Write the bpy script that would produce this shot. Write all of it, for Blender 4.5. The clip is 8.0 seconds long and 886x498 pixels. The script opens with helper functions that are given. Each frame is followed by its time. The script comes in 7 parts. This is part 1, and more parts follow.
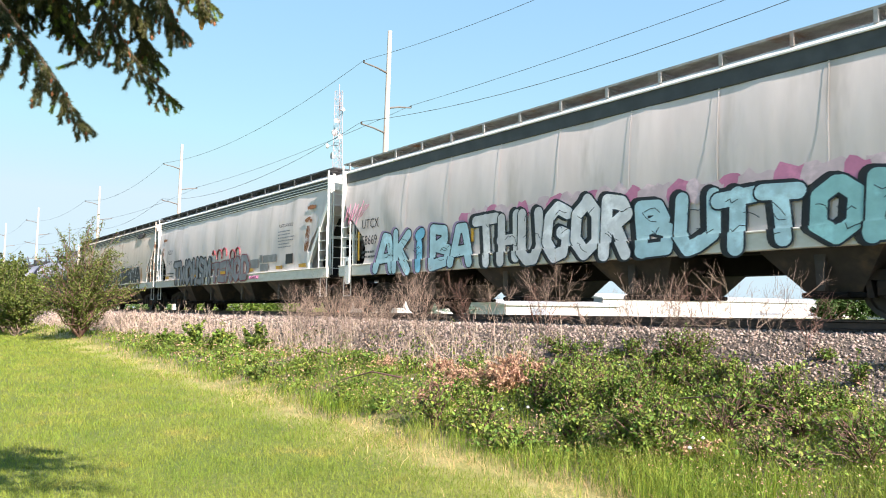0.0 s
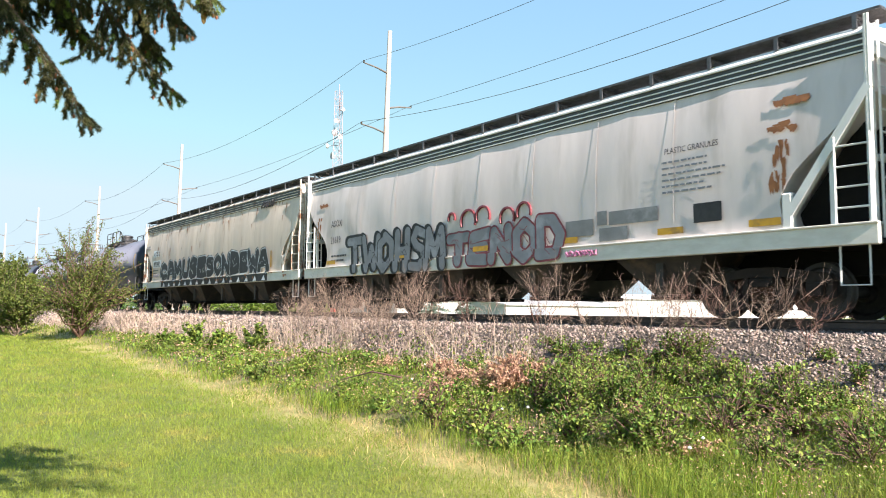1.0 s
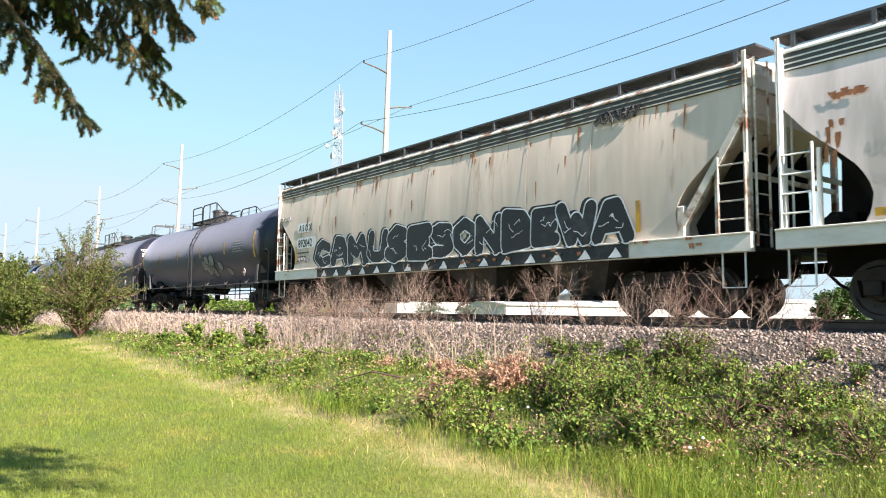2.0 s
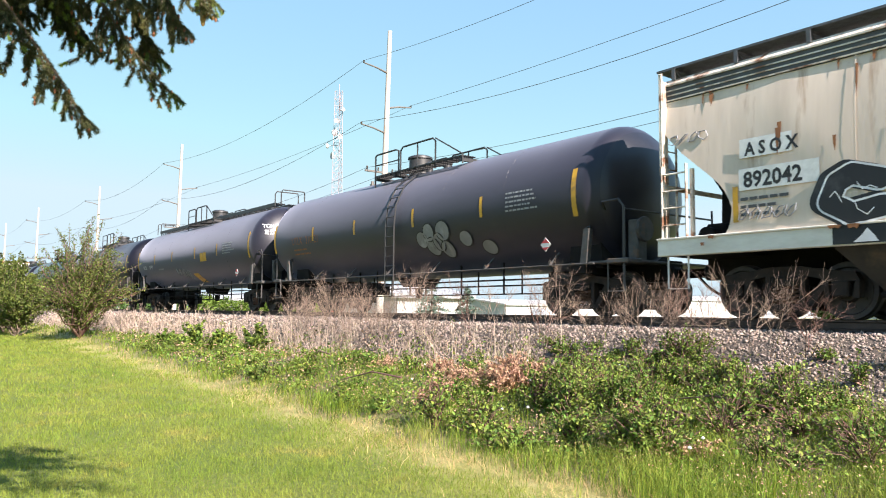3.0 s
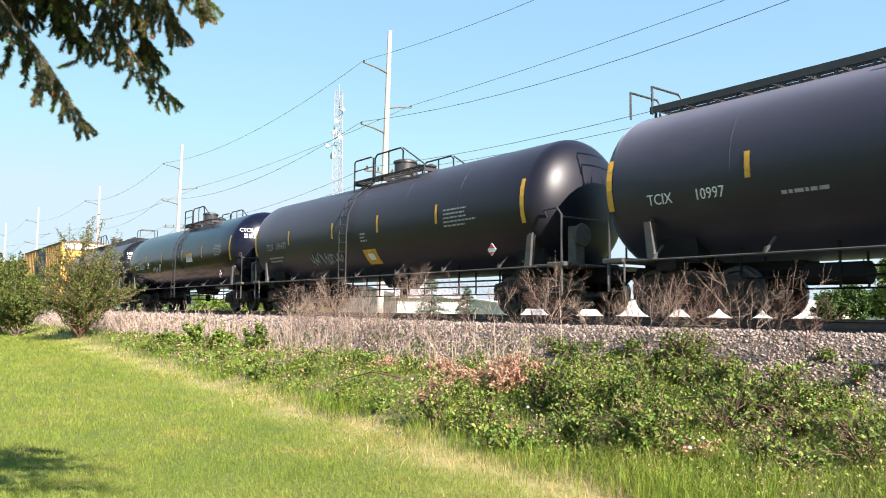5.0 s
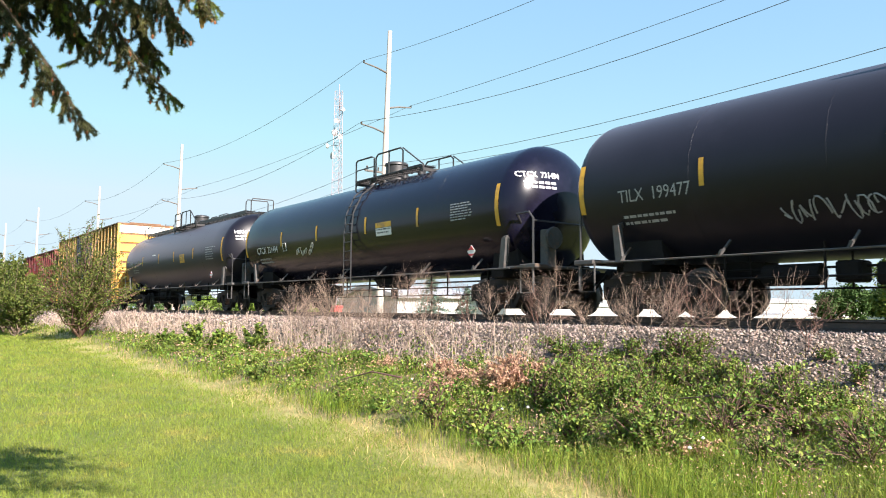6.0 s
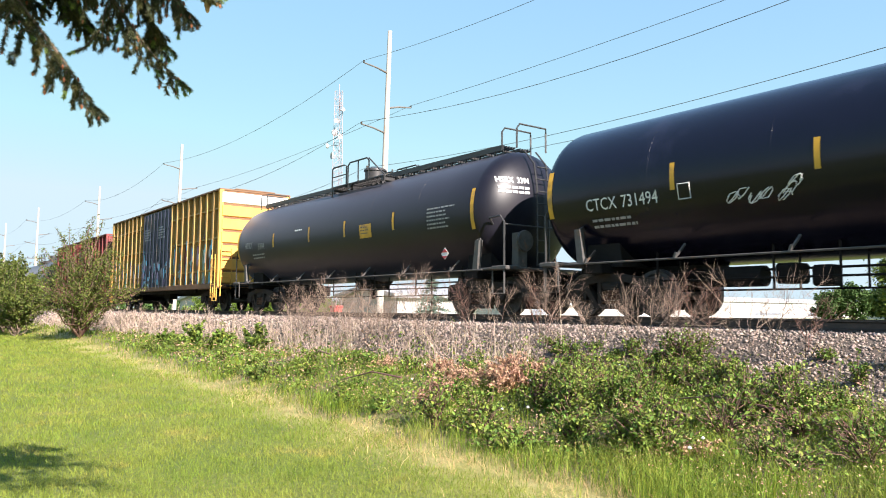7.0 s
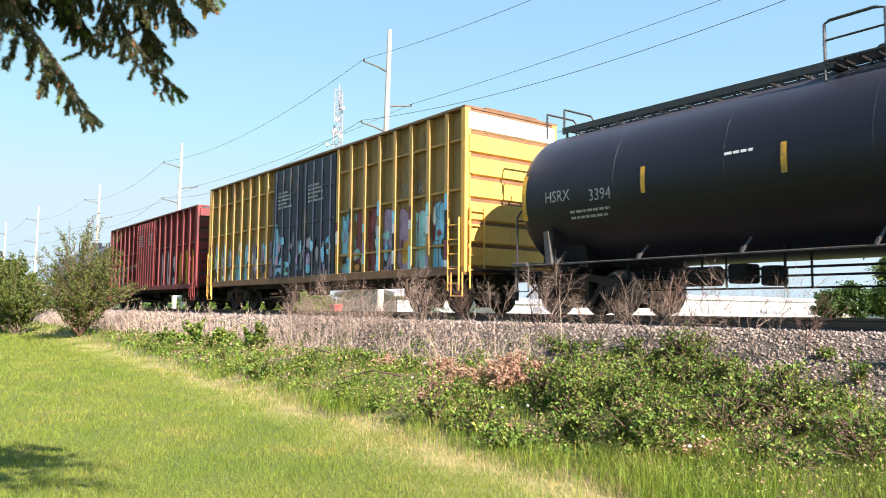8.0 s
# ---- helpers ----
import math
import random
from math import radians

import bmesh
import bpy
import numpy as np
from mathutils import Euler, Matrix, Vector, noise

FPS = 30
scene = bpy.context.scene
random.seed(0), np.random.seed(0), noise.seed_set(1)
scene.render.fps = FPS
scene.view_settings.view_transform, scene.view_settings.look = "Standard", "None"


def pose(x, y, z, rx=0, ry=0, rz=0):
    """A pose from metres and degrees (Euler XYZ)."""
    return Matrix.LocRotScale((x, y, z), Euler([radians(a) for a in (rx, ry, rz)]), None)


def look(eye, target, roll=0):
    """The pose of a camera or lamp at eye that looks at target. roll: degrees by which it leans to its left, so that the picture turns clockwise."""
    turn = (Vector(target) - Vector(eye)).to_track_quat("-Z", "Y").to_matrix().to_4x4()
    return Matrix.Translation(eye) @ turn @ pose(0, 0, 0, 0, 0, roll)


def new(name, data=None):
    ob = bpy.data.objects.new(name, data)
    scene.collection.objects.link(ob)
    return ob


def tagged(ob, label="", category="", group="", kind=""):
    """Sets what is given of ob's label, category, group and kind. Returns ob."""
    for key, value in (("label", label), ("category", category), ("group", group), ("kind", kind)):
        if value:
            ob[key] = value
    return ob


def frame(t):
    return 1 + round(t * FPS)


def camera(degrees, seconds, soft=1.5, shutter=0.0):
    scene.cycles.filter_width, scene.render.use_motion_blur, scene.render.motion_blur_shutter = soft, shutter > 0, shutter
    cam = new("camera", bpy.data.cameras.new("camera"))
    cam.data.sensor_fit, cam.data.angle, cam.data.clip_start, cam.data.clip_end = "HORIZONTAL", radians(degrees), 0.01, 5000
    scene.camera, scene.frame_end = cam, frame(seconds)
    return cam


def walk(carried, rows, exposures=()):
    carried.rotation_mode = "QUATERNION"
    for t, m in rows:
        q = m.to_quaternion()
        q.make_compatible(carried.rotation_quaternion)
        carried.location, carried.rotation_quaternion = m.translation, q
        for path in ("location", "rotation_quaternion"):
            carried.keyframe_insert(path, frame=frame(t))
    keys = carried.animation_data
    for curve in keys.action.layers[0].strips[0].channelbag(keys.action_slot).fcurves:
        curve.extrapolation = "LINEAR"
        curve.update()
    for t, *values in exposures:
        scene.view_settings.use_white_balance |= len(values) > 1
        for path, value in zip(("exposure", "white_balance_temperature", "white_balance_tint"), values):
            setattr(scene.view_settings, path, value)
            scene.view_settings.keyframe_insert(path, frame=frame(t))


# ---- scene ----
# camera: stands still on its stand, a slight nod at the very end
EYE = (0.0, 0.0, 1.6)
YAW, PITCH, ROLL = 52.735, 4.67, 0.477


def aim(pitch):
    a, b = radians(YAW), radians(pitch)
    return look(EYE, (EYE[0] - math.sin(a) * math.cos(b), EYE[1] + math.cos(a) * math.cos(b), EYE[2] + math.sin(b)), ROLL)


cam = camera(61.12, 8.0, soft=1.0, shutter=0.04)
walk(cam, [(0.0, aim(PITCH)), (7.8, aim(PITCH)), (8.0, aim(PITCH - 0.10))], exposures=[(0.0, 1.62, 6500, 19), (8.0, 1.62, 6500, 19)])

# daylight: clear sky, sun low beyond the head of the train
SUN = Vector((2.7, -0.15, 1.74)).normalized()
world = bpy.data.worlds.new("sky")
scene.world = world
world.use_nodes = True
wn = world.node_tree.nodes
sky = wn.new("ShaderNodeTexSky")
sky.sky_type = "NISHITA"
sky.sun_disc = False
sky.sun_elevation = math.asin(SUN.z)
sky.sun_rotation = math.atan2(SUN.x, SUN.y)
sky.air_density, sky.dust_density, sky.ozone_density = 1.0, 0.0, 3.0
soften = wn.new("ShaderNodeGamma")  # thin haze evens out the sky between zenith and horizon
soften.inputs["Gamma"].default_value = 0.30
clear = wn.new("ShaderNodeHueSaturation")
clear.inputs["Saturation"].default_value = 2.05
level = wn.new("ShaderNodeVectorMath")
level.operation = "MULTIPLY"  # pale cyan air
level.inputs[1].default_value = (2.42, 2.76, 2.84)
world.node_tree.links.new(sky.outputs[0], soften.inputs["Color"])
world.node_tree.links.new(soften.outputs[0], clear.inputs["Color"])
world.node_tree.links.new(clear.outputs[0], level.inputs[0])
veil = wn.new("ShaderNodeMix")  # the haze at the horizon grows no brighter than this pale cyan
veil.data_type, veil.blend_type = "RGBA", "DARKEN"
veil.inputs[0].default_value = 1.0
veil.inputs[7].default_value = (2.70, 3.62, 3.90, 1.0)
world.node_tree.links.new(level.outputs[0], veil.inputs[6])
world.node_tree.links.new(veil.outputs[2], wn["Background"].inputs[0])
wn["Background"].inputs[1].default_value = 0.082
sun = new("sun", bpy.data.lights.new("sun", "SUN"))
sun.data.energy, sun.data.angle, sun.data.color = 5.0, radians(0.55), (1.0, 0.94, 0.83)
sun.matrix_world = look(SUN * 60, (0, 0, 0))


# ---- materials ----
def mat(name, a, b=None, scale=3.0, rough=0.6, metal=0.0, bump=0.0, bump_scale=None, stain=None, stain_scale=0.6, stain_at=0.55,
        island=0.0, obj_random=0.0, stretch=(1, 1, 1), spec=0.5, trans=0.0, coord="Object", band=0.12, coat=0.0, sheen=0.0):
    """Two colours mixed by fine noise, a larger stain over them, and relief."""
    m = bpy.data.materials.new(name)
    m.use_nodes = True
    nt = m.node_tree
    N, L = nt.nodes, nt.links
    p = N["Principled BSDF"]
    p.inputs["Roughness"].default_value = rough
    p.inputs["Metallic"].default_value = metal
    p.inputs["Specular IOR Level"].default_value = spec
    p.inputs["Coat Weight"].default_value = coat
    p.inputs["Sheen Weight"].default_value = sheen
    p.inputs["Sheen Roughness"].default_value = 0.4
    p.inputs["Sheen Tint"].default_value = (0.80, 0.80, 1.0, 1.0)
    tc = N.new("ShaderNodeTexCoord")
    mp = N.new("ShaderNodeMapping")
    mp.inputs["Scale"].default_value = stretch
    if coord == "World":
        g = N.new("ShaderNodeNewGeometry")
        L.new(g.outputs["Position"], mp.inputs[0])
    else:
        L.new(tc.outputs[coord], mp.inputs[0])

    def noise_tex(sc, detail):
        n = N.new("ShaderNodeTexNoise")
        n.inputs["Scale"].default_value = sc
        n.inputs["Detail"].default_value = detail
        n.inputs["Roughness"].default_value = 0.62
        L.new(mp.outputs[0], n.inputs["Vector"])
        return n.outputs["Fac"]

    def ramp(sock, lo, hi):
        r = N.new("ShaderNodeMapRange")
        r.inputs[1].default_value, r.inputs[2].default_value = lo, hi
        L.new(sock, r.inputs[0])
        return r.outputs[0]

    def mix(f, c1, c2):
        x = N.new("ShaderNodeMix")
        x.data_type = "RGBA"
        for i, v in ((0, f), (6, c1), (7, c2)):
            if isinstance(v, (tuple, list)):
                x.inputs[i].default_value = (*v, 1)
            elif isinstance(v, float):
                x.inputs[i].default_value = v
            else:
                L.new(v, x.inputs[i])
        return x.outputs[2]

    b = b or tuple(c * 0.8 for c in a)
    col = mix(ramp(noise_tex(scale, 6), 0.35, 0.65), a, b)
    if stain:
        col = mix(ramp(noise_tex(stain_scale, 5), stain_at, stain_at + band), col, stain)
    if island or obj_random:
        if island:
            g = N.new("ShaderNodeNewGeometry")
            src = g.outputs["Random Per Island"]
        else:
            g = N.new("ShaderNodeObjectInfo")
            src = g.outputs["Random"]
        k = island or obj_random
        r = N.new("ShaderNodeMapRange")
        r.inputs[3].default_value, r.inputs[4].default_value = 1 - k, 1 + k
        L.new(src, r.inputs[0])
        h = N.new("ShaderNodeHueSaturation")
        L.new(r.outputs[0], h.inputs["Value"])
        r2 = N.new("ShaderNodeMapRange")
        r2.inputs[3].default_value, r2.inputs[4].default_value = 0.5 - 0.05 * k, 0.5 + 0.05 * k
        m7 = N.new("ShaderNodeMath")
        m7.operation = "MULTIPLY"
        m7.inputs[1].default_value = 7.31
        fr = N.new("ShaderNodeMath")
        fr.operation = "FRACT"
        L.new(src, m7.inputs[0]), L.new(m7.outputs[0], fr.inputs[0]), L.new(fr.outputs[0], r2.inputs[0])
        L.new(r2.outputs[0], h.inputs["Hue"])
        L.new(col, h.inputs["Color"])
        col = h.outputs[0]
    L.new(col, p.inputs["Base Color"])
    if bump:
        bp = N.new("ShaderNodeBump")
        bp.inputs["Strength"].default_value = 1.0
        bp.inputs["Distance"].default_value = bump
        L.new(noise_tex(bump_scale or scale * 2, 8), bp.inputs["Height"])
        L.new(bp.outputs[0], p.inputs["Normal"])
    if trans:
        t = N.new("ShaderNodeBsdfTranslucent")
        L.new(col, t.inputs[0])
        ms = N.new("ShaderNodeMixShader")
        ms.inputs[0].default_value = trans
        L.new(p.outputs[0], ms.inputs[1]), L.new(t.outputs[0], ms.inputs[2])
        L.new(ms.outputs[0], N["Material Output"].inputs[0])
    return m


M = {}
M["hopper_grey"] = mat("hopper_grey", (0.690, 0.602, 0.568), (0.610, 0.528, 0.498), 1.2, 0.5, stain=(0.48, 0.415, 0.375), stain_scale=0.5, stain_at=0.56, stretch=(1.6, 1, 0.35), bump=0.004, bump_scale=2.0)
M["hopper_dirty"] = mat("hopper_dirty", (0.70, 0.575, 0.475), (0.59, 0.475, 0.385), 1.2, 0.6, stain=(0.34, 0.21, 0.13), stain_scale=1.1, stain_at=0.61, stretch=(2.2, 1, 0.3), bump=0.004, bump_scale=2.0)
M["fascia_white"] = mat("fascia_white", (0.78, 0.77, 0.73), (0.66, 0.64, 0.60), 2.0, 0.5, stain=(0.42, 0.36, 0.30), stain_scale=0.9, stain_at=0.64)
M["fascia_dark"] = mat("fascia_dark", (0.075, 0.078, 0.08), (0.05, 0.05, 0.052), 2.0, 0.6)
M["rusty_white"] = mat("rusty_white", (0.72, 0.66, 0.58), (0.54, 0.46, 0.38), 4.0, 0.6, stain=(0.20, 0.085, 0.04), stain_scale=2.6, stain_at=0.50)
M["sill_cream"] = mat("sill_cream", (0.74, 0.70, 0.62), (0.62, 0.57, 0.49), 3.0, 0.55, stain=(0.34, 0.26, 0.18), stain_scale=1.4, stain_at=0.62, stretch=(0.7, 1, 2))
M["rust_patch"] = mat("rust_patch", (0.32, 0.13, 0.05), (0.20, 0.08, 0.035), 8.0, 0.8)
M["grating"] = mat("grating", (0.13, 0.13, 0.14), (0.08, 0.08, 0.08), 9.0, 0.6, 0.3)
M["grating_light"] = mat("grating_light", (0.42, 0.41, 0.40), (0.30, 0.28, 0.26), 5.0, 0.6, 0.3, stain=(0.30, 0.14, 0.07), stain_scale=0.8, stain_at=0.6)
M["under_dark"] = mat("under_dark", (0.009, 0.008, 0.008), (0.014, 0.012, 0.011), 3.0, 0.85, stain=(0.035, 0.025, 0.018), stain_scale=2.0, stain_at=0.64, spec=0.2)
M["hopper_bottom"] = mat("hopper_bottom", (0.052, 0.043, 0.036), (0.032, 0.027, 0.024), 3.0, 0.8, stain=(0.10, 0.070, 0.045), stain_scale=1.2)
M["truck_steel"] = mat("truck_steel", (0.022, 0.019, 0.0175), (0.036, 0.028, 0.023), 4.0, 0.8, 0.0, stain=(0.070, 0.040, 0.024), stain_scale=3.0, stain_at=0.66, spec=0.2)
M["spring_rust"] = mat("spring_rust", (0.13, 0.065, 0.038), (0.08, 0.04, 0.025), 8.0, 0.8)
M["wheel_steel"] = mat("wheel_steel", (0.065, 0.058, 0.054), (0.04, 0.035, 0.033), 6.0, 0.6, 0.4)
M["tank_grey"] = mat("tank_grey", (0.0145, 0.0130, 0.022), (0.0100, 0.0092, 0.0155), 0.9, 0.42, stain=(0.024, 0.022, 0.033), stain_scale=0.4, stain_at=0.5, stretch=(0.5, 1, 1.4), spec=0.42, sheen=0.32)
M["tank_black"] = mat("tank_black", (0.0045, 0.0040, 0.012), (0.0032, 0.0030, 0.009), 0.8, 0.2, stain=(0.011, 0.0105, 0.023), stain_scale=0.5, stain_at=0.55, spec=0.34)
M["tank_sooty"] = mat("tank_sooty", (0.0065, 0.0058, 0.011), (0.0045, 0.0040, 0.008), 0.9, 0.40, stain=(0.010, 0.009, 0.0155), stain_scale=0.5, stain_at=0.55, spec=0.30, sheen=0.10)
# near-black colour for the shadow the next car throws on a tank head
M["tank_shadow_paint"] = mat("tank_shadow_paint", (0.012, 0.012, 0.018), (0.016, 0.016, 0.022), 2.0, 0.35)
M["fitting_grey"] = mat("fitting_grey", (0.085, 0.081, 0.078), (0.055, 0.052, 0.049), 6.0, 0.6, 0.2, stain=(0.12, 0.075, 0.05), stain_scale=4)
M["fitting_black"] = mat("fitting_black", (0.03, 0.03, 0.033), (0.045, 0.042, 0.04), 6.0, 0.5, 0.2)
M["yellow_tape"] = mat("yellow_tape", (0.62, 0.33, 0.02), (0.50, 0.26, 0.02), 6.0, 0.5, stain=(0.30, 0.17, 0.05), stain_scale=3)
M["white_paint"] = mat("white_paint", (0.74, 0.74, 0.72), (0.60, 0.60, 0.58), 8.0, 0.6)
M["faded_white"] = mat("faded_white", (0.34, 0.34, 0.34), (0.24, 0.24, 0.24), 8.0, 0.6)
M["black_paint"] = mat("black_paint", (0.015, 0.015, 0.017), (0.03, 0.03, 0.03), 8.0, 0.6)
M["red_paint"] = mat("red_paint", (0.55, 0.05, 0.05), (0.42, 0.04, 0.04), 8.0, 0.5)
# one yellow paint in three tones: shaded panels, half-shaded posts, sunlit ends
M["box_yellow_shaded"] = mat("box_yellow_shaded", (0.300, 0.190, 0.070), (0.215, 0.135, 0.055), 1.5, 0.7, stain=(0.13, 0.075, 0.04), stain_scale=0.9, stain_at=0.54, stretch=(1.5, 1, 0.5), bump=0.003)
M["box_yellow_half_shaded"] = mat("box_yellow_half_shaded", (0.44, 0.255, 0.07), (0.34, 0.195, 0.058), 1.5, 0.6, stain=(0.18, 0.10, 0.045), stain_scale=0.9, stain_at=0.56, stretch=(1.5, 1, 0.5))
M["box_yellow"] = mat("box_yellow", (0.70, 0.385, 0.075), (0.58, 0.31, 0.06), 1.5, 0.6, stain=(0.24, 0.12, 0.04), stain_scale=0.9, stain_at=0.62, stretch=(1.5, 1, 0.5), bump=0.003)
M["box_brown"] = mat("box_brown", (0.20, 0.10, 0.045), (0.14, 0.07, 0.035), 2.0, 0.7)
M["box_red"] = mat("box_red", (0.22, 0.034, 0.032), (0.16, 0.026, 0.025), 1.5, 0.6, stain=(0.09, 0.023, 0.02), stain_scale=0.8, stain_at=0.56, stretch=(1.5, 1, 0.5))
M["box_blue"] = mat("box_blue", (0.020, 0.026, 0.048), (0.013, 0.017, 0.030), 2.0, 0.6, stain=(0.05, 0.045, 0.042), stain_scale=1.0)
M["box_white"] = mat("box_white", (0.80, 0.78, 0.74), (0.68, 0.66, 0.62), 2.0, 0.6, stain=(0.5, 0.42, 0.3), stain_scale=1.2, stain_at=0.62)
for _n, _c in (("teal", (0.26, 0.54, 0.55)), ("aqua", (0.42, 0.64, 0.70)), ("silver", (0.60, 0.60, 0.60)), ("pink", (0.62, 0.22, 0.36)), ("maroon", (0.20, 0.035, 0.045)), ("violet", (0.34, 0.24, 0.38)),
               ("charcoal", (0.012, 0.012, 0.014)), ("navy", (0.008, 0.018, 0.028)), ("steel", (0.19, 0.20, 0.215)), ("slate", (0.20, 0.21, 0.23)), ("chrome", (0.72, 0.73, 0.74)), ("orange", (0.62, 0.27, 0.05)), ("leafgreen", (0.06, 0.30, 0.22)), ("skyblue", (0.18, 0.50, 0.68)), ("ash", (0.22, 0.22, 0.22)), ("haze", (0.66, 0.50, 0.53))):
    M["spray_" + _n] = mat("spray_" + _n, _c, tuple(v * 0.78 for v in _c), 3.0, 0.55, stain=tuple(min(1, v * 1.25 + 0.02) for v in _c), stain_scale=1.6, stain_at=0.55)

M["rail_steel"] = mat("rail_steel", (0.10, 0.07, 0.055), (0.07, 0.05, 0.04), 6.0, 0.6, 0.4)
M["tie_wood"] = mat("tie_wood", (0.085, 0.07, 0.055), (0.055, 0.045, 0.036), 5.0, 0.9, bump=0.006, stretch=(4, 0.6, 4), obj_random=0.25)
M["ballast_stone"] = mat("ballast_stone", (0.292, 0.232, 0.194), (0.190, 0.150, 0.127), 9.0, 0.9, island=0.55, bump=0.003, coord="World")
M["concrete_pole"] = mat("concrete_pole", (0.480, 0.432, 0.392), (0.384, 0.336, 0.296), 1.2, 0.7, stain=(0.288, 0.160, 0.112), stain_scale=0.9, stain_at=0.55, stretch=(2, 2, 0.4))
M["arm_steel"] = mat("arm_steel", (0.16, 0.14, 0.13), (0.11, 0.10, 0.09), 4.0, 0.6, 0.3)
M["wire_alu"] = mat("wire_alu", (0.16, 0.16, 0.17), (0.12, 0.12, 0.13), 4.0, 0.6, 0.3)
M["tower_paint"] = mat("tower_paint", (0.345, 0.324, 0.359), (0.331, 0.248, 0.262), 0.3, 0.6)
M["dish_white"] = mat("dish_white", (0.50, 0.48, 0.49), (0.38, 0.36, 0.37), 1.0, 0.5)
M["building_white"] = mat("building_white", (0.47, 0.465, 0.45), (0.43, 0.425, 0.41), 0.4, 0.6, stretch=(1, 1, 1))
# grey of the window frames, also the white wall's colour in shade
M["frame_and_shade_grey"] = mat("frame_and_shade_grey", (0.36, 0.37, 0.40), (0.30, 0.31, 0.34), 0.5, 0.7)
M["roof_metal"] = mat("roof_metal", (0.380, 0.386, 0.400), (0.331, 0.338, 0.345), 0.5, 0.5, 0.2)
M["window_glass"] = mat("window_glass", (0.25, 0.28, 0.32), (0.2, 0.22, 0.26), 1.0, 0.15)
M["bark"] = mat("bark", (0.17, 0.12, 0.09), (0.10, 0.07, 0.05), 12.0, 0.9, bump=0.01, coord="World")
M["twig_dry"] = mat("twig_dry", (0.370, 0.285, 0.222), (0.270, 0.205, 0.158), 9.0, 0.85, island=0.4, coord="World")
M["twig_bare"] = mat("twig_bare", (0.280, 0.205, 0.160), (0.170, 0.122, 0.095), 9.0, 0.85, island=0.4, coord="World", spec=0.2)
M["twig_red"] = mat("twig_red", (0.152, 0.083, 0.062), (0.103, 0.055, 0.041), 9.0, 0.8, island=0.35, coord="World")
M["straw"] = mat("straw", (0.511, 0.377, 0.180), (0.426, 0.303, 0.137), 6.0, 0.8, island=0.4, trans=0.3, coord="World", spec=0.18)
M["dead_leaf"] = mat("dead_leaf", (0.500, 0.325, 0.220), (0.400, 0.230, 0.145), 6.0, 0.8, island=0.4, trans=0.3, coord="World", spec=0.18)
M["lawn_blade"] = mat("lawn_blade", (0.155, 0.222, 0.030), (0.240, 0.268, 0.046), 0.55, 0.6, island=0.36, trans=0.35, coord="World", stain=(0.330, 0.290, 0.075), stain_scale=1.1, stain_at=0.58, spec=0.18)
M["weed_blade"] = mat("weed_blade", (0.112, 0.176, 0.016), (0.165, 0.212, 0.028), 1.2, 0.6, island=0.55, trans=0.3, coord="World", stain=(0.306, 0.280, 0.082), stain_scale=1.1, stain_at=0.58, spec=0.18)
M["bramble_leaf"] = mat("bramble_leaf", (0.098, 0.158, 0.026), (0.160, 0.214, 0.040), 2.0, 0.6, island=0.65, trans=0.2, coord="World", stain=(0.225, 0.235, 0.045), stain_scale=1.3, stain_at=0.62, spec=0.18)
M["bush_leaf"] = mat("bush_leaf", (0.085, 0.118, 0.024), (0.140, 0.168, 0.036), 0.8, 0.6, island=0.6, trans=0.35, coord="World", spec=0.18)
M["far_leaf"] = mat("far_leaf", (0.048, 0.090, 0.024), (0.069, 0.117, 0.034), 0.3, 0.7, island=0.4, trans=0.2, coord="World", spec=0.18)
M["hedge_leaf"] = mat("hedge_leaf", (0.117, 0.186, 0.028), (0.152, 0.214, 0.038), 0.5, 0.6, island=0.35, trans=0.3, coord="World", spec=0.18)
M["blue_spruce"] = mat("blue_spruce", (0.090, 0.145, 0.110), (0.117, 0.172, 0.138), 1.0, 0.7, island=0.35, coord="World", spec=0.18)
M["needle"] = mat("needle", (0.048, 0.064, 0.034), (0.105, 0.100, 0.030), 6.0, 0.6, island=0.5, trans=0.12, coord="World", spec=0.18)
M["needle_young"] = mat("needle_young", (0.166, 0.248, 0.048), (0.207, 0.276, 0.069), 6.0, 0.6, island=0.3, trans=0.3, coord="World", spec=0.18)
M["bud_brown"] = mat("bud_brown", (0.30, 0.11, 0.045), (0.20, 0.07, 0.03), 20.0, 0.7, coord="World")
M["cone"] = mat("cone", (0.30, 0.16, 0.06), (0.42, 0.27, 0.09), 30.0, 0.7, coord="World")
M["flower_white"] = mat("flower_white", (0.552, 0.552, 0.524), (0.483, 0.483, 0.455), 30.0, 0.7, coord="World")


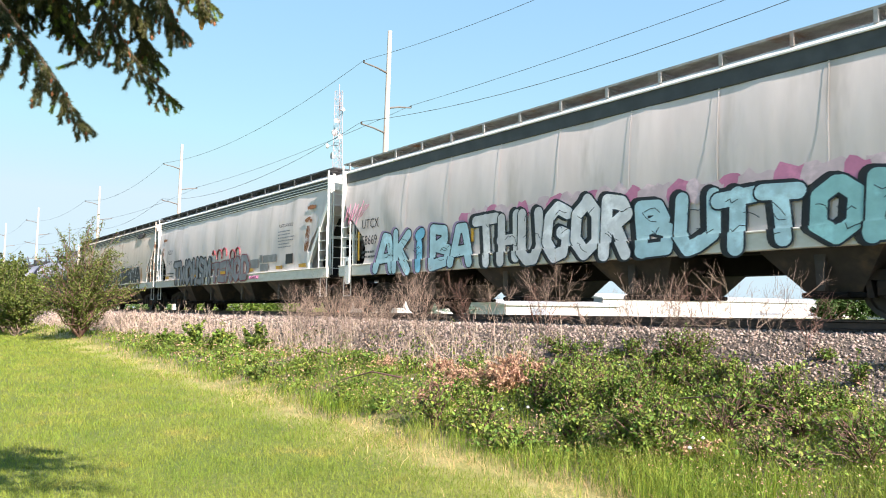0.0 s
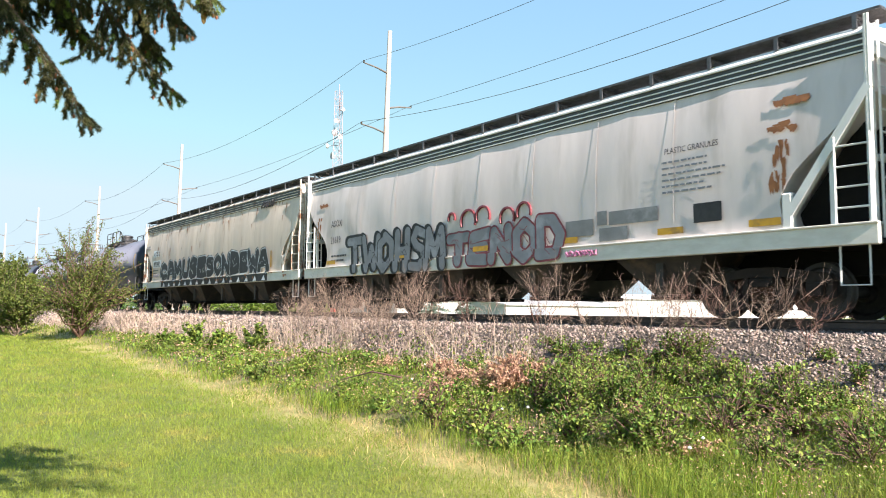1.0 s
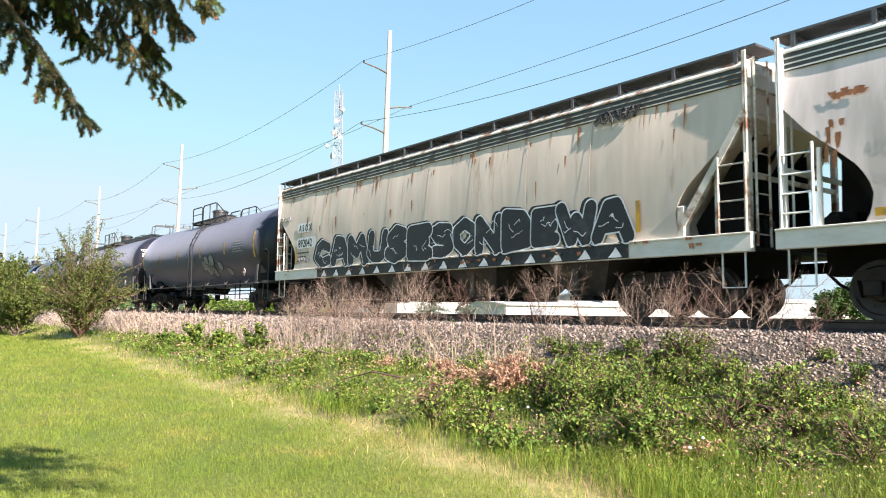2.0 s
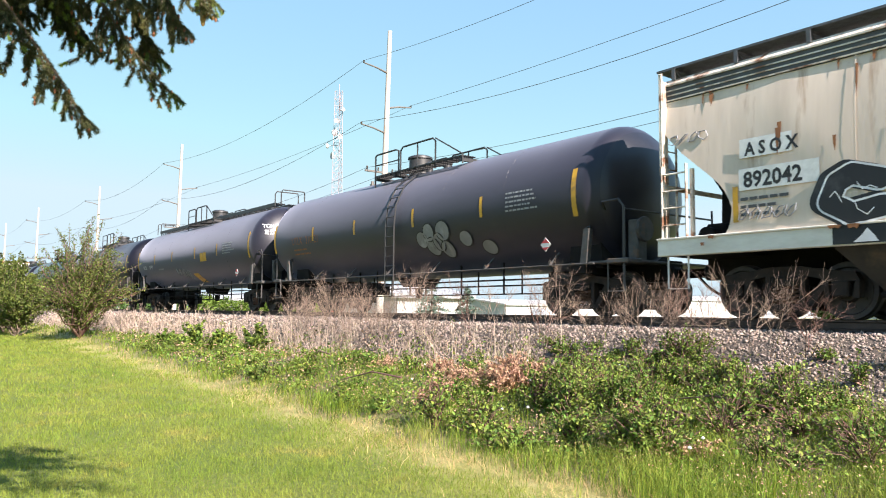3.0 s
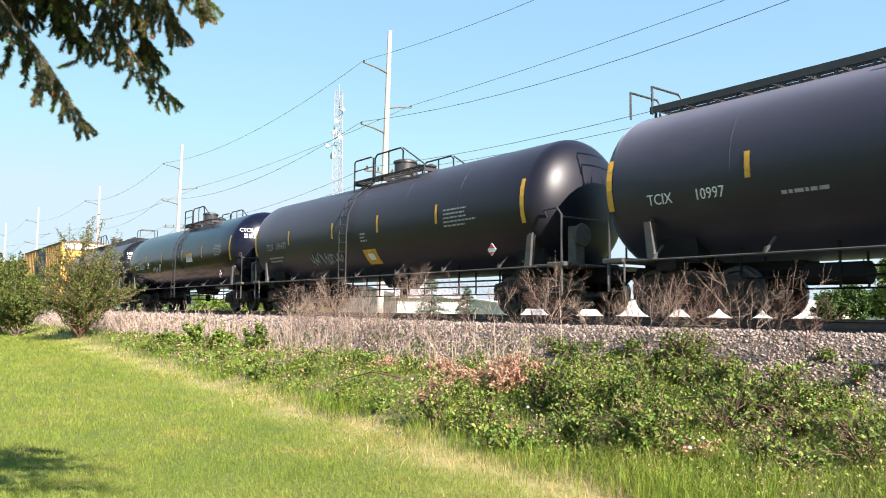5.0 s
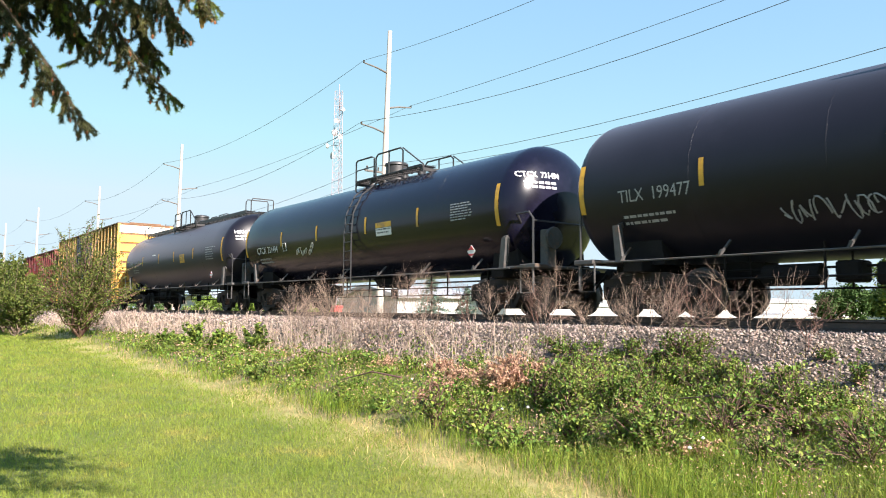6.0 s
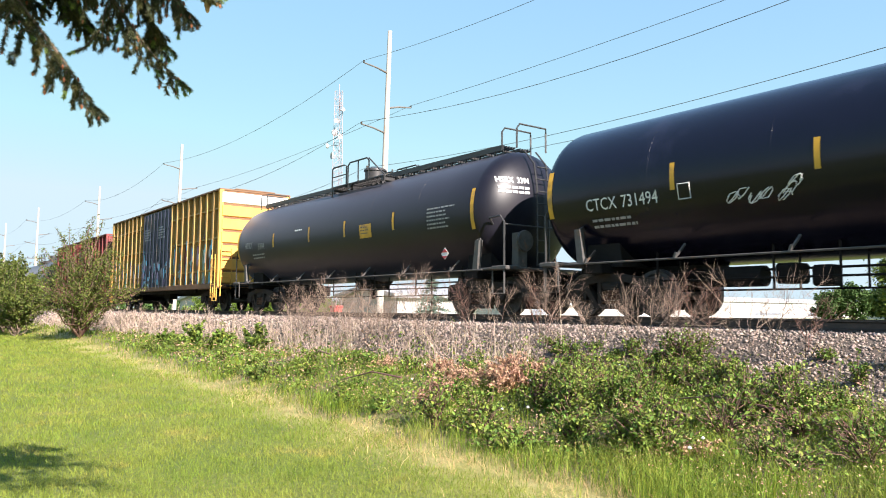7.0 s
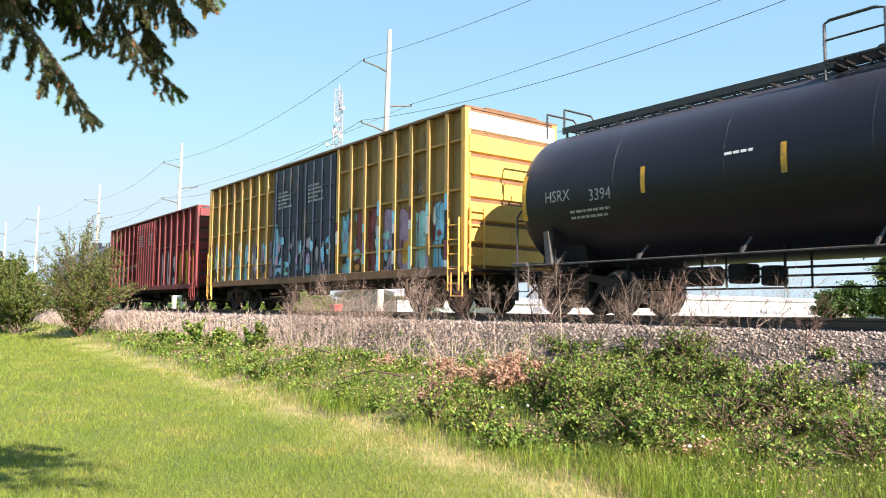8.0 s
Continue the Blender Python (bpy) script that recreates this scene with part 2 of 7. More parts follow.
# the ground: lawn, rough verge, ballast, by strips along the track with wavering borders
def ground_material():
    m = bpy.data.materials.new("ground_soil")
    m.use_nodes = True
    N, L = m.node_tree.nodes, m.node_tree.links
    p = N["Principled BSDF"]
    p.inputs["Roughness"].default_value = 0.95
    g = N.new("ShaderNodeNewGeometry")
    sep = N.new("ShaderNodeSeparateXYZ")
    L.new(g.outputs["Position"], sep.inputs[0])

    def noise_tex(sc, detail=6):
        n = N.new("ShaderNodeTexNoise")
        n.inputs["Scale"].default_value, n.inputs["Detail"].default_value = sc, detail
        L.new(g.outputs["Position"], n.inputs["Vector"])
        return n.outputs["Fac"]

    def mixc(f, a, b):
        x = N.new("ShaderNodeMix")
        x.data_type = "RGBA"
        for i, v in ((0, f), (6, a), (7, b)):
            if isinstance(v, tuple):
                x.inputs[i].default_value = (*v, 1)
            else:
                L.new(v, x.inputs[i])
        return x.outputs[2]

    def math_node(op, a, b):
        x = N.new("ShaderNodeMath")
        x.operation = op
        for i, v in ((0, a), (1, b)):
            if isinstance(v, (int, float)):
                x.inputs[i].default_value = v
            else:
                L.new(v, x.inputs[i])
        return x.outputs[0]

    def step(sock, lo, hi):
        r = N.new("ShaderNodeMapRange")
        r.inputs[1].default_value, r.inputs[2].default_value = lo, hi
        L.new(sock, r.inputs[0])
        return r.outputs[0]

    # distance across the verge, wavering, and the lawn's border bending away along the track
    wob = math_node("MULTIPLY", math_node("SUBTRACT", noise_tex(0.8), 0.5), 1.6)
    y = math_node("ADD", sep.outputs[1], wob)
    edge = math_node("MULTIPLY", math_node("MAXIMUM", math_node("ADD", sep.outputs[0], 20.0), -30.0), 0.07)
    ye = math_node("ADD", y, edge)
    lawn = mixc(step(noise_tex(0.5), 0.35, 0.65), (0.095, 0.130, 0.014), (0.165, 0.172, 0.028))
    lawn = mixc(step(noise_tex(14), 0.4, 0.7), lawn, (0.066, 0.095, 0.011))
    dry = mixc(step(noise_tex(3), 0.35, 0.65), (0.328, 0.282, 0.104), (0.210, 0.210, 0.046))
    verge = mixc(step(noise_tex(2.2), 0.4, 0.6), (0.050, 0.056, 0.018), (0.125, 0.092, 0.052))
    stone = mixc(step(noise_tex(22), 0.35, 0.65), (0.110, 0.086, 0.070), (0.060, 0.046, 0.037))
    c = mixc(step(ye, 5.0, 5.9), lawn, dry)
    c = mixc(step(ye, 6.1, 7.0), c, verge)
    c = mixc(step(y, 9.4, 9.9), c, stone)
    c = mixc(step(sep.outputs[1], 16.5, 18.0), c, lawn)
    L.new(c, p.inputs["Base Color"])
    bp = N.new("ShaderNodeBump")
    bp.inputs["Distance"].default_value = 0.05
    L.new(noise_tex(18, 8), bp.inputs["Height"])
    L.new(bp.outputs[0], p.inputs["Normal"])
    return m


M["ground"] = ground_material()


# ---- geometry helpers ----
class Geo:
    """Collects solids into one mesh."""

    def __init__(self):
        self.v, self.f = [], []

    def add(self, vs, fs):
        n = len(self.v)
        self.v += [tuple(p) for p in vs]
        self.f += [tuple(i + n for i in f) for f in fs]
        return self

    def box(self, x0, x1, y0, y1, z0, z1, c=0.0):
        if c <= 0:
            vs = [(x, y, z) for x in (x0, x1) for y in (y0, y1) for z in (z0, z1)]
            return self.add(vs, [(0, 1, 3, 2), (4, 6, 7, 5), (0, 4, 5, 1), (2, 3, 7, 6), (0, 2, 6, 4), (1, 5, 7, 3)])
        bm = bmesh.new()
        bmesh.ops.create_cube(bm, size=1)
        for v in bm.verts:
            v.co = (x0 + (x1 - x0) * (v.co.x + 0.5), y0 + (y1 - y0) * (v.co.y + 0.5), z0 + (z1 - z0) * (v.co.z + 0.5))
        bmesh.ops.bevel(bm, geom=bm.edges[:], offset=c, segments=1, affect="EDGES")
        bm.verts.index_update()
        self.add([v.co[:] for v in bm.verts], [[v.index for v in f.verts] for f in bm.faces])
        bm.free()
        return self

    def tube(self, pts, r, n=6, r1=None, cap=True):
        """A round bar along points; r1 tapers it."""
        pts = [Vector(p) for p in pts]
        rings = []
        up = None
        for i, p in enumerate(pts):
            d = (pts[min(i + 1, len(pts) - 1)] - pts[max(i - 1, 0)]).normalized()
            a = d.orthogonal().normalized() if up is None else (up - d * up.dot(d)).normalized()
            up = a
            b = d.cross(a)
            k = r if r1 is None else r + (r1 - r) * i / (len(pts) - 1)
            rings.append([p + (a * math.cos(2 * math.pi * j / n) + b * math.sin(2 * math.pi * j / n)) * k for j in range(n)])
        vs = [q for ring in rings for q in ring]
        fs = [(i * n + j, i * n + (j + 1) % n, (i + 1) * n + (j + 1) % n, (i + 1) * n + j) for i in range(len(pts) - 1) for j in range(n)]
        if cap:
            fs += [tuple(range(n - 1, -1, -1)), tuple(range((len(pts) - 1) * n, len(pts) * n))]
        return self.add(vs, fs)

    def bar(self, a, b, w, h):
        """A flat bar from a to b, w wide in y, h deep."""
        a, b = Vector(a), Vector(b)
        d = (b - a).normalized()
        s = Vector((0, 1, 0)) if abs(d.y) < 0.9 else Vector((1, 0, 0))
        u = d.cross(s).normalized()
        s = u.cross(d).normalized()
        vs = [p + s * (w / 2 * i) + u * (h / 2 * j) for p in (a, b) for i in (-1, 1) for j in (-1, 1)]
        return self.add(vs, [(0, 1, 3, 2), (4, 6, 7, 5), (0, 4, 5, 1), (2, 3, 7, 6), (0, 2, 6, 4), (1, 5, 7, 3)])

    def lathe(self, prof, axis="x", n=32, centre=(0, 0, 0)):
        """Turns (along, radius) points about an axis."""
        vs, fs = [], []
        for s, r in prof:
            for j in range(n):
                a = 2 * math.pi * j / n
                c, d = r * math.cos(a), r * math.sin(a)
                q = (s, c, d) if axis == "x" else (c, s, d) if axis == "y" else (c, d, s)
                vs.append(tuple(q[k] + centre[k] for k in range(3)))
        for i in range(len(prof) - 1):
            for j in range(n):
                fs.append((i * n + j, i * n + (j + 1) % n, (i + 1) * n + (j + 1) % n, (i + 1) * n + j))
        fs += [tuple(range(n)), tuple(range((len(prof) - 1) * n, len(prof) * n))]
        return self.add(vs, fs)

    def prism(self, poly, y0, y1):
        """An (x, z) polygon given depth in y."""
        n = len(poly)
        vs = [(x, y0, z) for x, z in poly] + [(x, y1, z) for x, z in poly]
        fs = [tuple(range(n)), tuple(range(2 * n - 1, n - 1, -1))] + [(i, i + n, (i + 1) % n + n, (i + 1) % n) for i in range(n)]
        return self.add(vs, fs)

    def mesh(self, name, material, smooth=None):
        me = bpy.data.meshes.new(name)
        me.from_pydata(self.v, [], self.f)
        bm = bmesh.new()
        bm.from_mesh(me)
        bmesh.ops.recalc_face_normals(bm, faces=bm.faces[:])
        bm.to_mesh(me)
        bm.free()
        me.materials.append(material)
        if smooth:
            me.polygons.foreach_set("use_smooth", [True] * len(me.polygons))
            me.set_sharp_from_angle(angle=radians(smooth))
        return me


def part(name, geo, material, parent, label="", smooth=None):
    me = geo if isinstance(geo, bpy.types.Mesh) else geo.mesh(name, M[material], smooth)
    ob = new(name, me)
    ob.parent = parent
    return tagged(ob, label)


def thing(name, label, category, m=None, group="", kind=""):
    ob = new(name)
    ob.empty_display_size = 0.3
    if m is not None:
        ob.matrix_world = m
    return tagged(ob, label, category, group, kind)


def solid(name, geo, material, label, category, group="", kind="", smooth=None, m=None):
    ob = new(name, geo if isinstance(geo, bpy.types.Mesh) else geo.mesh(name, M[material], smooth))
    if m is not None:
        ob.matrix_world = m
    return tagged(ob, label, category, group, kind)


def np_mesh(name, verts, faces, material, smooth=False):
    """A mesh from arrays: verts (n, 3), faces (m, k), all with k corners."""
    verts, faces = np.asarray(verts, np.float32), np.asarray(faces, np.int32)
    me = bpy.data.meshes.new(name)
    m, k = faces.shape
    me.vertices.add(len(verts))
    me.vertices.foreach_set("co", verts.ravel())
    me.loops.add(m * k)
    me.loops.foreach_set("vertex_index", faces.ravel())
    me.polygons.add(m)
    me.polygons.foreach_set("loop_start", np.arange(0, m * k, k, dtype=np.int32))
    me.polygons.foreach_set("loop_total", np.full(m, k, np.int32))
    me.materials.append(M[material] if isinstance(material, str) else material)
    me.update(calc_edges=True)
    if smooth:
        me.polygons.foreach_set("use_smooth", np.ones(m, bool))
    return me


def rand_dirs(rng, n):
    d = rng.normal(size=(n, 3))
    return d / np.linalg.norm(d, axis=1, keepdims=True)


def leaves(rng, at, size, droop=0.0, up=0.6, long=1.7):
    """Folded leaves of four corners and a raised keel, facing mostly up."""
    n = len(at)
    nrm = rand_dirs(rng, n)
    nrm[:, 2] = np.abs(nrm[:, 2]) + up
    nrm /= np.linalg.norm(nrm, axis=1, keepdims=True)
    t = np.cross(nrm, rand_dirs(rng, n))
    t /= np.linalg.norm(t, axis=1, keepdims=True) + 1e-9
    b = np.cross(nrm, t)
    s = (size * rng.uniform(0.6, 1.3, n))[:, None]
    tip = at + t * s * long / 2
    tip[:, 2] -= droop * s[:, 0]
    base = at - t * s * long / 2
    fold = nrm * s * 0.18
    v = np.stack([base, at + b * s * 0.5 + fold, tip, at - b * s * 0.5 + fold], 1).reshape(-1, 3)
    i = np.arange(n)[:, None] * 4
    f = np.concatenate([i + np.array([[0, 1, 2]]), i + np.array([[0, 2, 3]])], 0)
    return v, f


def blades(rng, at, h, w, lean=0.35, segs=2):
    """Bent grass blades, narrow to the tip."""
    n = len(at)
    a = rng.uniform(0, 2 * math.pi, n)
    side = np.stack([np.cos(a), np.sin(a), np.zeros(n)], 1)
    a2 = rng.uniform(0, 2 * math.pi, n)
    k = np.abs(rng.normal(0, lean, n))
    d = np.stack([np.cos(a2) * k, np.sin(a2) * k, np.ones(n)], 1)
    h, w = np.broadcast_to(h, n)[:, None], np.broadcast_to(w, n)[:, None]
    mid = at + d * h * 0.55
    top = at + d * h * np.array([1.5, 1.5, 0.95])
    v = np.stack([at - side * w / 2, at + side * w / 2, mid + side * w * 0.4, mid - side * w * 0.4, top], 1).reshape(-1, 3)
    i = np.arange(n)[:, None] * 5
    f = np.concatenate([i + np.array([[0, 1, 2]]), i + np.array([[0, 2, 3]]), i + np.array([[3, 2, 4]])], 0)
    return v, f


def join(pairs):
    vs, fs, n = [], [], 0
    for v, f in pairs:
        vs.append(v)
        fs.append(f + n)
        n += len(v)
    return np.concatenate(vs), np.concatenate(fs)


# ---- the lie of the land: lawn, verge, embankment (y runs across the track) ----
TRACK_Y, RAIL_Z = 13.0, 1.5


def lawn_edge(x):
    return np.clip(4.9 - 0.075 * (x + 5.5), 4.6, 7.2)


def smooth_step(a, b, v):
    t = np.clip((v - a) / (b - a), 0, 1)
    return t * t * (3 - 2 * t)


def land(x, y):
    x, y = np.asarray(x, float), np.asarray(y, float)
    z = 0.40 * smooth_step(6.0, 9.2, y) + 0.90 * smooth_step(9.2, 11.5, y)
    z = z - 1.0 * smooth_step(14.6, 17.0, y)
    bump = 0.05 * np.sin(x * 1.7 + y * 0.9) * np.sin(y * 2.1 - x * 0.6) + 0.03 * np.sin(x * 4.1) * np.sin(y * 3.7 + 1)
    return z + bump * smooth_step(5.0, 6.5, y) * (1 - smooth_step(9.5, 11.0, y))


def ground():
    xs = np.concatenate([[-3000, -1200, -600, -320, -220], np.arange(-160, -60, 4.0), np.arange(-60, 12, 0.5), [20, 40, 90, 200, 500, 1200, 3000]])
    ys = np.concatenate([[-3000, -900, -300, -100, -40, -15, -5], np.arange(0, 5, 1.0), np.arange(5, 18, 0.25), [20, 26, 40, 70, 120, 220, 400, 800, 1600, 3000]])
    X, Y = np.meshgrid(xs, ys, indexing="ij")
    v = np.stack([X, Y, land(X, Y)], -1).reshape(-1, 3)
    a, b = len(xs), len(ys)
    i = (np.arange(a - 1)[:, None] * b + np.arange(b - 1)[None]).ravel()[:, None]
    me = np_mesh("ground", v, i + np.array([[0, b, b + 1, 1]]), "ground", True)
    tagged(new("ground", me), "mown lawn, rough verge and stone embankment", "ground", kind="structure")


ground()


def track():
    t = thing("railway_track", "rusty steel rails on wooden ties in stone ballast", "railway track", kind="structure")
    prof = [(-0.075, 0), (0.075, 0), (0.075, 0.015), (0.012, 0.04), (0.012, 0.125), (0.036, 0.14), (0.036, 0.17), (-0.036, 0.17), (-0.036, 0.14), (-0.012, 0.125), (-0.012, 0.04), (-0.075, 0.015)]
    for y in (-0.753, 0.753):
        g = Geo()
        n = len(prof)
        vs = [(x, TRACK_Y + y + a, RAIL_Z - 0.17 + b) for x in (-600, 60) for a, b in prof]
        g.add(vs, [tuple(range(n)), tuple(range(n, 2 * n))] + [(i, (i + 1) % n, (i + 1) % n + n, i + n) for i in range(n)])
        part("rail", g, "rail_steel", t)
    tie = Geo().box(-0.115, 0.115, -1.3, 1.3, -0.16, 0, 0.012).mesh("tie", M["tie_wood"])
    for i in range(150):
        o = part("tie", tie, None, t)
        o.location = (2 - i * 0.53, TRACK_Y + random.uniform(-0.04, 0.04), RAIL_Z - 0.168)


track()


# ---- rolling stock: x along the car from its left end, y across (near side negative), z over the rail ----
SPEED = 16.3
WHEEL_R = 0.457
wheelsets = []
cars = []


def text_mesh(body, size, material, offset=0.0, squeeze=1.0):
    cu = bpy.data.curves.new("writing", "FONT")
    cu.body, cu.size, cu.offset = body, size, offset
    cu.resolution_u = 2
    ob = bpy.data.objects.new("writing", cu)
    me = bpy.data.meshes.new_from_object(ob)
    for v in me.vertices:
        v.co.x *= squeeze
    me.materials.clear()
    me.materials.append(M[material])
    return me


def lettering(parent, body, x, z, size, surf, material="black_paint", name="lettering", offset=0.0, squeeze=0.85):
    """Writing on a side: its mesh is laid on the side's own surface surf(x, z)."""
    me = text_mesh(body, size, material, offset, squeeze)
    for v in me.vertices:
        vx, vz = x + v.co.x, z + v.co.y
        v.co = (vx, surf(vx, vz) - 0.006, vz)
    return part(name, me, None, parent)


def decal(parent, name, poly, surf, material, lift=0.006, label="", rows=6):
    """A painted patch, an (x, z) outline laid over the side's surface."""
    g = Geo()
    n = len(poly)
    cx, cz = sum(p[0] for p in poly) / n, sum(p[1] for p in poly) / n
    vs = []
    for k in range(rows + 1):
        f = k / rows
        vs += [(cx + (x - cx) * f, cz + (z - cz) * f) for x, z in poly]
    g.add([(x, surf(x, z) - lift, z) for x, z in vs], [(k * n + i, k * n + (i + 1) % n, (k + 1) * n + (i + 1) % n, (k + 1) * n + i) for k in range(1, rows) for i in range(n)] + [tuple(n + i for i in range(n))])
    return part(name, g, material, parent, label)


def strip_quad(x0, x1, z0, z1, n=5):
    return [(x0 + (x1 - x0) * i / n, z0) for i in range(n + 1)] + [(x1 - (x1 - x0) * i / n, z1) for i in range(n + 1)]


def grid_patch(x0, x1, z0, z1, surf, lift, nx=6, nz=6):
    g = Geo()
    for i in range(nx):
        for j in range(nz):
            a, b = x0 + (x1 - x0) * i / nx, x0 + (x1 - x0) * (i + 1) / nx
            c, d = z0 + (z1 - z0) * j / nz, z0 + (z1 - z0) * (j + 1) / nz
            g.add([(x, surf(x, z) - lift, z) for x, z in ((a, c), (b, c), (b, d), (a, d))], [(0, 1, 2, 3)])
    return g


def capsule(p, q, r, n=7):
    (ax, az), (bx, bz) = p, q
    a = math.atan2(bz - az, bx - ax)
    out = [(bx + r * math.cos(a - math.pi / 2 + math.pi * i / n), bz + r * math.sin(a - math.pi / 2 + math.pi * i / n)) for i in range(n + 1)]
    return out + [(ax + r * math.cos(a + math.pi / 2 + math.pi * i / n), az + r * math.sin(a + math.pi / 2 + math.pi * i / n)) for i in range(n + 1)]


# strokes of stylised letter shapes, in a unit box
GLYPH = {}
GLYPH["A"] = (((0.02, 0), (0.36, 1), (0.62, 1), (0.98, 0)), ((0.25, 0.36), (0.75, 0.36)))
GLYPH["B"] = (((0.12, 0), (0.12, 1), (0.68, 0.96), (0.76, 0.72), (0.25, 0.54)), ((0.3, 0.54), (0.9, 0.38), (0.86, 0.08), (0.12, 0)))
GLYPH["C"] = (((0.9, 0.85), (0.5, 1), (0.16, 0.8), (0.08, 0.35), (0.38, 0.02), (0.9, 0.1)),)
GLYPH["D"] = (((0.15, 0), (0.15, 1), (0.7, 0.95), (0.95, 0.55), (0.75, 0.1), (0.15, 0)),)
GLYPH["E"] = (((0.9, 1), (0.15, 0.96), (0.15, 0.03), (0.92, 0)), ((0.15, 0.5), (0.75, 0.5)))
GLYPH["G"] = (((0.9, 0.85), (0.5, 1), (0.16, 0.8), (0.08, 0.3), (0.4, 0), (0.86, 0.1), (0.9, 0.45), (0.58, 0.45)),)
GLYPH["H"] = (((0.12, 0), (0.14, 1)), ((0.88, 0), (0.86, 1)), ((0.14, 0.45), (0.86, 0.5)))
GLYPH["I"] = (((0.5, 0), (0.5, 0.68)), ((0.46, 1.0), (0.54, 1.02)))
GLYPH["K"] = (((0.12, 0), (0.12, 1)), ((0.18, 0.45), (0.9, 1)), ((0.34, 0.56), (0.95, 0)))
GLYPH["M"] = (((0.03, 0), (0.14, 1), (0.5, 0.4), (0.86, 1), (0.97, 0)),)
GLYPH["N"] = (((0.1, 0), (0.1, 1), (0.9, 0), (0.9, 1)),)
GLYPH["O"] = (((0.5, 1), (0.12, 0.75), (0.1, 0.28), (0.5, 0), (0.9, 0.25), (0.88, 0.75), (0.5, 1)),)
GLYPH["R"] = (((0.12, 0), (0.12, 1), (0.72, 0.94), (0.82, 0.68), (0.2, 0.5)), ((0.42, 0.5), (0.95, 0)))
GLYPH["S"] = (((0.9, 0.9), (0.42, 1), (0.12, 0.78), (0.32, 0.56), (0.74, 0.44), (0.9, 0.2), (0.6, 0), (0.1, 0.08)),)
GLYPH["T"] = (((0.5, 0), (0.5, 0.95)), ((0.02, 0.95), (0.98, 0.98)))
GLYPH["U"] = (((0.1, 1), (0.1, 0.22), (0.36, 0), (0.66, 0), (0.9, 0.22), (0.9, 1)),)
GLYPH["W"] = (((0.0, 1), (0.24, 0), (0.5, 0.62), (0.76, 0), (1.0, 1)),)


def graffiti(parent, x0, x1, z0, z1, letters, fills, outline, surf, seed, r=0.13, line=0.05, label="", shade=None, over_sill=False, rise=0.0):
    """Sprayed fat letter shapes: each has an outline layer and a fill layer over it, and overlaps the one before."""
    rng = random.Random(seed)
    if isinstance(letters, int):
        letters = "".join(rng.choice("ABEKRSTUMOWN") for k in range(letters))
    n = len(letters)
    w = (x1 - x0) / n
    back, cast, tops = Geo(), Geo(), {}

    def clip(poly, above):
        """The part of a convex outline over or under the sill's top edge."""
        out = []
        for (xa, za), (xb, zb) in zip(poly, poly[1:] + poly[:1]):
            if (za > 1.435) == above:
                out.append((xa, za))
            if (za > 1.435) != (zb > 1.435):
                f = (1.435 - za) / (zb - za)
                out.append((xa + (xb - xa) * f, 1.435))
        return out

    def lay(g, poly, lift):
        if not over_sill:
            g.add([(x, surf(x, z) - lift, z) for x, z in poly], [tuple(range(len(poly)))])
            return
        for above, y in ((True, -1.583), (False, -1.642)):
            q = clip(poly, above)
            if len(q) > 2:
                g.add([(x, y - lift, z) for x, z in q], [tuple(range(len(q)))])

    for i, letter in enumerate(letters):
        ox, sw = x0 + i * w + rng.uniform(-0.03, 0.03) * w + r * 0.6, w * rng.uniform(1.04, 1.16) - r * 1.2
        top, bot = z1 - rng.uniform(0, 0.10) * (z1 - z0) + rise * i / n, z0 + rng.uniform(0, 0.06) * (z1 - z0)
        sh = rng.uniform(-0.08, 0.10) * w
        col = fills[(i * len(fills)) // n]
        j = 0
        for stroke in GLYPH[letter]:
            rr = r * rng.uniform(0.9, 1.12)
            pts = [(ox + (ax + rng.uniform(-0.06, 0.06)) * sw + sh * az, bot + (az + rng.uniform(-0.05, 0.05)) * (top - bot)) for ax, az in stroke]
            for P, Q in zip(pts, pts[1:]):
                steps = 3
                for k in range(steps):
                    A = (P[0] + (Q[0] - P[0]) * k / steps, P[1] + (Q[1] - P[1]) * k / steps)
                    B = (P[0] + (Q[0] - P[0]) * (k + 1) / steps, P[1] + (Q[1] - P[1]) * (k + 1) / steps)
                    e = 0.006 + 0.0042 * i + 0.00004 * j
                    j += 1
                    lay(back, capsule(A, B, rr + line), e + 0.001)
                    if shade:
                        lay(cast, capsule((A[0] - 0.09, A[1] + 0.02), (B[0] - 0.09, B[1] + 0.02), rr + line * 1.5), 0.004 + 0.00002 * j)
                    lay(tops.setdefault(col, Geo()), capsule(A, B, rr), e + 0.0026)
        # thin cracks and drips drawn over the fill
        for k in range(3):
            px, pz = ox + rng.uniform(0.05, 0.7) * sw, bot + rng.uniform(0.2, 0.9) * (top - bot)
            for q in range(3):
                nx, nz = px + rng.uniform(0.02, 0.14), pz + rng.uniform(-0.12, 0.10)
                lay(back, capsule((px, pz), (nx, nz), 0.007, 3), 0.012 + 0.0042 * i)
                px, pz = nx, nz
    root = tagged(part("graffiti", back, outline, parent, label), kind="stuff")
    if shade:
        tagged(part("shadow_spray", cast, shade, root), kind="stuff")
    for c, g in tops.items():
        tagged(part("fill_spray", g, c, root), kind="stuff")
    return root


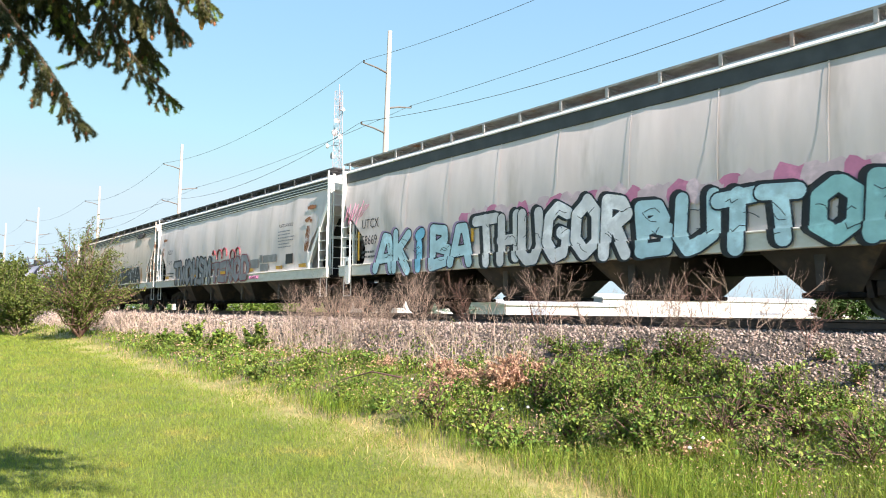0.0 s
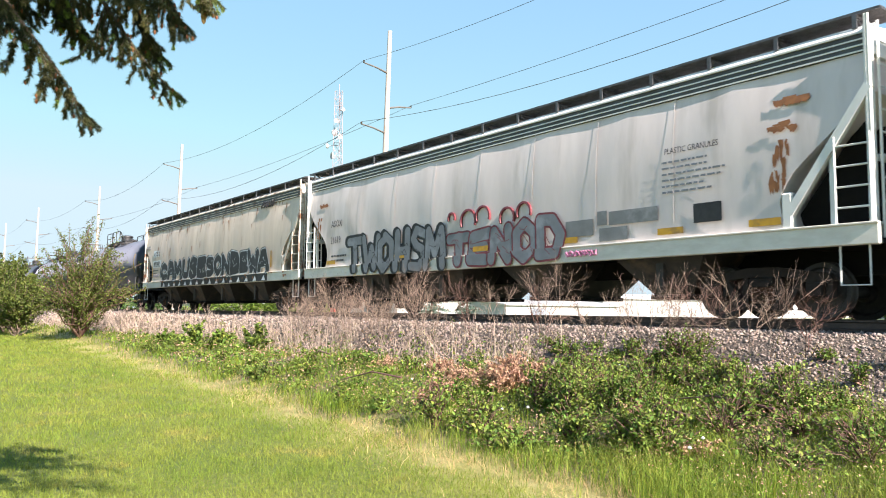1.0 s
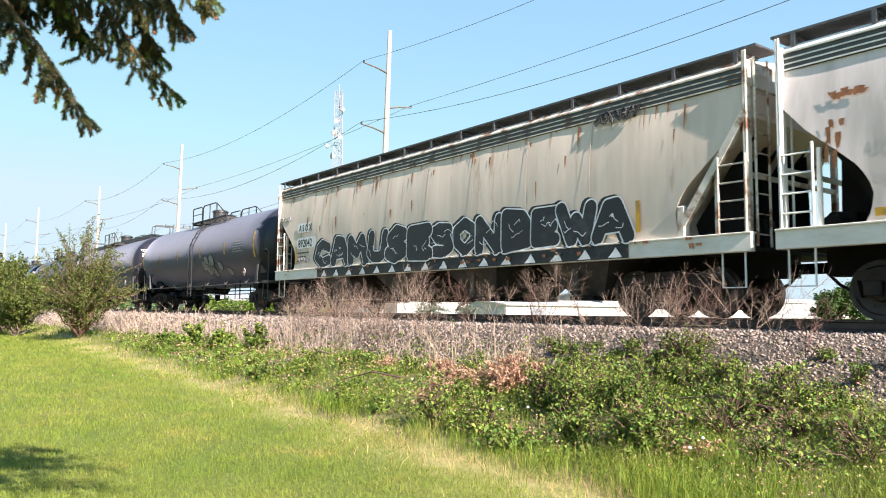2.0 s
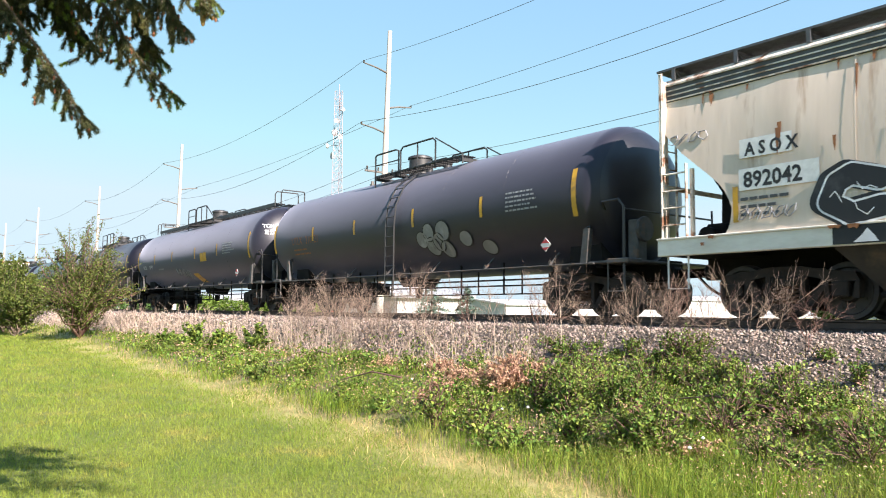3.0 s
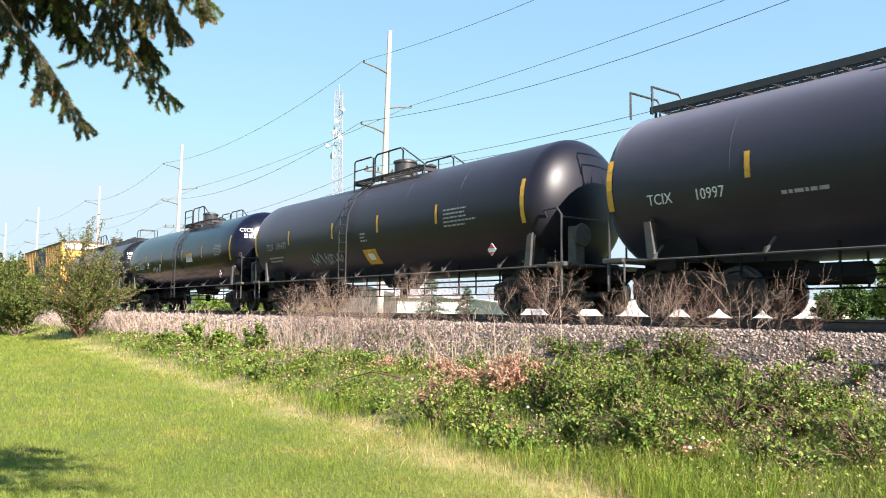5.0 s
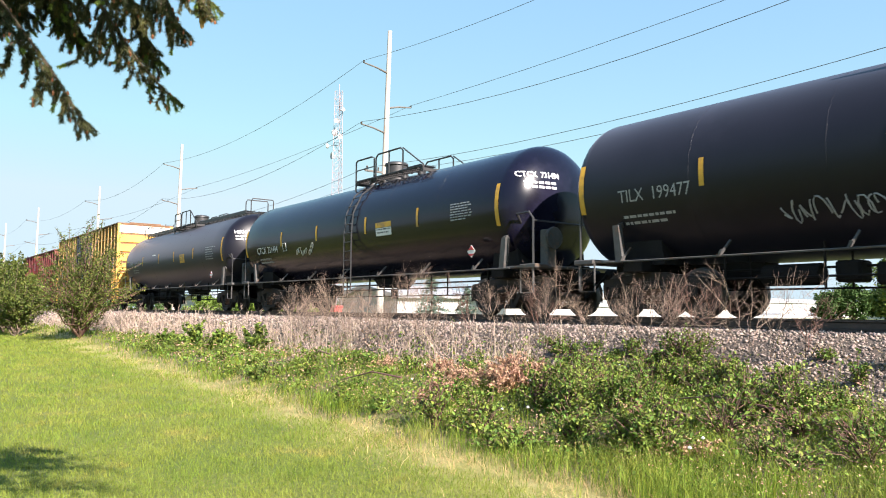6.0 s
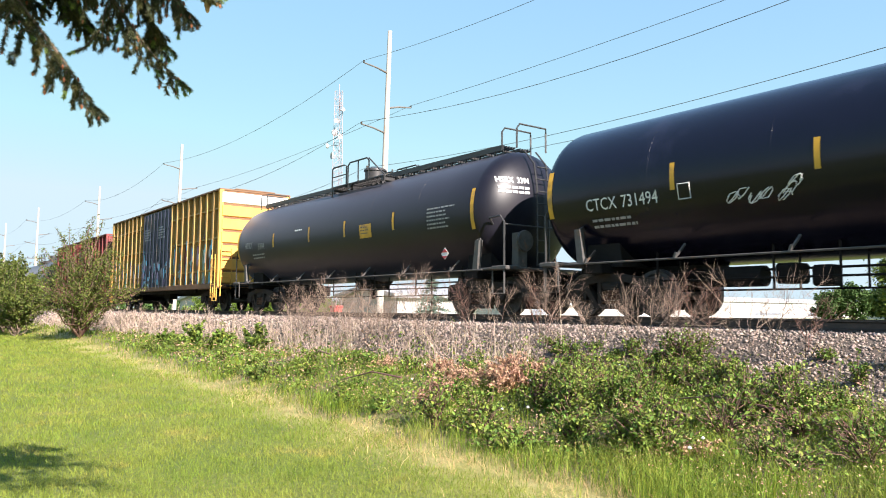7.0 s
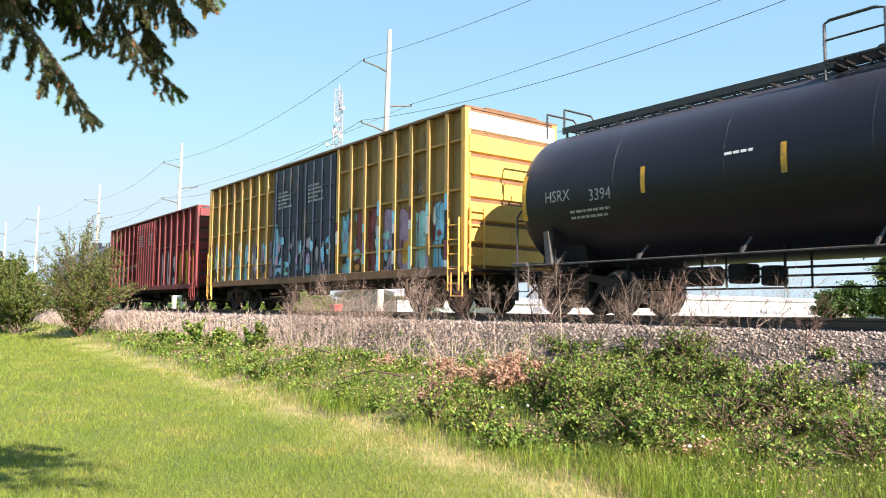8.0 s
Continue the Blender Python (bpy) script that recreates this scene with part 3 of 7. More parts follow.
def wheelset_mesh():
    g = Geo()
    prof = [(-0.105, 0.10), (-0.105, 0.16), (-0.03, 0.19), (-0.03, 0.36), (-0.07, 0.385), (-0.07, 0.455), (0.055, 0.457), (0.075, 0.485), (0.1, 0.485), (0.1, 0.40), (0.02, 0.36), (0.02, 0.19), (0.09, 0.16), (0.09, 0.10)]
    for s in (-1, 1):
        g.lathe([(a * -s, r) for a, r in prof], "y", 28, (0, s * 0.76, 0))
    g.lathe([(-1.02, 0.08), (-0.9, 0.08), (-0.88, 0.1), (0.88, 0.1), (0.9, 0.08), (1.02, 0.08)], "y", 14)
    # end caps with bolts, so that the turning shows
    for s in (-1, 1):
        g.lathe([(s * 1.02, 0.11), (s * 1.06, 0.11), (s * 1.07, 0.09)], "y", 12)
        for k in range(3):
            a = 2.1 * k
            g.box(0.055 * math.cos(a) - 0.014, 0.055 * math.cos(a) + 0.014, s * 1.08 - 0.012, s * 1.08 + 0.012, 0.055 * math.sin(a) - 0.014, 0.055 * math.sin(a) + 0.014)
        for k in range(8):
            a = math.pi / 4 * k
            g.box(0.27 * math.cos(a) - 0.025, 0.27 * math.cos(a) + 0.025, s * 0.79 - 0.012, s * 0.79 + 0.03, 0.27 * math.sin(a) - 0.025, 0.27 * math.sin(a) + 0.025)
    return g.mesh("wheelset", M["wheel_steel"], 35)


def side_frame_mesh(s):
    g = Geo()
    y0, y1 = s * 0.93, s * 1.09
    y0, y1 = min(y0, y1), max(y0, y1)
    arch = [(-1.18, 0.62), (-1.12, 0.74), (-0.6, 0.80), (-0.25, 0.86), (0.25, 0.86), (0.6, 0.80), (1.12, 0.74), (1.18, 0.62), (1.06, 0.60), (0.72, 0.60), (0.55, 0.66), (0.33, 0.70), (-0.33, 0.70), (-0.55, 0.66), (-0.72, 0.60), (-1.06, 0.60)]
    g.prism(arch, y0, y1)
    for k in (-1, 1):
        g.prism([(k * 0.62, 0.66), (k * 0.74, 0.62), (k * 0.42, 0.17), (k * 0.30, 0.20)], y0, y1)
        g.prism([(k * 0.33, 0.72), (k * 0.24, 0.72), (k * 0.24, 0.22), (k * 0.33, 0.22)], y0, y1)
        g.prism([(k * 1.06, 0.34), (k * 1.12, 0.62), (k * 1.18, 0.62), (k * 1.17, 0.34)], y0, y1)
        g.prism([(k * 0.66, 0.34), (k * 0.60, 0.62), (k * 0.70, 0.62), (k * 0.73, 0.34)], y0, y1)
        g.box(k * 0.889 - 0.13, k * 0.889 + 0.13, y0 + s * 0.03, y1 + s * 0.03, 0.36, 0.60, 0.02)
    g.prism([(-0.45, 0.15), (0.45, 0.15), (0.38, 0.25), (-0.38, 0.25)], y0 - 0.02, y1 + 0.02)
    return g.mesh("side_frame", M["truck_steel"])


def spring_mesh(s):
    g = Geo()
    for dx in (-0.15, 0.0, 0.15):
        for dy in (0.0, 0.09):
            pts = [(dx + 0.055 * math.cos(a), s * (0.98 + dy) + 0.045 * math.sin(a), 0.25 + 0.30 * a / (2 * math.pi * 4.5)) for a in np.linspace(0, 2 * math.pi * 4.5, 40)]
            g.tube(pts, 0.014, 4)
    return g.mesh("spring", M["spring_rust"])


TRUCK = {}


def truck(car, x):
    """A two-axle truck with its wheelsets, which turn as the car rolls."""
    if not TRUCK:
        TRUCK["frames"] = [side_frame_mesh(-1), side_frame_mesh(1)]
        TRUCK["springs"] = [spring_mesh(-1), spring_mesh(1)]
        TRUCK["wheels"] = wheelset_mesh()
        TRUCK["bolster"] = Geo().box(-0.22, 0.22, -1.12, 1.12, 0.56, 0.70, 0.03).box(-0.3, 0.3, -0.35, 0.35, 0.70, 0.86, 0.03).box(-0.16, 0.16, -1.13, -1.09, 0.53, 0.63, 0.01).box(-0.8, 0.8, -0.06, 0.06, 0.42, 0.52).box(-0.45, -0.38, -0.8, 0.8, 0.36, 0.5).box(0.38, 0.45, -0.8, 0.8, 0.36, 0.5).mesh("truck", M["truck_steel"])
    t = part("truck", TRUCK["bolster"], None, car)
    t.location = (x, 0, 0)
    for me in TRUCK["frames"]:
        part("side_frame", me, None, t)
    for me in TRUCK["springs"]:
        part("spring", me, None, t, "rust-brown coil springs")
    for dx in (-0.889, 0.889):
        w = part("wheelset", TRUCK["wheels"], None, t)
        w.location = (dx, 0, WHEEL_R)
        wheelsets.append((w, dx, random.uniform(0, 360)))
    return t


COUPLER = Geo().box(-0.95, 0.45, -0.09, 0.09, 0.78, 0.96, 0.02).box(-0.98, -0.72, -0.17, 0.15, 0.72, 1.02, 0.05).box(-1.06, -0.95, 0.03, 0.16, 0.76, 0.98, 0.03).tube([(-0.3, -0.2, 0.9), (-0.55, -0.28, 0.6), (-0.85, -0.2, 0.45), (-1.0, -0.1, 0.42)], 0.03, 6)
COUPLER = COUPLER.mesh("coupler", M["under_dark"])


def coupler(car, x, left):
    c = part("coupler", COUPLER, None, car)
    c.matrix_basis = pose(x, 0, 0, 0, 0, 0 if left else 180)


def ladder(parent, x0, x1, y, z0, z1, n, mat_name="fitting_grey", r=0.017, name="ladder", lean=None):
    g = Geo()
    f = lean or (lambda z: y)
    for x in (x0, x1):
        g.tube([(x, f(z), z) for z in np.linspace(z0, z1, 7 if lean else 2)], r * 1.4, 6)
    for i in range(n):
        z = z0 + (z1 - z0) * (i + 0.5) / n
        g.tube([(x0, f(z), z), (x1, f(z), z)], r, 5)
    return part(name, g, mat_name, parent)


def start_car(name, label, category, gap, length):
    """The car's frame: x = 0 at the middle of the left coupling, at the clip's start at gap."""
    c = thing(name, label, category, group="cars of the freight train")
    cars.append((c, gap))
    return c


def hopper_car(gap, length, x_end, label, paint, fascia, dark, grate, top=4.42, seed=1, rusty=False, bays=4, corner="fascia_white", pitch=3.35):
    c = start_car("hopper_car", label, "hopper car", gap, length)
    a, b = x_end, length - x_end
    rng = random.Random(seed)

    def half(z):
        # half width: nearly upright below, curling in under the eaves
        if z < 2.6:
            return 1.58 - 0.02 * (2.6 - z) ** 2 * 0.3
        return 1.58 - 0.06 * (z - 2.6) ** 2

    def surf(x, z):
        return -half(z)

    # curved side sheets and end slopes in one shell
    zs = [1.42, 1.55, 1.7, 1.85, 2.0, 2.15, 2.3, 2.5, 2.7, 2.95, 3.2, 3.4, 3.6, 3.85, top - 0.3, top - 0.12]
    nx = 48
    dents = [noise.noise(Vector((k * 0.37, seed * 3.1, 0))) for k in range(nx + 1)]

    def inset(z):
        # the side sheet is cut back in a slope that rounds into an upright edge over the sill
        return float(np.interp(z, (1.42, 1.6, 1.85, 2.05, 2.26, 2.5, 2.95, 3.4), (1.30, 1.40, 1.43, 1.37, 1.24, 0.98, 0.46, 0.06)))

    g = Geo()
    for s in (-1, 1):
        base = len(g.v)
        for j, z in enumerate(zs):
            for k in range(nx + 1):
                x = a + inset(z) + (b - a - 2 * inset(z)) * k / nx
                # plates pulled in a little between their welds
                d = -0.016 * abs(math.sin(math.pi * k / 6)) ** 0.6 + 0.012 + 0.012 * dents[k] * (1 if z > 2 else 0.3)
                if 0 < j < len(zs) - 1:
                    g.v.append((x, s * (half(z) - 0.004 + (d - 0.014)), z))
                else:
                    g.v.append((x, s * half(z), z))
        n = nx + 1
        g.f += [(base + j * n + k, base + j * n + k + 1, base + (j + 1) * n + k + 1, base + (j + 1) * n + k) for j in range(len(zs) - 1) for k in range(nx)]
    n, tot = nx + 1, (nx + 1) * len(zs)
    for k in (0, nx):
        g.f += [(j * n + k, (j + 1) * n + k, tot + (j + 1) * n + k, tot + j * n + k) for j in range(len(zs) - 1)]
    g.f += [(k, k + 1, tot + k + 1, tot + k) for k in range(nx)]
    body = part("body", g, paint, c, smooth=35)
    # weld seams standing proud
    for k in range(1, 8):
        x = a + 1.6 + (b - a - 3.2) * k / 8
        sg = Geo()
        for j in range(len(zs) - 1):
            if zs[j] >= 1.6:
                z0, z1 = zs[j], zs[j + 1]
                for s in (-1,):
                    sg.add([(x - 0.014, s * (half(z0) + 0.001), z0), (x + 0.014, s * (half(z0) + 0.001), z0), (x + 0.014, s * (half(z1) + 0.001), z1), (x - 0.014, s * (half(z1) + 0.001), z1),
                            (x, s * (half(z0) + 0.003), z0), (x, s * (half(z1) + 0.003), z1)], [(0, 4, 5, 3), (4, 1, 2, 5)])
        part("weld_seam", sg, paint, body)
    # eaves: a pressed band and stripes along the roof edge
    yw = half(top - 0.3) + 0.03
    for s in (-1, 1):
        g = Geo()
        q = [(s * (yw - 0.14), top - 0.15), (s * (yw + 0.03), top - 0.15), (s * (yw + 0.03), top - 0.12), (s * (yw - 0.08), top - 0.01), (s * (yw - 0.14), top - 0.01)]
        g.add([(x, y, z) for x in (a, b) for y, z in q], [tuple(range(5)), tuple(range(5, 10))] + [(i, (i + 1) % 5, (i + 1) % 5 + 5, i + 5) for i in range(5)])
        part("eaves_band", g, fascia, c)
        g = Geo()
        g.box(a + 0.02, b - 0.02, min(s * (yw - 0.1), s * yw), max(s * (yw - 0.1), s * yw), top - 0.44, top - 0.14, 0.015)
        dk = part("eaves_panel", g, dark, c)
        if dark != "fascia_white" and not grate == "grating_light":
            g = Geo()
            for dz in (0.235, 0.325, 0.415):
                g.box(a + 0.02, b - 0.02, min(s * yw, s * (yw + 0.014)), max(s * yw, s * (yw + 0.014)), top - dz - 0.012, top - dz + 0.012)
            part("eaves_rib", g, fascia, dk)
    g = Geo()
    g.add([(x, y, z) for x in (a + 0.05, b - 0.05) for y, z in ((-yw + 0.05, top - 0.06), (-0.6, top + 0.08), (0.6, top + 0.08), (yw - 0.05, top - 0.06))], [(0, 1, 5, 4), (1, 2, 6, 5), (2, 3, 7, 6), (0, 1, 2, 3), (4, 5, 6, 7), (0, 3, 7, 4)])
    roof = part("roof", g, paint, c)
    g = Geo().box(a + 1.2, b - 1.2, -0.32, 0.32, top + 0.06, top + 0.18, 0.03)
    for k in range(8):
        x = a + 2 + (b - a - 4) * k / 7
        g.box(x - 0.12, x + 0.12, -0.4, 0.4, top + 0.16, top + 0.24, 0.02)
    part("hatch", g, fascia, roof)
    # running boards of open grating on brackets
    for s in (-1, 1):
        y0, y1 = s * (yw - 0.70), s * (yw - 0.02)
        y0, y1 = min(y0, y1), max(y0, y1)
        rb = Geo()
        for i in range(23):
            y = y0 + (y1 - y0) * i / 22
            rb.box(a - 0.12, b + 0.12, y - 0.009, y + 0.009, top + 0.165, top + 0.205)
        for i in range(int((b - a) / 0.06)):
            rb.box(a - 0.1 + i * 0.06, a - 0.082 + i * 0.06, y0, y1, top + 0.172, top + 0.198)
        board = part("running_board", rb, grate, c, "open steel grating walkway")
        for i in range(15):
            x = a + 0.25 + (b - a - 0.5) * i / 14
            bg = Geo().box(x - 0.025, x + 0.025, y0, y1, top + 0.13, top + 0.172)
            yo = y0 if s < 0 else y1
            bg.box(x - 0.035, x + 0.035, yo - 0.012, yo + 0.012, top - 0.05, top + 0.17).bar((x, yo, top + 0.15), (x, yo - s * 0.35, top - 0.02), 0.03, 0.03)
            part("bracket", bg, grate, board)
    # side sill
    for s in (-1, 1):
        y0, y1 = sorted((s * 1.50, s * 1.615))
        g = Geo().box(a - 0.05, b + 0.05, y0, y1, 1.10, 1.42, 0.015).box(a - 0.05, b + 0.05, *sorted((s * 1.45, s * 1.64)), 1.395, 1.43, 0.008)
        part("side_sill", g, "sill_cream", c, "cream steel side sill")
    # end frames: corner posts, slanted braces, ladders, end platform
    for left in (True, False):
        e, k = (a, 1) if left else (b, -1)
        g = Geo()
        for s in (-1, 1):
            y = s * 1.5
            g.box(*sorted((e, e + k * 0.1)), y - 0.06, y + 0.06, 1.1, top - 0.05, 0.01)
            if not left:
                g.bar((e + k * 0.04, s * 1.53, 3.45), (e + k * 1.28, s * 1.53, 1.66), 0.12, 0.13)
                g.box(*sorted((e + k * 1.22, e + k * 1.40)), y - 0.09, y + 0.06, 1.4, 2.0, 0.03)
            g.box(*sorted((e + k * 0.6, e + k * 0.66)), y - 0.03, y + 0.03, 1.42, 2.65)
        g.box(*sorted((e, e + k * 0.08)), -1.45, 1.45, top - 0.5, top - 0.06, 0.01)
        g.box(*sorted((e, e + k * 0.06)), -1.42, 1.42, 2.35, 2.43)
        part("end_frame", g, "rusty_white" if rusty else corner, c)
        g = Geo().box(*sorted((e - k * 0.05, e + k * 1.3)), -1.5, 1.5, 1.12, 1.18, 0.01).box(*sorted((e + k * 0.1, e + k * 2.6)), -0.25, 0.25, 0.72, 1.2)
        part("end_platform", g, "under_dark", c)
        ladder(c, e + k * 0.05, e + k * 0.56, -1.58, 1.2, 2.75, 5, "rusty_white" if rusty else corner)
        ladder(c, e + k * 0.02, e + k * 0.06, -1.57, 2.6, top + 0.1, 5, "rusty_white" if rusty else corner, r=0.014)
        g = Geo()
        for i in range(9):
            z = 1.4 + i * 0.34
            g.tube([(e - k * 0.05, -1.42, z), (e - k * 0.05, -1.0, z)], 0.014, 5)
        g.tube([(e - k * 0.05, -1.42, 1.2), (e - k * 0.05, -1.42, top)], 0.022, 6).tube([(e - k * 0.05, -1.0, 1.2), (e - k * 0.05, -1.0, top)], 0.022, 6)
        part("end_ladder", g, "rusty_white" if rusty else corner, c)
        # slope sheet stiffeners and brake gear in the open end
        g = Geo()
        for y in (-0.9, 0.0, 0.9):
            g.bar((e + k * 0.25, y, 3.3), (e + k * 1.55, y, 1.3), 0.06, 0.12)
        g.tube([(e + k * 0.5, -0.9, 1.5), (e + k * 0.5, 0.3, 1.5)], 0.17, 12).box(*sorted((e + k * 0.3, e + k * 0.75)), -0.6, -0.2, 1.2, 1.75, 0.03)
        # near-black webs added so the open end looks like a shaded interior
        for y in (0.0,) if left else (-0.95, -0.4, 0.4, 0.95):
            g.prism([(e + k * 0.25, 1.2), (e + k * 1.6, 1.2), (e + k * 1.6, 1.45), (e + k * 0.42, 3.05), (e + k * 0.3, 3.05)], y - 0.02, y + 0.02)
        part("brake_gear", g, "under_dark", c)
        truck(c, e + k * 2.05)
        coupler(c, e, left)
        g = Geo()
        x = e + k * 0.12
        g.tube([(x, -1.52, 1.12), (x, -1.52, 0.52), (x + k * 0.42, -1.52, 0.52), (x + k * 0.42, -1.52, 1.12)], 0.018, 6)
        part("step", g, corner, c)
    # discharge bays below
    w = pitch
    lo = (a + b) / 2 - w * bays / 2
    hi = (a + b) / 2 + w * bays / 2
    for i in range(bays):
        m = lo + w * (i + 0.5)
        g = Geo()
        t = [(m - 0.98, 1.12), (m + 0.98, 1.12)]
        vs = [(t[0][0], -1.5, 1.12), (t[1][0], -1.5, 1.12), (t[1][0], 1.5, 1.12), (t[0][0], 1.5, 1.12), (m - 0.42, -1.0, 0.42), (m + 0.42, -1.0, 0.42), (m + 0.42, 1.0, 0.42), (m - 0.42, 1.0, 0.42),
              (t[0][0], -1.5, 1.42), (t[1][0], -1.5, 1.42), (t[1][0], 1.5, 1.42), (t[0][0], 1.5, 1.42)]
        g.add(vs, [(0, 1, 5, 4), (1, 2, 6, 5), (2, 3, 7, 6), (3, 0, 4, 7), (4, 5, 6, 7), (0, 1, 9, 8), (1, 2, 10, 9), (2, 3, 11, 10), (3, 0, 8, 11)])
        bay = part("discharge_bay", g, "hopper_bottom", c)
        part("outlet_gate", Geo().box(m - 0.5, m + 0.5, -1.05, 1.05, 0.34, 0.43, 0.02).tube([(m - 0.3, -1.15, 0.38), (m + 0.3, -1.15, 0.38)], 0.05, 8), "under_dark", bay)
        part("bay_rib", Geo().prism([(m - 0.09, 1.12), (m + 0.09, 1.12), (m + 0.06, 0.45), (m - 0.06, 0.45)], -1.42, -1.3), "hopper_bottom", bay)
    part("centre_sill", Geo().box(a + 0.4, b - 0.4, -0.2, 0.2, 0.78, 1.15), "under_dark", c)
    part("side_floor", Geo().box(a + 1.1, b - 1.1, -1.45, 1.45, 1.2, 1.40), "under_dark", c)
    return c, surf, a, b


def small_lines(c, x, z, w, n, surf, material="black_paint", h=0.045, gap=0.085, seed=0):
    """Unreadable small print as plain bars."""
    rng = random.Random(seed)
    g = Geo()
    for i in range(n):
        xx = x
        end = x + w * rng.uniform(0.6, 1.0)
        while xx < end:
            l = rng.uniform(0.05, 0.16)
            zz = z - i * gap
            g.add([(p, surf(p, q) - 0.006, q) for p, q in ((xx, zz), (min(xx + l, end), zz), (min(xx + l, end), zz + h), (xx, zz + h))], [(0, 1, 2, 3)])
            xx += l + 0.03
    tagged(part("small_print", g, material, c), kind="stuff")


def tape(c, x, z0, z1, surf, w=0.10, material="yellow_tape"):
    part("reflector", grid_patch(x - w / 2, x + w / 2, z0, z1, surf, 0.008, 1, 5), material, c)


# -- the three hopper cars --
def hoppers():
    c, surf, a, b = hopper_car(-20.75, 19.4, 0.55, "light grey hopper car with teal and silver graffiti along its side", "hopper_grey", "fascia_white", "fascia_dark", "grating_light", seed=3, pitch=3.6)
    lettering(c, "UTCX", 1.78, 2.46, 0.40, surf)
    lettering(c, "58669", 1.78, 1.98, 0.40, surf)
    small_lines(c, 1.8, 1.74, 1.0, 2, surf, "fascia_dark", 0.06, 0.14, 1)
    tape(c, 1.62, 1.55, 2.4, surf)
    # hazy pink overspray above the letters
    rng = random.Random(12)
    for k in range(34):
        x = 6.6 + k * 0.34
        r = rng.uniform(0.18, 0.30)
        decal(c, "pink_overspray", [(x + r * math.cos(t), (2.2 if x > 11.6 else 2.3) + rng.uniform(-0.05, 0.1) + r * 0.9 * math.sin(t)) for t in np.linspace(0, 5.9, 12)], surf, "spray_haze" if k % 3 else "spray_pink", lift=0.004 + 0.0002 * (k % 7), rows=3)
    graffiti(c, 2.6, 6.85, 1.20, 2.18, "AKIBA", ["spray_aqua", "spray_aqua", "spray_skyblue", "spray_aqua", "spray_aqua"], "spray_navy", surf, 5, 0.128, 0.034, "aqua bubble-letter graffiti with dark outlines", "spray_violet", over_sill=True)
    graffiti(c, 7.0, 11.6, 1.20, 2.32, "THUGOR", ["spray_silver", "spray_chrome"], "spray_navy", surf, 8, 0.126, 0.032, "silver block-letter graffiti with pink haze", "spray_charcoal", over_sill=True)
    graffiti(c, 11.75, 18.3, 1.20, 2.12, "BUTTOBES", ["spray_aqua", "spray_aqua", "spray_aqua", "spray_teal", "spray_aqua", "spray_leafgreen"], "spray_navy", surf, 21, 0.135, 0.034, "aqua and green block-letter graffiti", "spray_charcoal", over_sill=True)
    for x in (6.9, 12.0, 16.2):
        tape(c, x, 1.75, 2.1, surf)
    g = Geo()
    for k in range(9):
        g.tube([(p, surf(p, q) - 0.004, q) for p, q in ((0.75 + k * 0.11, 2.75 + 0.12 * math.sin(k * 1.9)), (0.86 + k * 0.13, 3.0), (0.92 + k * 0.15, 3.22 + 0.1 * math.sin(k * 2.3)))], 0.008, 4)
    tagged(part("red_scribble", g, "spray_pink", c), kind="stuff")
    part("jacking_plate", Geo().prism([(1.02, 0.92), (1.08, 0.86), (1.22, 0.86), (1.28, 0.92), (1.28, 1.58), (1.22, 1.64), (1.08, 1.64), (1.02, 1.58)], -1.70, -1.655), "fascia_white", c)
    part("plate_slot", Geo().prism([(1.10, 1.42), (1.20, 1.42), (1.20, 1.54), (1.10, 1.54)], -1.704, -1.699), "black_paint", c)

    c, surf, a, b = hopper_car(-39.1, 18.35, 0.30, "light grey plastics hopper car with dark and maroon graffiti", "hopper_grey", "fascia_white", "fascia_dark", "grating", seed=11)
    lettering(c, "ASOX", 1.98, 2.66, 0.30, surf)
    lettering(c, "21619", 1.95, 2.15, 0.30, surf)
    small_lines(c, 2.0, 1.72, 0.95, 2, surf, "fascia_dark", 0.06, 0.14, 2)
    lettering(c, "PLASTIC GRANULES", 14.45, 2.97, 0.155, surf, squeeze=0.8)
    small_lines(c, 14.4, 2.80, 1.35, 6, surf, "spray_slate", 0.035, 0.11, 3)
    part("stencil_panel", grid_patch(15.05, 15.6, 1.66, 2.0, surf, 0.008), "black_paint", c)
    small_lines(c, 15.12, 1.9, 0.4, 2, surf, "white_paint", 0.04, 0.14, 4)
    graffiti(c, 3.15, 7.9, 1.22, 2.20, "TWOHSM", ["spray_steel"], "spray_charcoal", surf, 31, 0.118, 0.04, "dark grey block-letter graffiti", "spray_charcoal", over_sill=True, rise=0.06)
    graffiti(c, 8.0, 11.9, 1.26, 1.92, "TENOD", ["spray_steel", "spray_slate"], "spray_maroon", surf, 35, 0.125, 0.045, "maroon-outlined graffiti", None, over_sill=True, rise=0.2)
    for x, z, r in ((8.15, 2.38, 0.13), (8.8, 2.25, 0.28), (9.35, 2.32, 0.24), (10.2, 2.2, 0.24), (10.75, 2.28, 0.22)):
        pts = [(x + r * math.cos(t), z + r * math.sin(t)) for t in np.linspace(-0.4, 3.6, 14)]
        part("sprayed_loop", Geo().tube([(p, surf(p, q) - 0.012, q) for p, q in pts], 0.035, 4), "spray_maroon", c)
    for x0, x1, z0, z1 in ((12.0, 12.75, 1.62, 1.95), (12.85, 13.1, 1.8, 2.08), (13.15, 14.3, 1.78, 2.05), (12.9, 13.6, 1.48, 1.74)):
        part("painted_out_patch", grid_patch(x0, x1, z0, z1, surf, 0.008), "spray_slate" if x0 < 11 else "spray_ash", c)
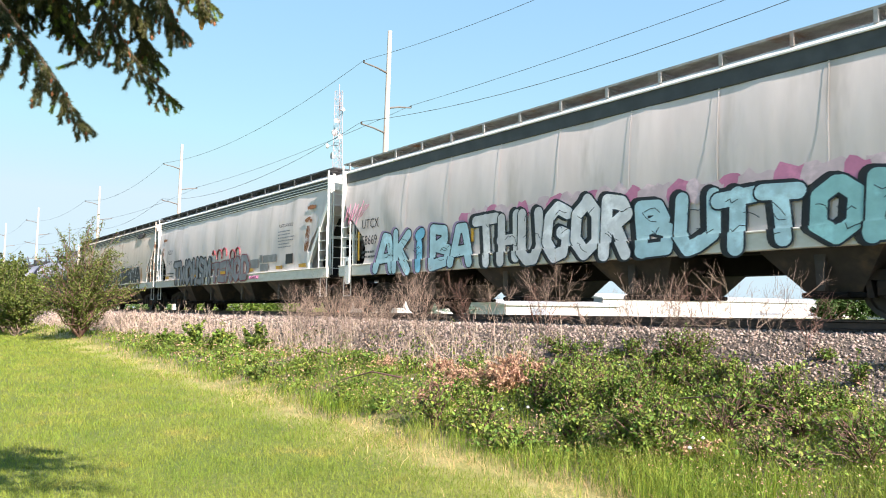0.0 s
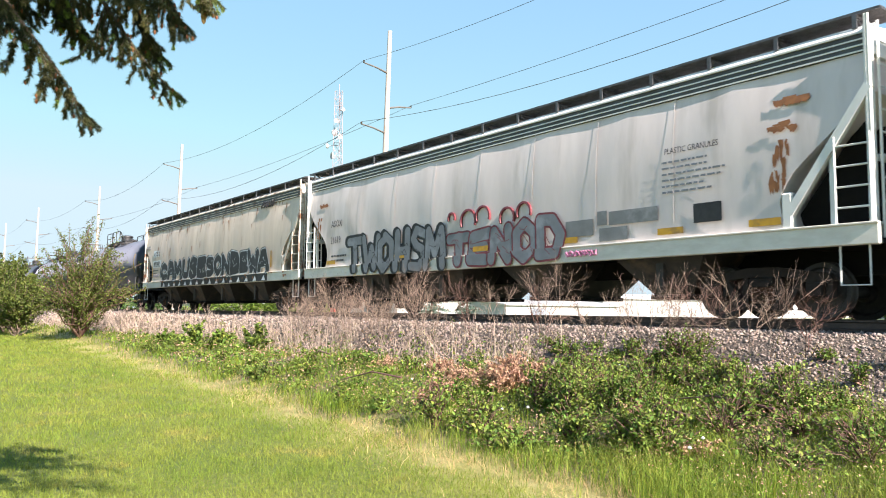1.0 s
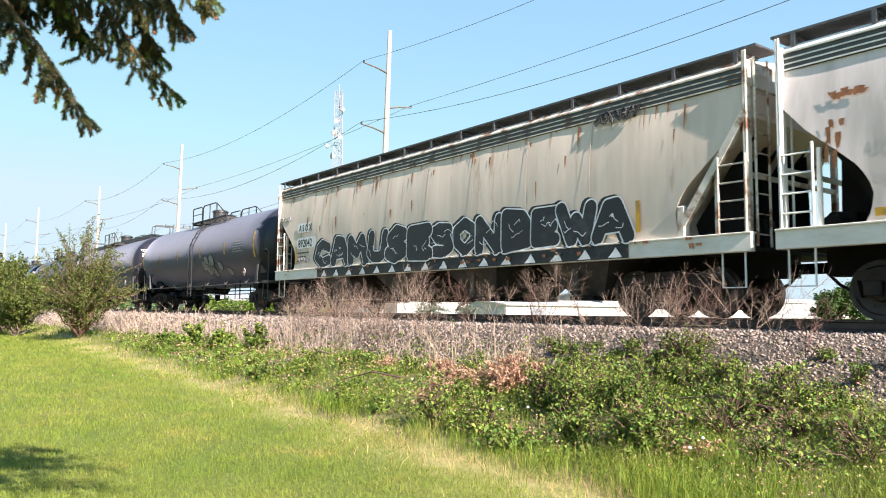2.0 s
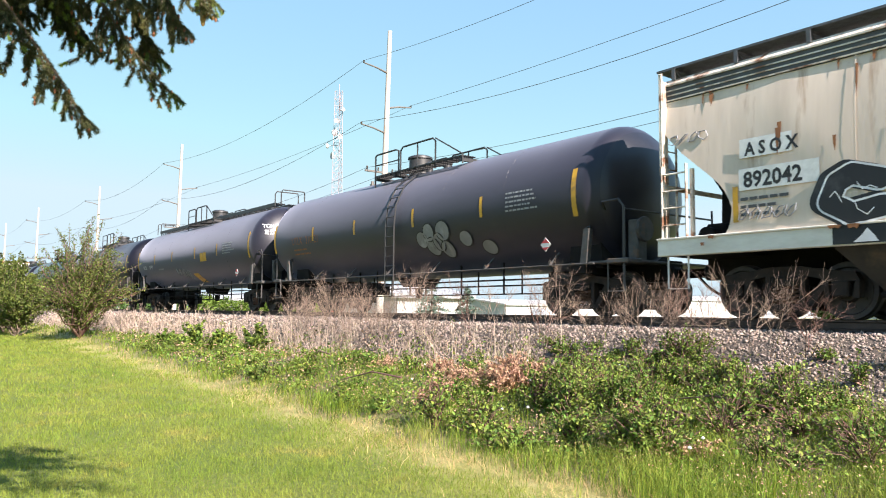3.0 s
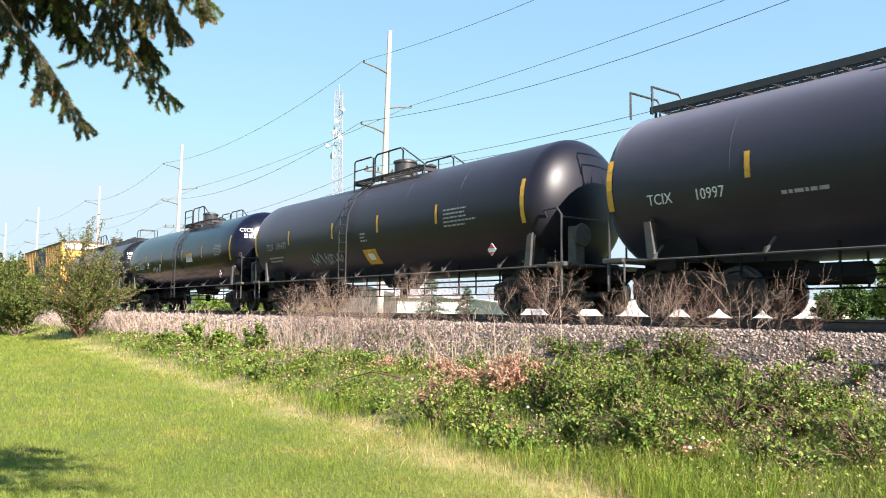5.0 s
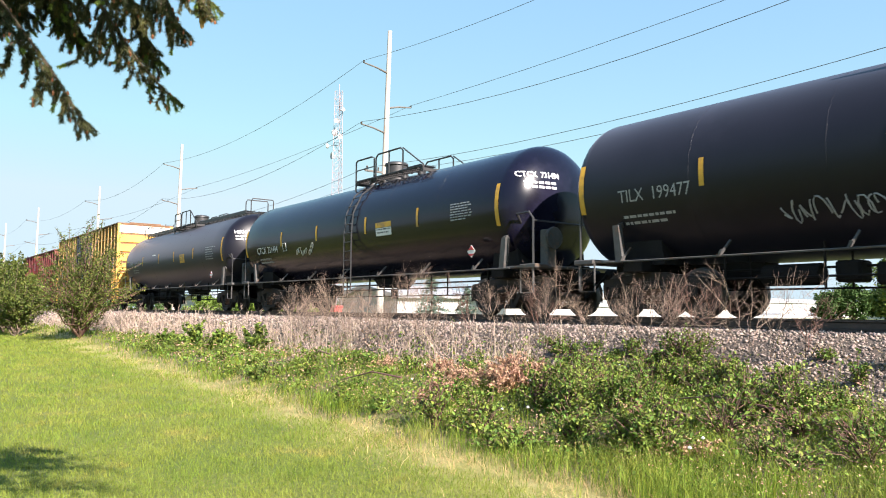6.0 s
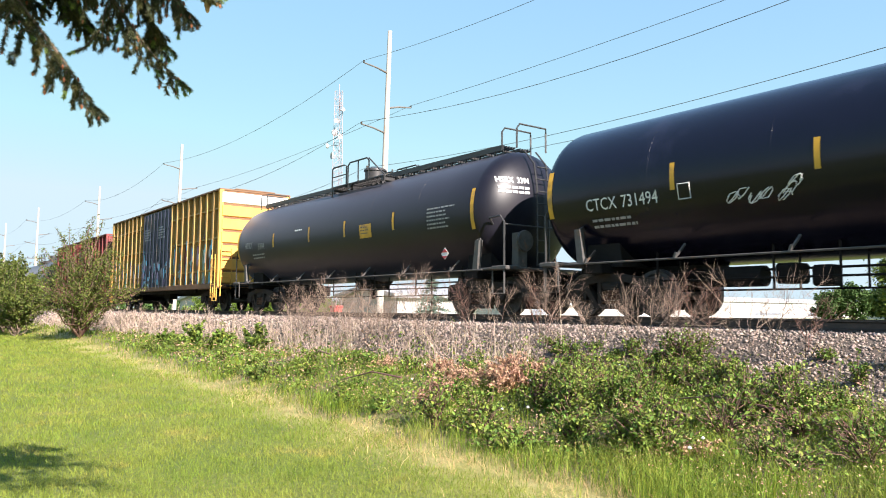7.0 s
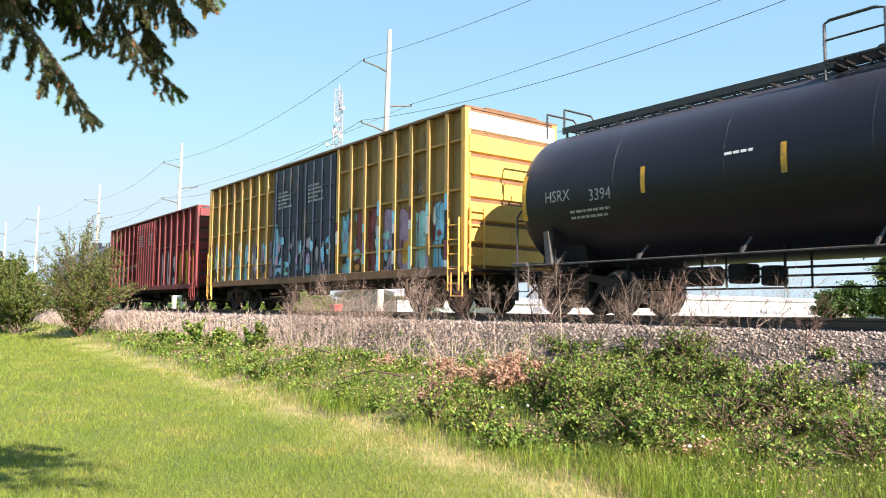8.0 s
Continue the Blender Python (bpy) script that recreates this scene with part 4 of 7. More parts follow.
    for x in (1.75, 5.6, 9.0, 11.8, 14.3, 16.1):
        part("reflector", grid_patch(x, x + 0.55, 1.50, 1.62, surf, 0.03, 2, 1), "yellow_tape", c)
    rng = random.Random(23)
    for x0, x1, z0, z1 in ((1.05, 1.35, 2.45, 3.05), (1.0, 1.6, 3.40, 3.5), (16.35, 16.9, 3.0, 3.16), (16.5, 16.8, 2.5, 2.95), (16.4, 16.95, 3.45, 3.55), (16.45, 16.75, 2.15, 2.45)):
        for k in range(9):
            x, z = rng.uniform(x0, x1 - 0.05), rng.uniform(z0, z1)
            w, l = (rng.uniform(0.03, 0.09), rng.uniform(0.1, 0.32)) if z1 - z0 > 0.2 else (rng.uniform(0.1, 0.25), rng.uniform(0.03, 0.12))
            jag = lambda: rng.uniform(-0.018, 0.018)
            decal(c, "rust_streak", [(x + jag(), z), (x + w * 0.5, z + jag()), (x + w, z + jag()), (x + w + jag(), z - l * 0.5), (x + w * 0.8 + jag(), z - l), (x + w * 0.45, z - l * 0.8), (x + w * 0.2, z - l + jag()), (x + jag(), z - l * 0.4)], surf, "rust_patch", rows=2, lift=0.006 + 0.0002 * k)
    g = Geo()
    for k in range(6):
        pts = [(12.1 + k * 0.14 + 0.07 * math.sin(t * 2 + k), 1.27 + 0.06 * math.sin(t * 3 + k)) for t in np.linspace(0, 4, 8)]
        g.tube([(p, -1.63, q) for p, q in pts], 0.016, 4)
    part("pink_scribble", g, "spray_pink", c)

    c, surf, a, b = hopper_car(-57.55, 18.45, 0.20, "weathered rust-streaked hopper car with black and white graffiti", "hopper_dirty", "rusty_white", "fascia_dark", "grating", seed=19, rusty=True, top=4.40)
    for x0, x1, z0, z1 in ((1.80, 2.70, 2.66, 2.98), (1.78, 3.12, 2.12, 2.48)):
        part("number_panel", grid_patch(x0, x1, z0, z1, surf, 0.005), "white_paint", c)
    lettering(c, "A S O X", 1.90, 2.70, 0.30, surf, offset=0.010)
    lettering(c, "892042", 1.86, 2.17, 0.36, surf, offset=0.010, squeeze=0.92)
    small_lines(c, 1.8, 1.95, 1.0, 3, surf, "fascia_dark", 0.05, 0.13, 5)
    graffiti(c, 3.1, 9.4, 1.56, 2.22, "CAMUSE", ["spray_charcoal"], "spray_chrome", surf, 44, 0.17, 0.032, "black graffiti with white outline", "spray_charcoal", over_sill=True)
    graffiti(c, 9.4, 15.8, 1.56, 2.22, "SONBEWA", ["spray_charcoal"], "spray_chrome", surf, 47, 0.15, 0.032, "black graffiti with white outline", "spray_charcoal", over_sill=True)
    for s in range(16):
        x = 3.6 + s * 0.78
        decal(c, "sill_marks", [(x, 1.14), (x + 0.35, 1.14), (x + 0.30, 1.22), (x + 0.2, 1.34), (x + 0.12, 1.24)], lambda p, q: -1.63, "spray_chrome", rows=1)
    part("sprayed_sill", grid_patch(3.3, 15.8, 1.12, 1.40, lambda p, q: -1.62, 0.004, 2, 1), "spray_charcoal", c)
    rng = random.Random(5)
    for k in range(46):
        x, z, l = rng.uniform(1.0, 17.0), rng.uniform(2.7, 4.05) if k % 2 else rng.uniform(3.9, 4.05), rng.uniform(0.12, 0.55)
        w = rng.uniform(0.02, 0.075)
        decal(c, "rust_streak", [(x, z), (x + w, z), (x + w * 0.8, z - l * 0.6), (x + w * 0.5, z - l), (x + w * 0.1, z - l * 0.5)], surf, "rust_patch", rows=2)
    for k in range(40):
        x, w, l = rng.uniform(0.6, 17.6), rng.uniform(0.05, 0.22), rng.uniform(0.03, 0.11)
        z = 1.41 if k % 2 else 1.30
        decal(c, "sill_rust", [(x, z), (x + w * 0.5, z + 0.005), (x + w, z), (x + w * 0.8, z - l), (x + w * 0.55, z - l * 0.6), (x + w * 0.2, z - l * 0.9)], lambda p, q: -1.647, "rust_patch", rows=1)
    for x in (1.71, 4.1, 7.6, 12.2, 16.0):
        tape(c, x, 1.6, 2.2, surf)
    g = Geo()
    for k in range(5):
        pts = [(1.85 + k * 0.2 + 0.1 * math.sin(t * 2 + k), 1.72 + 0.1 * math.sin(t * 2.4 + k)) for t in np.linspace(0, 4, 8)]
        g.tube([(p, surf(p, q) - 0.004, q) for p, q in pts], 0.010, 4)
    for k in range(4):
        pts = [(0.5 + k * 0.2 + 0.1 * math.cos(t * 2 + k), 3.2 + 0.09 * math.sin(t * 2.2 + k * 2)) for t in np.linspace(0, 4, 8)]
        g.tube([(p, surf(p, q) - 0.004, q) for p, q in pts], 0.010, 4)
    tagged(part("dark_scribble", g, "spray_slate", c), kind="stuff")
    g = Geo()
    for k in range(7):
        pts = [(15.0 + k * 0.16 + 0.08 * math.sin(t * 2 + k * 2), 3.95 + 0.12 * math.sin(t * 1.7 + k)) for t in np.linspace(0, 4, 8)]
        g.tube([(p, surf(p, q) - 0.06, q) for p, q in pts], 0.02, 4)
    part("black_scribble", g, "black_paint", c)


hoppers()


# -- tank cars --
TANK_Z, TANK_R = 2.56, 1.56


def tank_car(gap, length, x0, x1, label, paint, mid, rails, ladder_mid=False, walkway=False, seed=1, bands=(), fit="fitting_black", head_mat=None):
    """x0, x1: where the straight shell begins and ends; mid: the manway; rails: the platform's two ends."""
    c = start_car("tank_car", label, "tank car", gap, length)
    R = TANK_R

    def surf(x, z):
        return -math.sqrt(max(R * R - (z - TANK_Z) ** 2, 0.01))

    hd = 0.72
    prof = [(x0 - hd * math.sin(t), R * math.cos(t)) for t in np.linspace(math.pi / 2 * 0.985, 0, 12)]
    n = 12
    for k in range(1, n):
        x = x0 + (x1 - x0) * k / n
        prof.append((x, R))
    prof += [(x1 + hd * math.sin(t), R * math.cos(t)) for t in np.linspace(0, math.pi / 2 * 0.985, 12)]
    tank = part("tank", Geo().lathe(prof, "x", 64, (0, 0, TANK_Z)), paint, c, smooth=30)
    for k in (2, 4, 6, 8, 10):
        x = x0 + (x1 - x0) * k / n
        part("weld_ring", Geo().lathe([(x - 0.02, R - 0.01), (x - 0.014, R + 0.0012), (x + 0.014, R + 0.0012), (x + 0.02, R - 0.01)], "x", 64, (0, 0, TANK_Z)), paint, tank, smooth=40)
    # the neighbouring car's cast shadow, painted as a dark cap over the head
    if head_mat:
        hp = [(x1 + 0.004 + (hd + 0.006) * math.sin(t), (R + 0.006) * math.cos(t)) for t in np.linspace(0.5, math.pi / 2 * 0.985, 10)]
        part("painted_head", Geo().lathe(hp, "x", 48, (0, 0, TANK_Z)), head_mat, tank, "dark cap painted as the hopper's shadow on the tank head", smooth=40)
    # manway, valves and the platform with its handrails
    zt = TANK_Z + R
    part("manway", Geo().lathe([(zt - 0.15, 0.36), (zt + 0.12, 0.34), (zt + 0.13, 0.40), (zt + 0.20, 0.40), (zt + 0.21, 0.34), (zt + 0.50, 0.34), (zt + 0.51, 0.38), (zt + 0.57, 0.37), (zt + 0.62, 0.25), (zt + 0.63, 0.0)], "z", 24, (mid, 0, 0)).box(mid - 0.5, mid - 0.36, -0.08, 0.08, zt + 0.25, zt + 0.42, 0.02), fit, c, smooth=35)
    for k in range(3):
        part("valve", Geo().lathe([(zt - 0.1, 0.10), (zt + 0.16, 0.10), (zt + 0.17, 0.15), (zt + 0.24, 0.15), (zt + 0.3, 0.05)], "z", 12, (mid + 0.75 + k * 0.3, (-0.2, 0.22, 0.0)[k], 0)), fit, c, smooth=35)
    ra, rb = rails
    pf = Geo()
    for y0, y1 in ((-0.95, -0.5), (0.5, 0.95)):
        for i in range(8):
            y = y0 + (y1 - y0) * i / 7
            pf.box(ra, rb, y - 0.012, y + 0.012, zt - 0.0, zt + 0.03)
        for i in range(int((rb - ra) / 0.25)):
            pf.box(ra + i * 0.25, ra + i * 0.25 + 0.03, y0, y1, zt - 0.03, zt + 0.025)
    for x in (ra + 0.1, mid, rb - 0.1):
        pf.box(x - 0.04, x + 0.04, -0.95, 0.95, zt - 0.12, zt - 0.02)
    plat = part("platform", pf, fit, c, "grated steel walkway on top of the tank")
    for s in (-1, 1):
        y = s * 0.93
        hr = Geo()
        h = 0.70
        m0, m1 = ra + (rb - ra) * 0.32, ra + (rb - ra) * 0.72
        hr.tube([(ra, y, zt - 0.3), (ra, y, zt + h * 0.90), (ra + 0.08, y, zt + h * 0.97), (m0 - 0.25, y, zt + h * 0.97), (m0 - 0.1, y, zt + h * 0.9), (m0 - 0.1, y, zt - 0.1)], 0.026, 6)
        hr.tube([(m0, y, zt - 0.1), (m0, y, zt + h - 0.1), (m0 + 0.12, y, zt + h), (m1 - 0.12, y, zt + h), (m1, y, zt + h - 0.1), (m1, y, zt - 0.1)], 0.026, 6)
        hr.tube([((m0 + m1) / 2, y, zt), ((m0 + m1) / 2, y, zt + h)], 0.022, 6).tube([(m1, y, zt + h - 0.02), (rb - 0.12, y, zt + 0.12), (rb, y, zt + 0.05), (rb, y, zt - 0.2)], 0.022, 6)
        hr.tube([(ra, y, zt + 0.36), (m0 - 0.1, y, zt + 0.36)], 0.018, 6)
        part("handrail", hr, fit, c)
    if walkway:
        wk = Geo()
        for s in (-1, 1):
            for i in range(5):
                y = s * (0.10 + i * 0.09)
                wk.box(x0 + 0.1, x1 - 0.1, y - 0.012, y + 0.012, zt + 0.10, zt + 0.15)
        k = int((x1 - x0) / 0.6)
        for i in range(k):
            x = x0 + 0.2 + i * 0.6
            wk.box(x, x + 0.04, -0.5, 0.5, zt + 0.06, zt + 0.11).box(x, x + 0.04, -0.5, -0.46, zt - 0.1, zt + 0.1).bar((x, -0.48, zt + 0.1), (x + 0.4, -0.48, zt - 0.06), 0.03, 0.03)
        wk.box(x0 + 0.1, x1 - 0.1, -0.52, -0.49, zt + 0.02, zt + 0.16)
        part("top_walkway", wk, fit, c, "black grated walkway along the tank top")
        for e, k in ((x0 + 0.15, -1), (x1 - 0.15, 1)):
            lp = Geo()
            for d in (0.0, k * 0.55):
                lp.tube([(e + d, -0.5, zt), (e + d, -0.5, zt + 0.5), (e + d + k * 0.05, -0.45, zt + 0.6), (e + d + k * 0.05, 0.45, zt + 0.6), (e + d, 0.5, zt + 0.5), (e + d, 0.5, zt)], 0.024, 6)
            part("grab_hoop", lp, fit, c)
            le = Geo()
            ex = e + k * 0.95
            pts = [(e + k * 0.5, zt - 0.02), (ex - k * 0.1, zt - 0.4), (ex, zt - 1.0), (ex, 1.2)]
            for y in (-0.2, 0.2):
                le.tube([(x, y, z) for x, z in pts], 0.022, 6)
            for i in range(9):
                z = zt - 0.5 - i * 0.3
                le.tube([(ex, -0.2, z), (ex, 0.2, z)], 0.016, 5)
            part("end_ladder", le, fit, c)
    if ladder_mid:
        xl = ladder_mid - 0.21
        arc = lambda z: -math.sqrt(max((R + 0.10) ** 2 - (max(z, TANK_Z) - TANK_Z) ** 2, 0.3))
        ladder(c, xl, xl + 0.42, -1.66, 0.62, zt + 0.05, 13, fit, 0.016, lean=arc)
    # shell fittings: side rail on brackets, long ladder-step, piping and rods below
    sr = Geo().tube([(1.35, -1.57, 1.06), (length - 1.35, -1.57, 1.06)], 0.02, 6)
    part("side_rail", sr, "fitting_grey", c)
    for i in range(7):
        x = x0 + 0.9 + (x1 - x0 - 1.8) * i / 6
        part("rail_bracket", Geo().bar((x, -1.57, 1.05), (x + 0.05, -1.30, 1.34), 0.035, 0.035).bar((x, -1.58, 1.06), (x + 0.05, -1.58, 1.17), 0.025, 0.04), "fitting_grey", c)
    pg = Geo()
    for z, y, r in ((0.86, -0.5, 0.022), (0.70, -0.85, 0.02), (0.52, -0.2, 0.018)):
        pg.tube([(2.8, y, z), (length - 2.8, y, z)], r, 6)
    rng = random.Random(seed)
    for i in range(7):
        x = 3.3 + (length - 6.6) * i / 6 + rng.uniform(-0.4, 0.4)
        pg.box(x - 0.015, x + 0.015, -0.87, -0.83, 0.5, 1.4).box(x + 0.26, x + 0.29, -0.52, -0.49, 0.50, 1.3)
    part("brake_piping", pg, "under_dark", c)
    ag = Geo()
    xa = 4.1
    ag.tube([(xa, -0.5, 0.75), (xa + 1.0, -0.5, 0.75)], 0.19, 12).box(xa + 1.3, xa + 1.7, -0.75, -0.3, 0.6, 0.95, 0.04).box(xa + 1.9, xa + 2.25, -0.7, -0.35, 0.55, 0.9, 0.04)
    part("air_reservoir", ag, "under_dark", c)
    part("bottom_outlet", Geo().prism([(mid - 0.6, 1.05), (mid + 0.6, 1.05), (mid + 0.25, 0.78), (mid - 0.25, 0.78)], -0.4, 0.4).lathe([(0.45, 0.10), (0.72, 0.12)], "z", 12, (mid, 0, 0)), "under_dark", c)
    # ends: stub sill, saddle, platform, posts
    for left in (True, False):
        e, k = (0.55, 1) if left else (length - 0.55, -1)
        part("stub_sill", Geo().box(*sorted((e, e + k * 3.4)), -0.24, 0.24, 0.72, 1.14, 0.02), "under_dark", c)
        part("saddle", Geo().prism([(e + k * 0.95, 1.0), (e + k * 1.9, 1.0), (e + k * 1.75, 2.0), (e + k * 1.05, 2.0)], -1.12, 1.12).box(*sorted((e + k * 1.15, e + k * 1.6)), -1.42, 1.42, 0.86, 1.12, 0.02), "under_dark", c)
        part("end_platform", Geo().box(*sorted((e, e + k * 1.0)), -1.5, 1.5, 1.06, 1.11, 0.01).box(*sorted((e - k * 0.02, e + k * 0.5)), -1.55, -1.1, 1.04, 1.14, 0.02), "fitting_grey", c)
        bp = Geo().prism([(e + k * 1.05, 1.08), (e + k * 1.22, 1.08), (e + k * 1.12, 1.78), (e + k * 0.98, 1.78)], -1.52, -1.40).bar((e + k * 1.1, -1.46, 1.75), (e + k * 1.1, -1.15, 1.9), 0.05, 0.1)
        part("bolster_post", bp, "fitting_grey", c)
        hr = Geo().tube([(e + k * 0.12, -1.48, 0.5), (e + k * 0.12, -1.48, 2.15), (e + k * 0.25, -1.48, 2.3), (e + k * 0.7, -1.42, 2.3), (e + k * 0.8, -1.2, 2.12)], 0.026, 6)
        hr.tube([(e + k * 0.12, -1.48, 2.1), (e + k * 0.12, 1.48, 2.1)], 0.022, 6).tube([(e + k * 0.12, 1.48, 1.1), (e + k * 0.12, 1.48, 2.3)], 0.022, 6)
        part("end_handrail", hr, "fitting_black", c)
        part("step", Geo().tube([(e + k * 0.1, -1.5, 1.08), (e + k * 0.1, -1.5, 0.5), (e + k * 0.5, -1.5, 0.5), (e + k * 0.5, -1.5, 1.08)], 0.02, 6), "fitting_grey", c)
        if not left:
            part("hand_brake", Geo().lathe([(length - 0.75, 0.24), (length - 0.70, 0.26), (length - 0.66, 0.24)], "x", 16, (0, -0.8, 1.75)).box(length - 1.0, length - 0.76, -0.95, -0.65, 1.1, 1.95, 0.02), "fitting_grey", c)
        truck(c, e + k * 1.55)
        coupler(c, e, left)
    for x, h in bands:
        tape(c, x, TANK_Z - h / 2, TANK_Z + h / 2, surf, 0.10 if h < 0.8 else 0.13)
    return c, surf


def placard(c, x, z, y=-1.56, mat_name="red_paint"):
    r = 0.15
    p = part("placard", Geo().prism([(x - r, z), (x, z - r), (x + r, z), (x, z + r)], y - 0.01, y), "white_paint", c, "diamond hazard placard")
    part("placard_face", Geo().prism([(x - r * 0.8, z + 0.03), (x + r * 0.8, z + 0.03), (x, z + r * 0.86)], y - 0.016, y - 0.012).prism([(x - r * 0.8, z - 0.06), (x + r * 0.8, z - 0.06), (x, z - r * 0.86)], y - 0.016, y - 0.012), mat_name, p)


def head_print(c, x, mat_name, word, size=0.22, x1=0):
    """Writing on the right-hand head, read from the head of the train."""
    me = text_mesh(word, size, mat_name, 0.004, 0.85)
    w = max(v.co.x for v in me.vertices)
    for v in me.vertices:
        y = -0.75 + v.co.x - w / 2
        z = 3.2 + v.co.y
        rr = min((y * y + (z - TANK_Z) ** 2) / (TANK_R * TANK_R), 0.98)
        v.co = (x1 + 0.72 * math.sqrt(1 - rr) + 0.012, y, z)
    part("lettering", me, None, c)
    g = Geo()
    for i in range(2):
        for j in range(5):
            y0, z0 = -1.15 + j * 0.17, 3.05 - i * 0.11
            q = []
            for y, z in ((y0, z0), (y0 + 0.13, z0), (y0 + 0.13, z0 + 0.06), (y0, z0 + 0.06)):
                rr = min((y * y + (z - TANK_Z) ** 2) / (TANK_R * TANK_R), 0.98)
                q.append((x1 + 0.72 * math.sqrt(1 - rr) + 0.012, y, z))
            g.add(q, [(0, 1, 2, 3)])
    tagged(part("small_print", g, mat_name, c), kind="stuff")


def tanks():
    # graffiti-tagged grey tank car
    c, surf = tank_car(-74.5, 16.9, 0.68, 15.2, "dark grey tank car with pale bubble graffiti and a side ladder", "tank_grey", 7.35, (6.3, 10.55), ladder_mid=8.25, seed=2,
                       bands=((0.6, 1.0), (3.49, 0.45), (6.14, 0.45), (9.2, 0.5), (12.03, 0.5), (15.0, 1.0)), fit="fitting_black", head_mat="tank_shadow_paint")
    g = Geo()
    ol, fl = Geo(), Geo()
    for x, z, rx, rz in ((9.5, 1.95, 0.22, 0.2), (9.85, 2.12, 0.22, 0.22), (10.2, 1.85, 0.22, 0.22), (10.45, 2.12, 0.27, 0.24), (9.9, 1.76, 0.26, 0.22), (11.3, 1.87, 0.22, 0.18), (12.05, 1.62, 0.24, 0.16), (10.45, 1.66, 0.24, 0.2)):
        for gg, k, lift in ((ol, 1.14, 0.008 + 0.001 * x), (fl, 1.0, 0.012 + 0.001 * x)):
            pts = [(x + rx * k * math.cos(t), z + rz * k * math.sin(t)) for t in np.linspace(0, 2 * math.pi, 18, endpoint=False)]
            m = len(pts) // 2
            vs = [(p, surf(p, q) - lift, q) for p, q in pts]
            gg.add(vs, [(i, i + 1, 17 - i - 1, 17 - i) for i in range(m - 1)])
    gr = tagged(part("graffiti", ol, "spray_charcoal", c, "pale rounded bubble graffiti"), kind="stuff")
    tagged(part("fill_spray", fl, "spray_ash", gr), kind="stuff")
    small_lines(c, 12.9, 2.75, 1.2, 5, surf, "faded_white", 0.04, 0.1, 7)
    lettering(c, "UTLX", 1.95, 2.28, 0.36, surf, "rust_patch")
    lettering(c, "210121", 2.95, 2.28, 0.36, surf, "rust_patch")
    small_lines(c, 2.05, 2.08, 1.3, 2, surf, "rust_patch", 0.05, 0.14, 8)
    placard(c, 14.2, 1.52)
    # walkway tank car, marked
    c, surf = tank_car(-91.9, 17.45, 0.85, 15.75, "dark grey tank car with a full-length top walkway", "tank_grey", 8.4, (6.75, 10.15), walkway=True, seed=4,
                       bands=((0.75, 1.0), (3.67, 0.45), (6.4, 0.45), (9.58, 0.5), (12.27, 0.5), (15.6, 1.0)))
    lettering(c, "TCIX", 1.62, 2.08, 0.28, surf, "white_paint")
    lettering(c, "10997", 2.62, 2.08, 0.28, surf, "white_paint")
    small_lines(c, 4.2, 2.0, 1.0, 1, surf, "faded_white", 0.06, 0.1, 9)
    part("warning_panel", grid_patch(10.25, 11.0, 2.15, 2.52, surf, 0.006, 2, 4), "yellow_tape", c)
    flag = [[(8.75 + 0.65 * u + 0.35 * w, 1.68 - 0.4 * w) for u in (0, 1)] for w in np.linspace(0, 1, 9)]
    part("flag_panel", Geo().add([(x, surf(x, z) - 0.008, z) for row in flag for x, z in row], [(2 * i, 2 * i + 1, 2 * i + 3, 2 * i + 2) for i in range(8)]), "yellow_tape", c)
    small_lines(c, 12.9, 2.75, 1.3, 5, surf, "faded_white", 0.04, 0.1, 10)
    g = Geo()
    rng = random.Random(3)
    for k in range(12):
        a, b, u, w = rng.uniform(0.04, 0.15), rng.uniform(0.06, 0.2), rng.uniform(1.2, 2.8), rng.uniform(0, 6)
        pts = [(6.7 + k * 0.15 + a * math.sin(t * u + k) + 0.05 * t, 1.86 - 0.02 * k + b * math.sin(t * 2.0 + w)) for t in np.linspace(0, rng.uniform(1.5, 4), 11)]
        g.tube([(p, surf(p, q) - 0.008, q) for p, q in pts], 0.013, 4)
    tagged(part("white_scribble", g, "faded_white", c), kind="stuff")
    head_print(c, 0, "white_paint", "TCIX  10997", 0.2, 15.75)
    placard(c, 14.55, 1.52)
    # ladder tank car
    c, surf = tank_car(-108.95, 17.1, 0.85, 15.4, "sooty black tank car with a side ladder and yellow panel", "tank_sooty", 8.4, (6.9, 10.7), ladder_mid=7.5, seed=6,
                       bands=((0.77, 1.0), (3.55, 0.5), (6.63, 0.5), (9.28, 0.5), (12.1, 0.5), (15.3, 1.0)))
    lettering(c, "TILX", 1.7, 2.2, 0.34, surf, "faded_white")
    lettering(c, "199477", 2.45, 2.2, 0.34, surf, "faded_white")
    small_lines(c, 1.75, 1.9, 1.5, 2, surf, "faded_white", 0.05, 0.12, 11)
    part("warning_panel", grid_patch(8.25, 8.95, 1.45, 1.87, surf, 0.006, 2, 4), "yellow_tape", c)
    part("label_patch", grid_patch(8.45, 8.75, 1.57, 1.75, surf, 0.009, 2, 4), "white_paint", c)
    small_lines(c, 8.3, 2.3, 0.4, 3, surf, "faded_white", 0.05, 0.1, 12)
    small_lines(c, 12.4, 2.6, 1.3, 5, surf, "faded_white", 0.04, 0.1, 13)
    g = Geo()
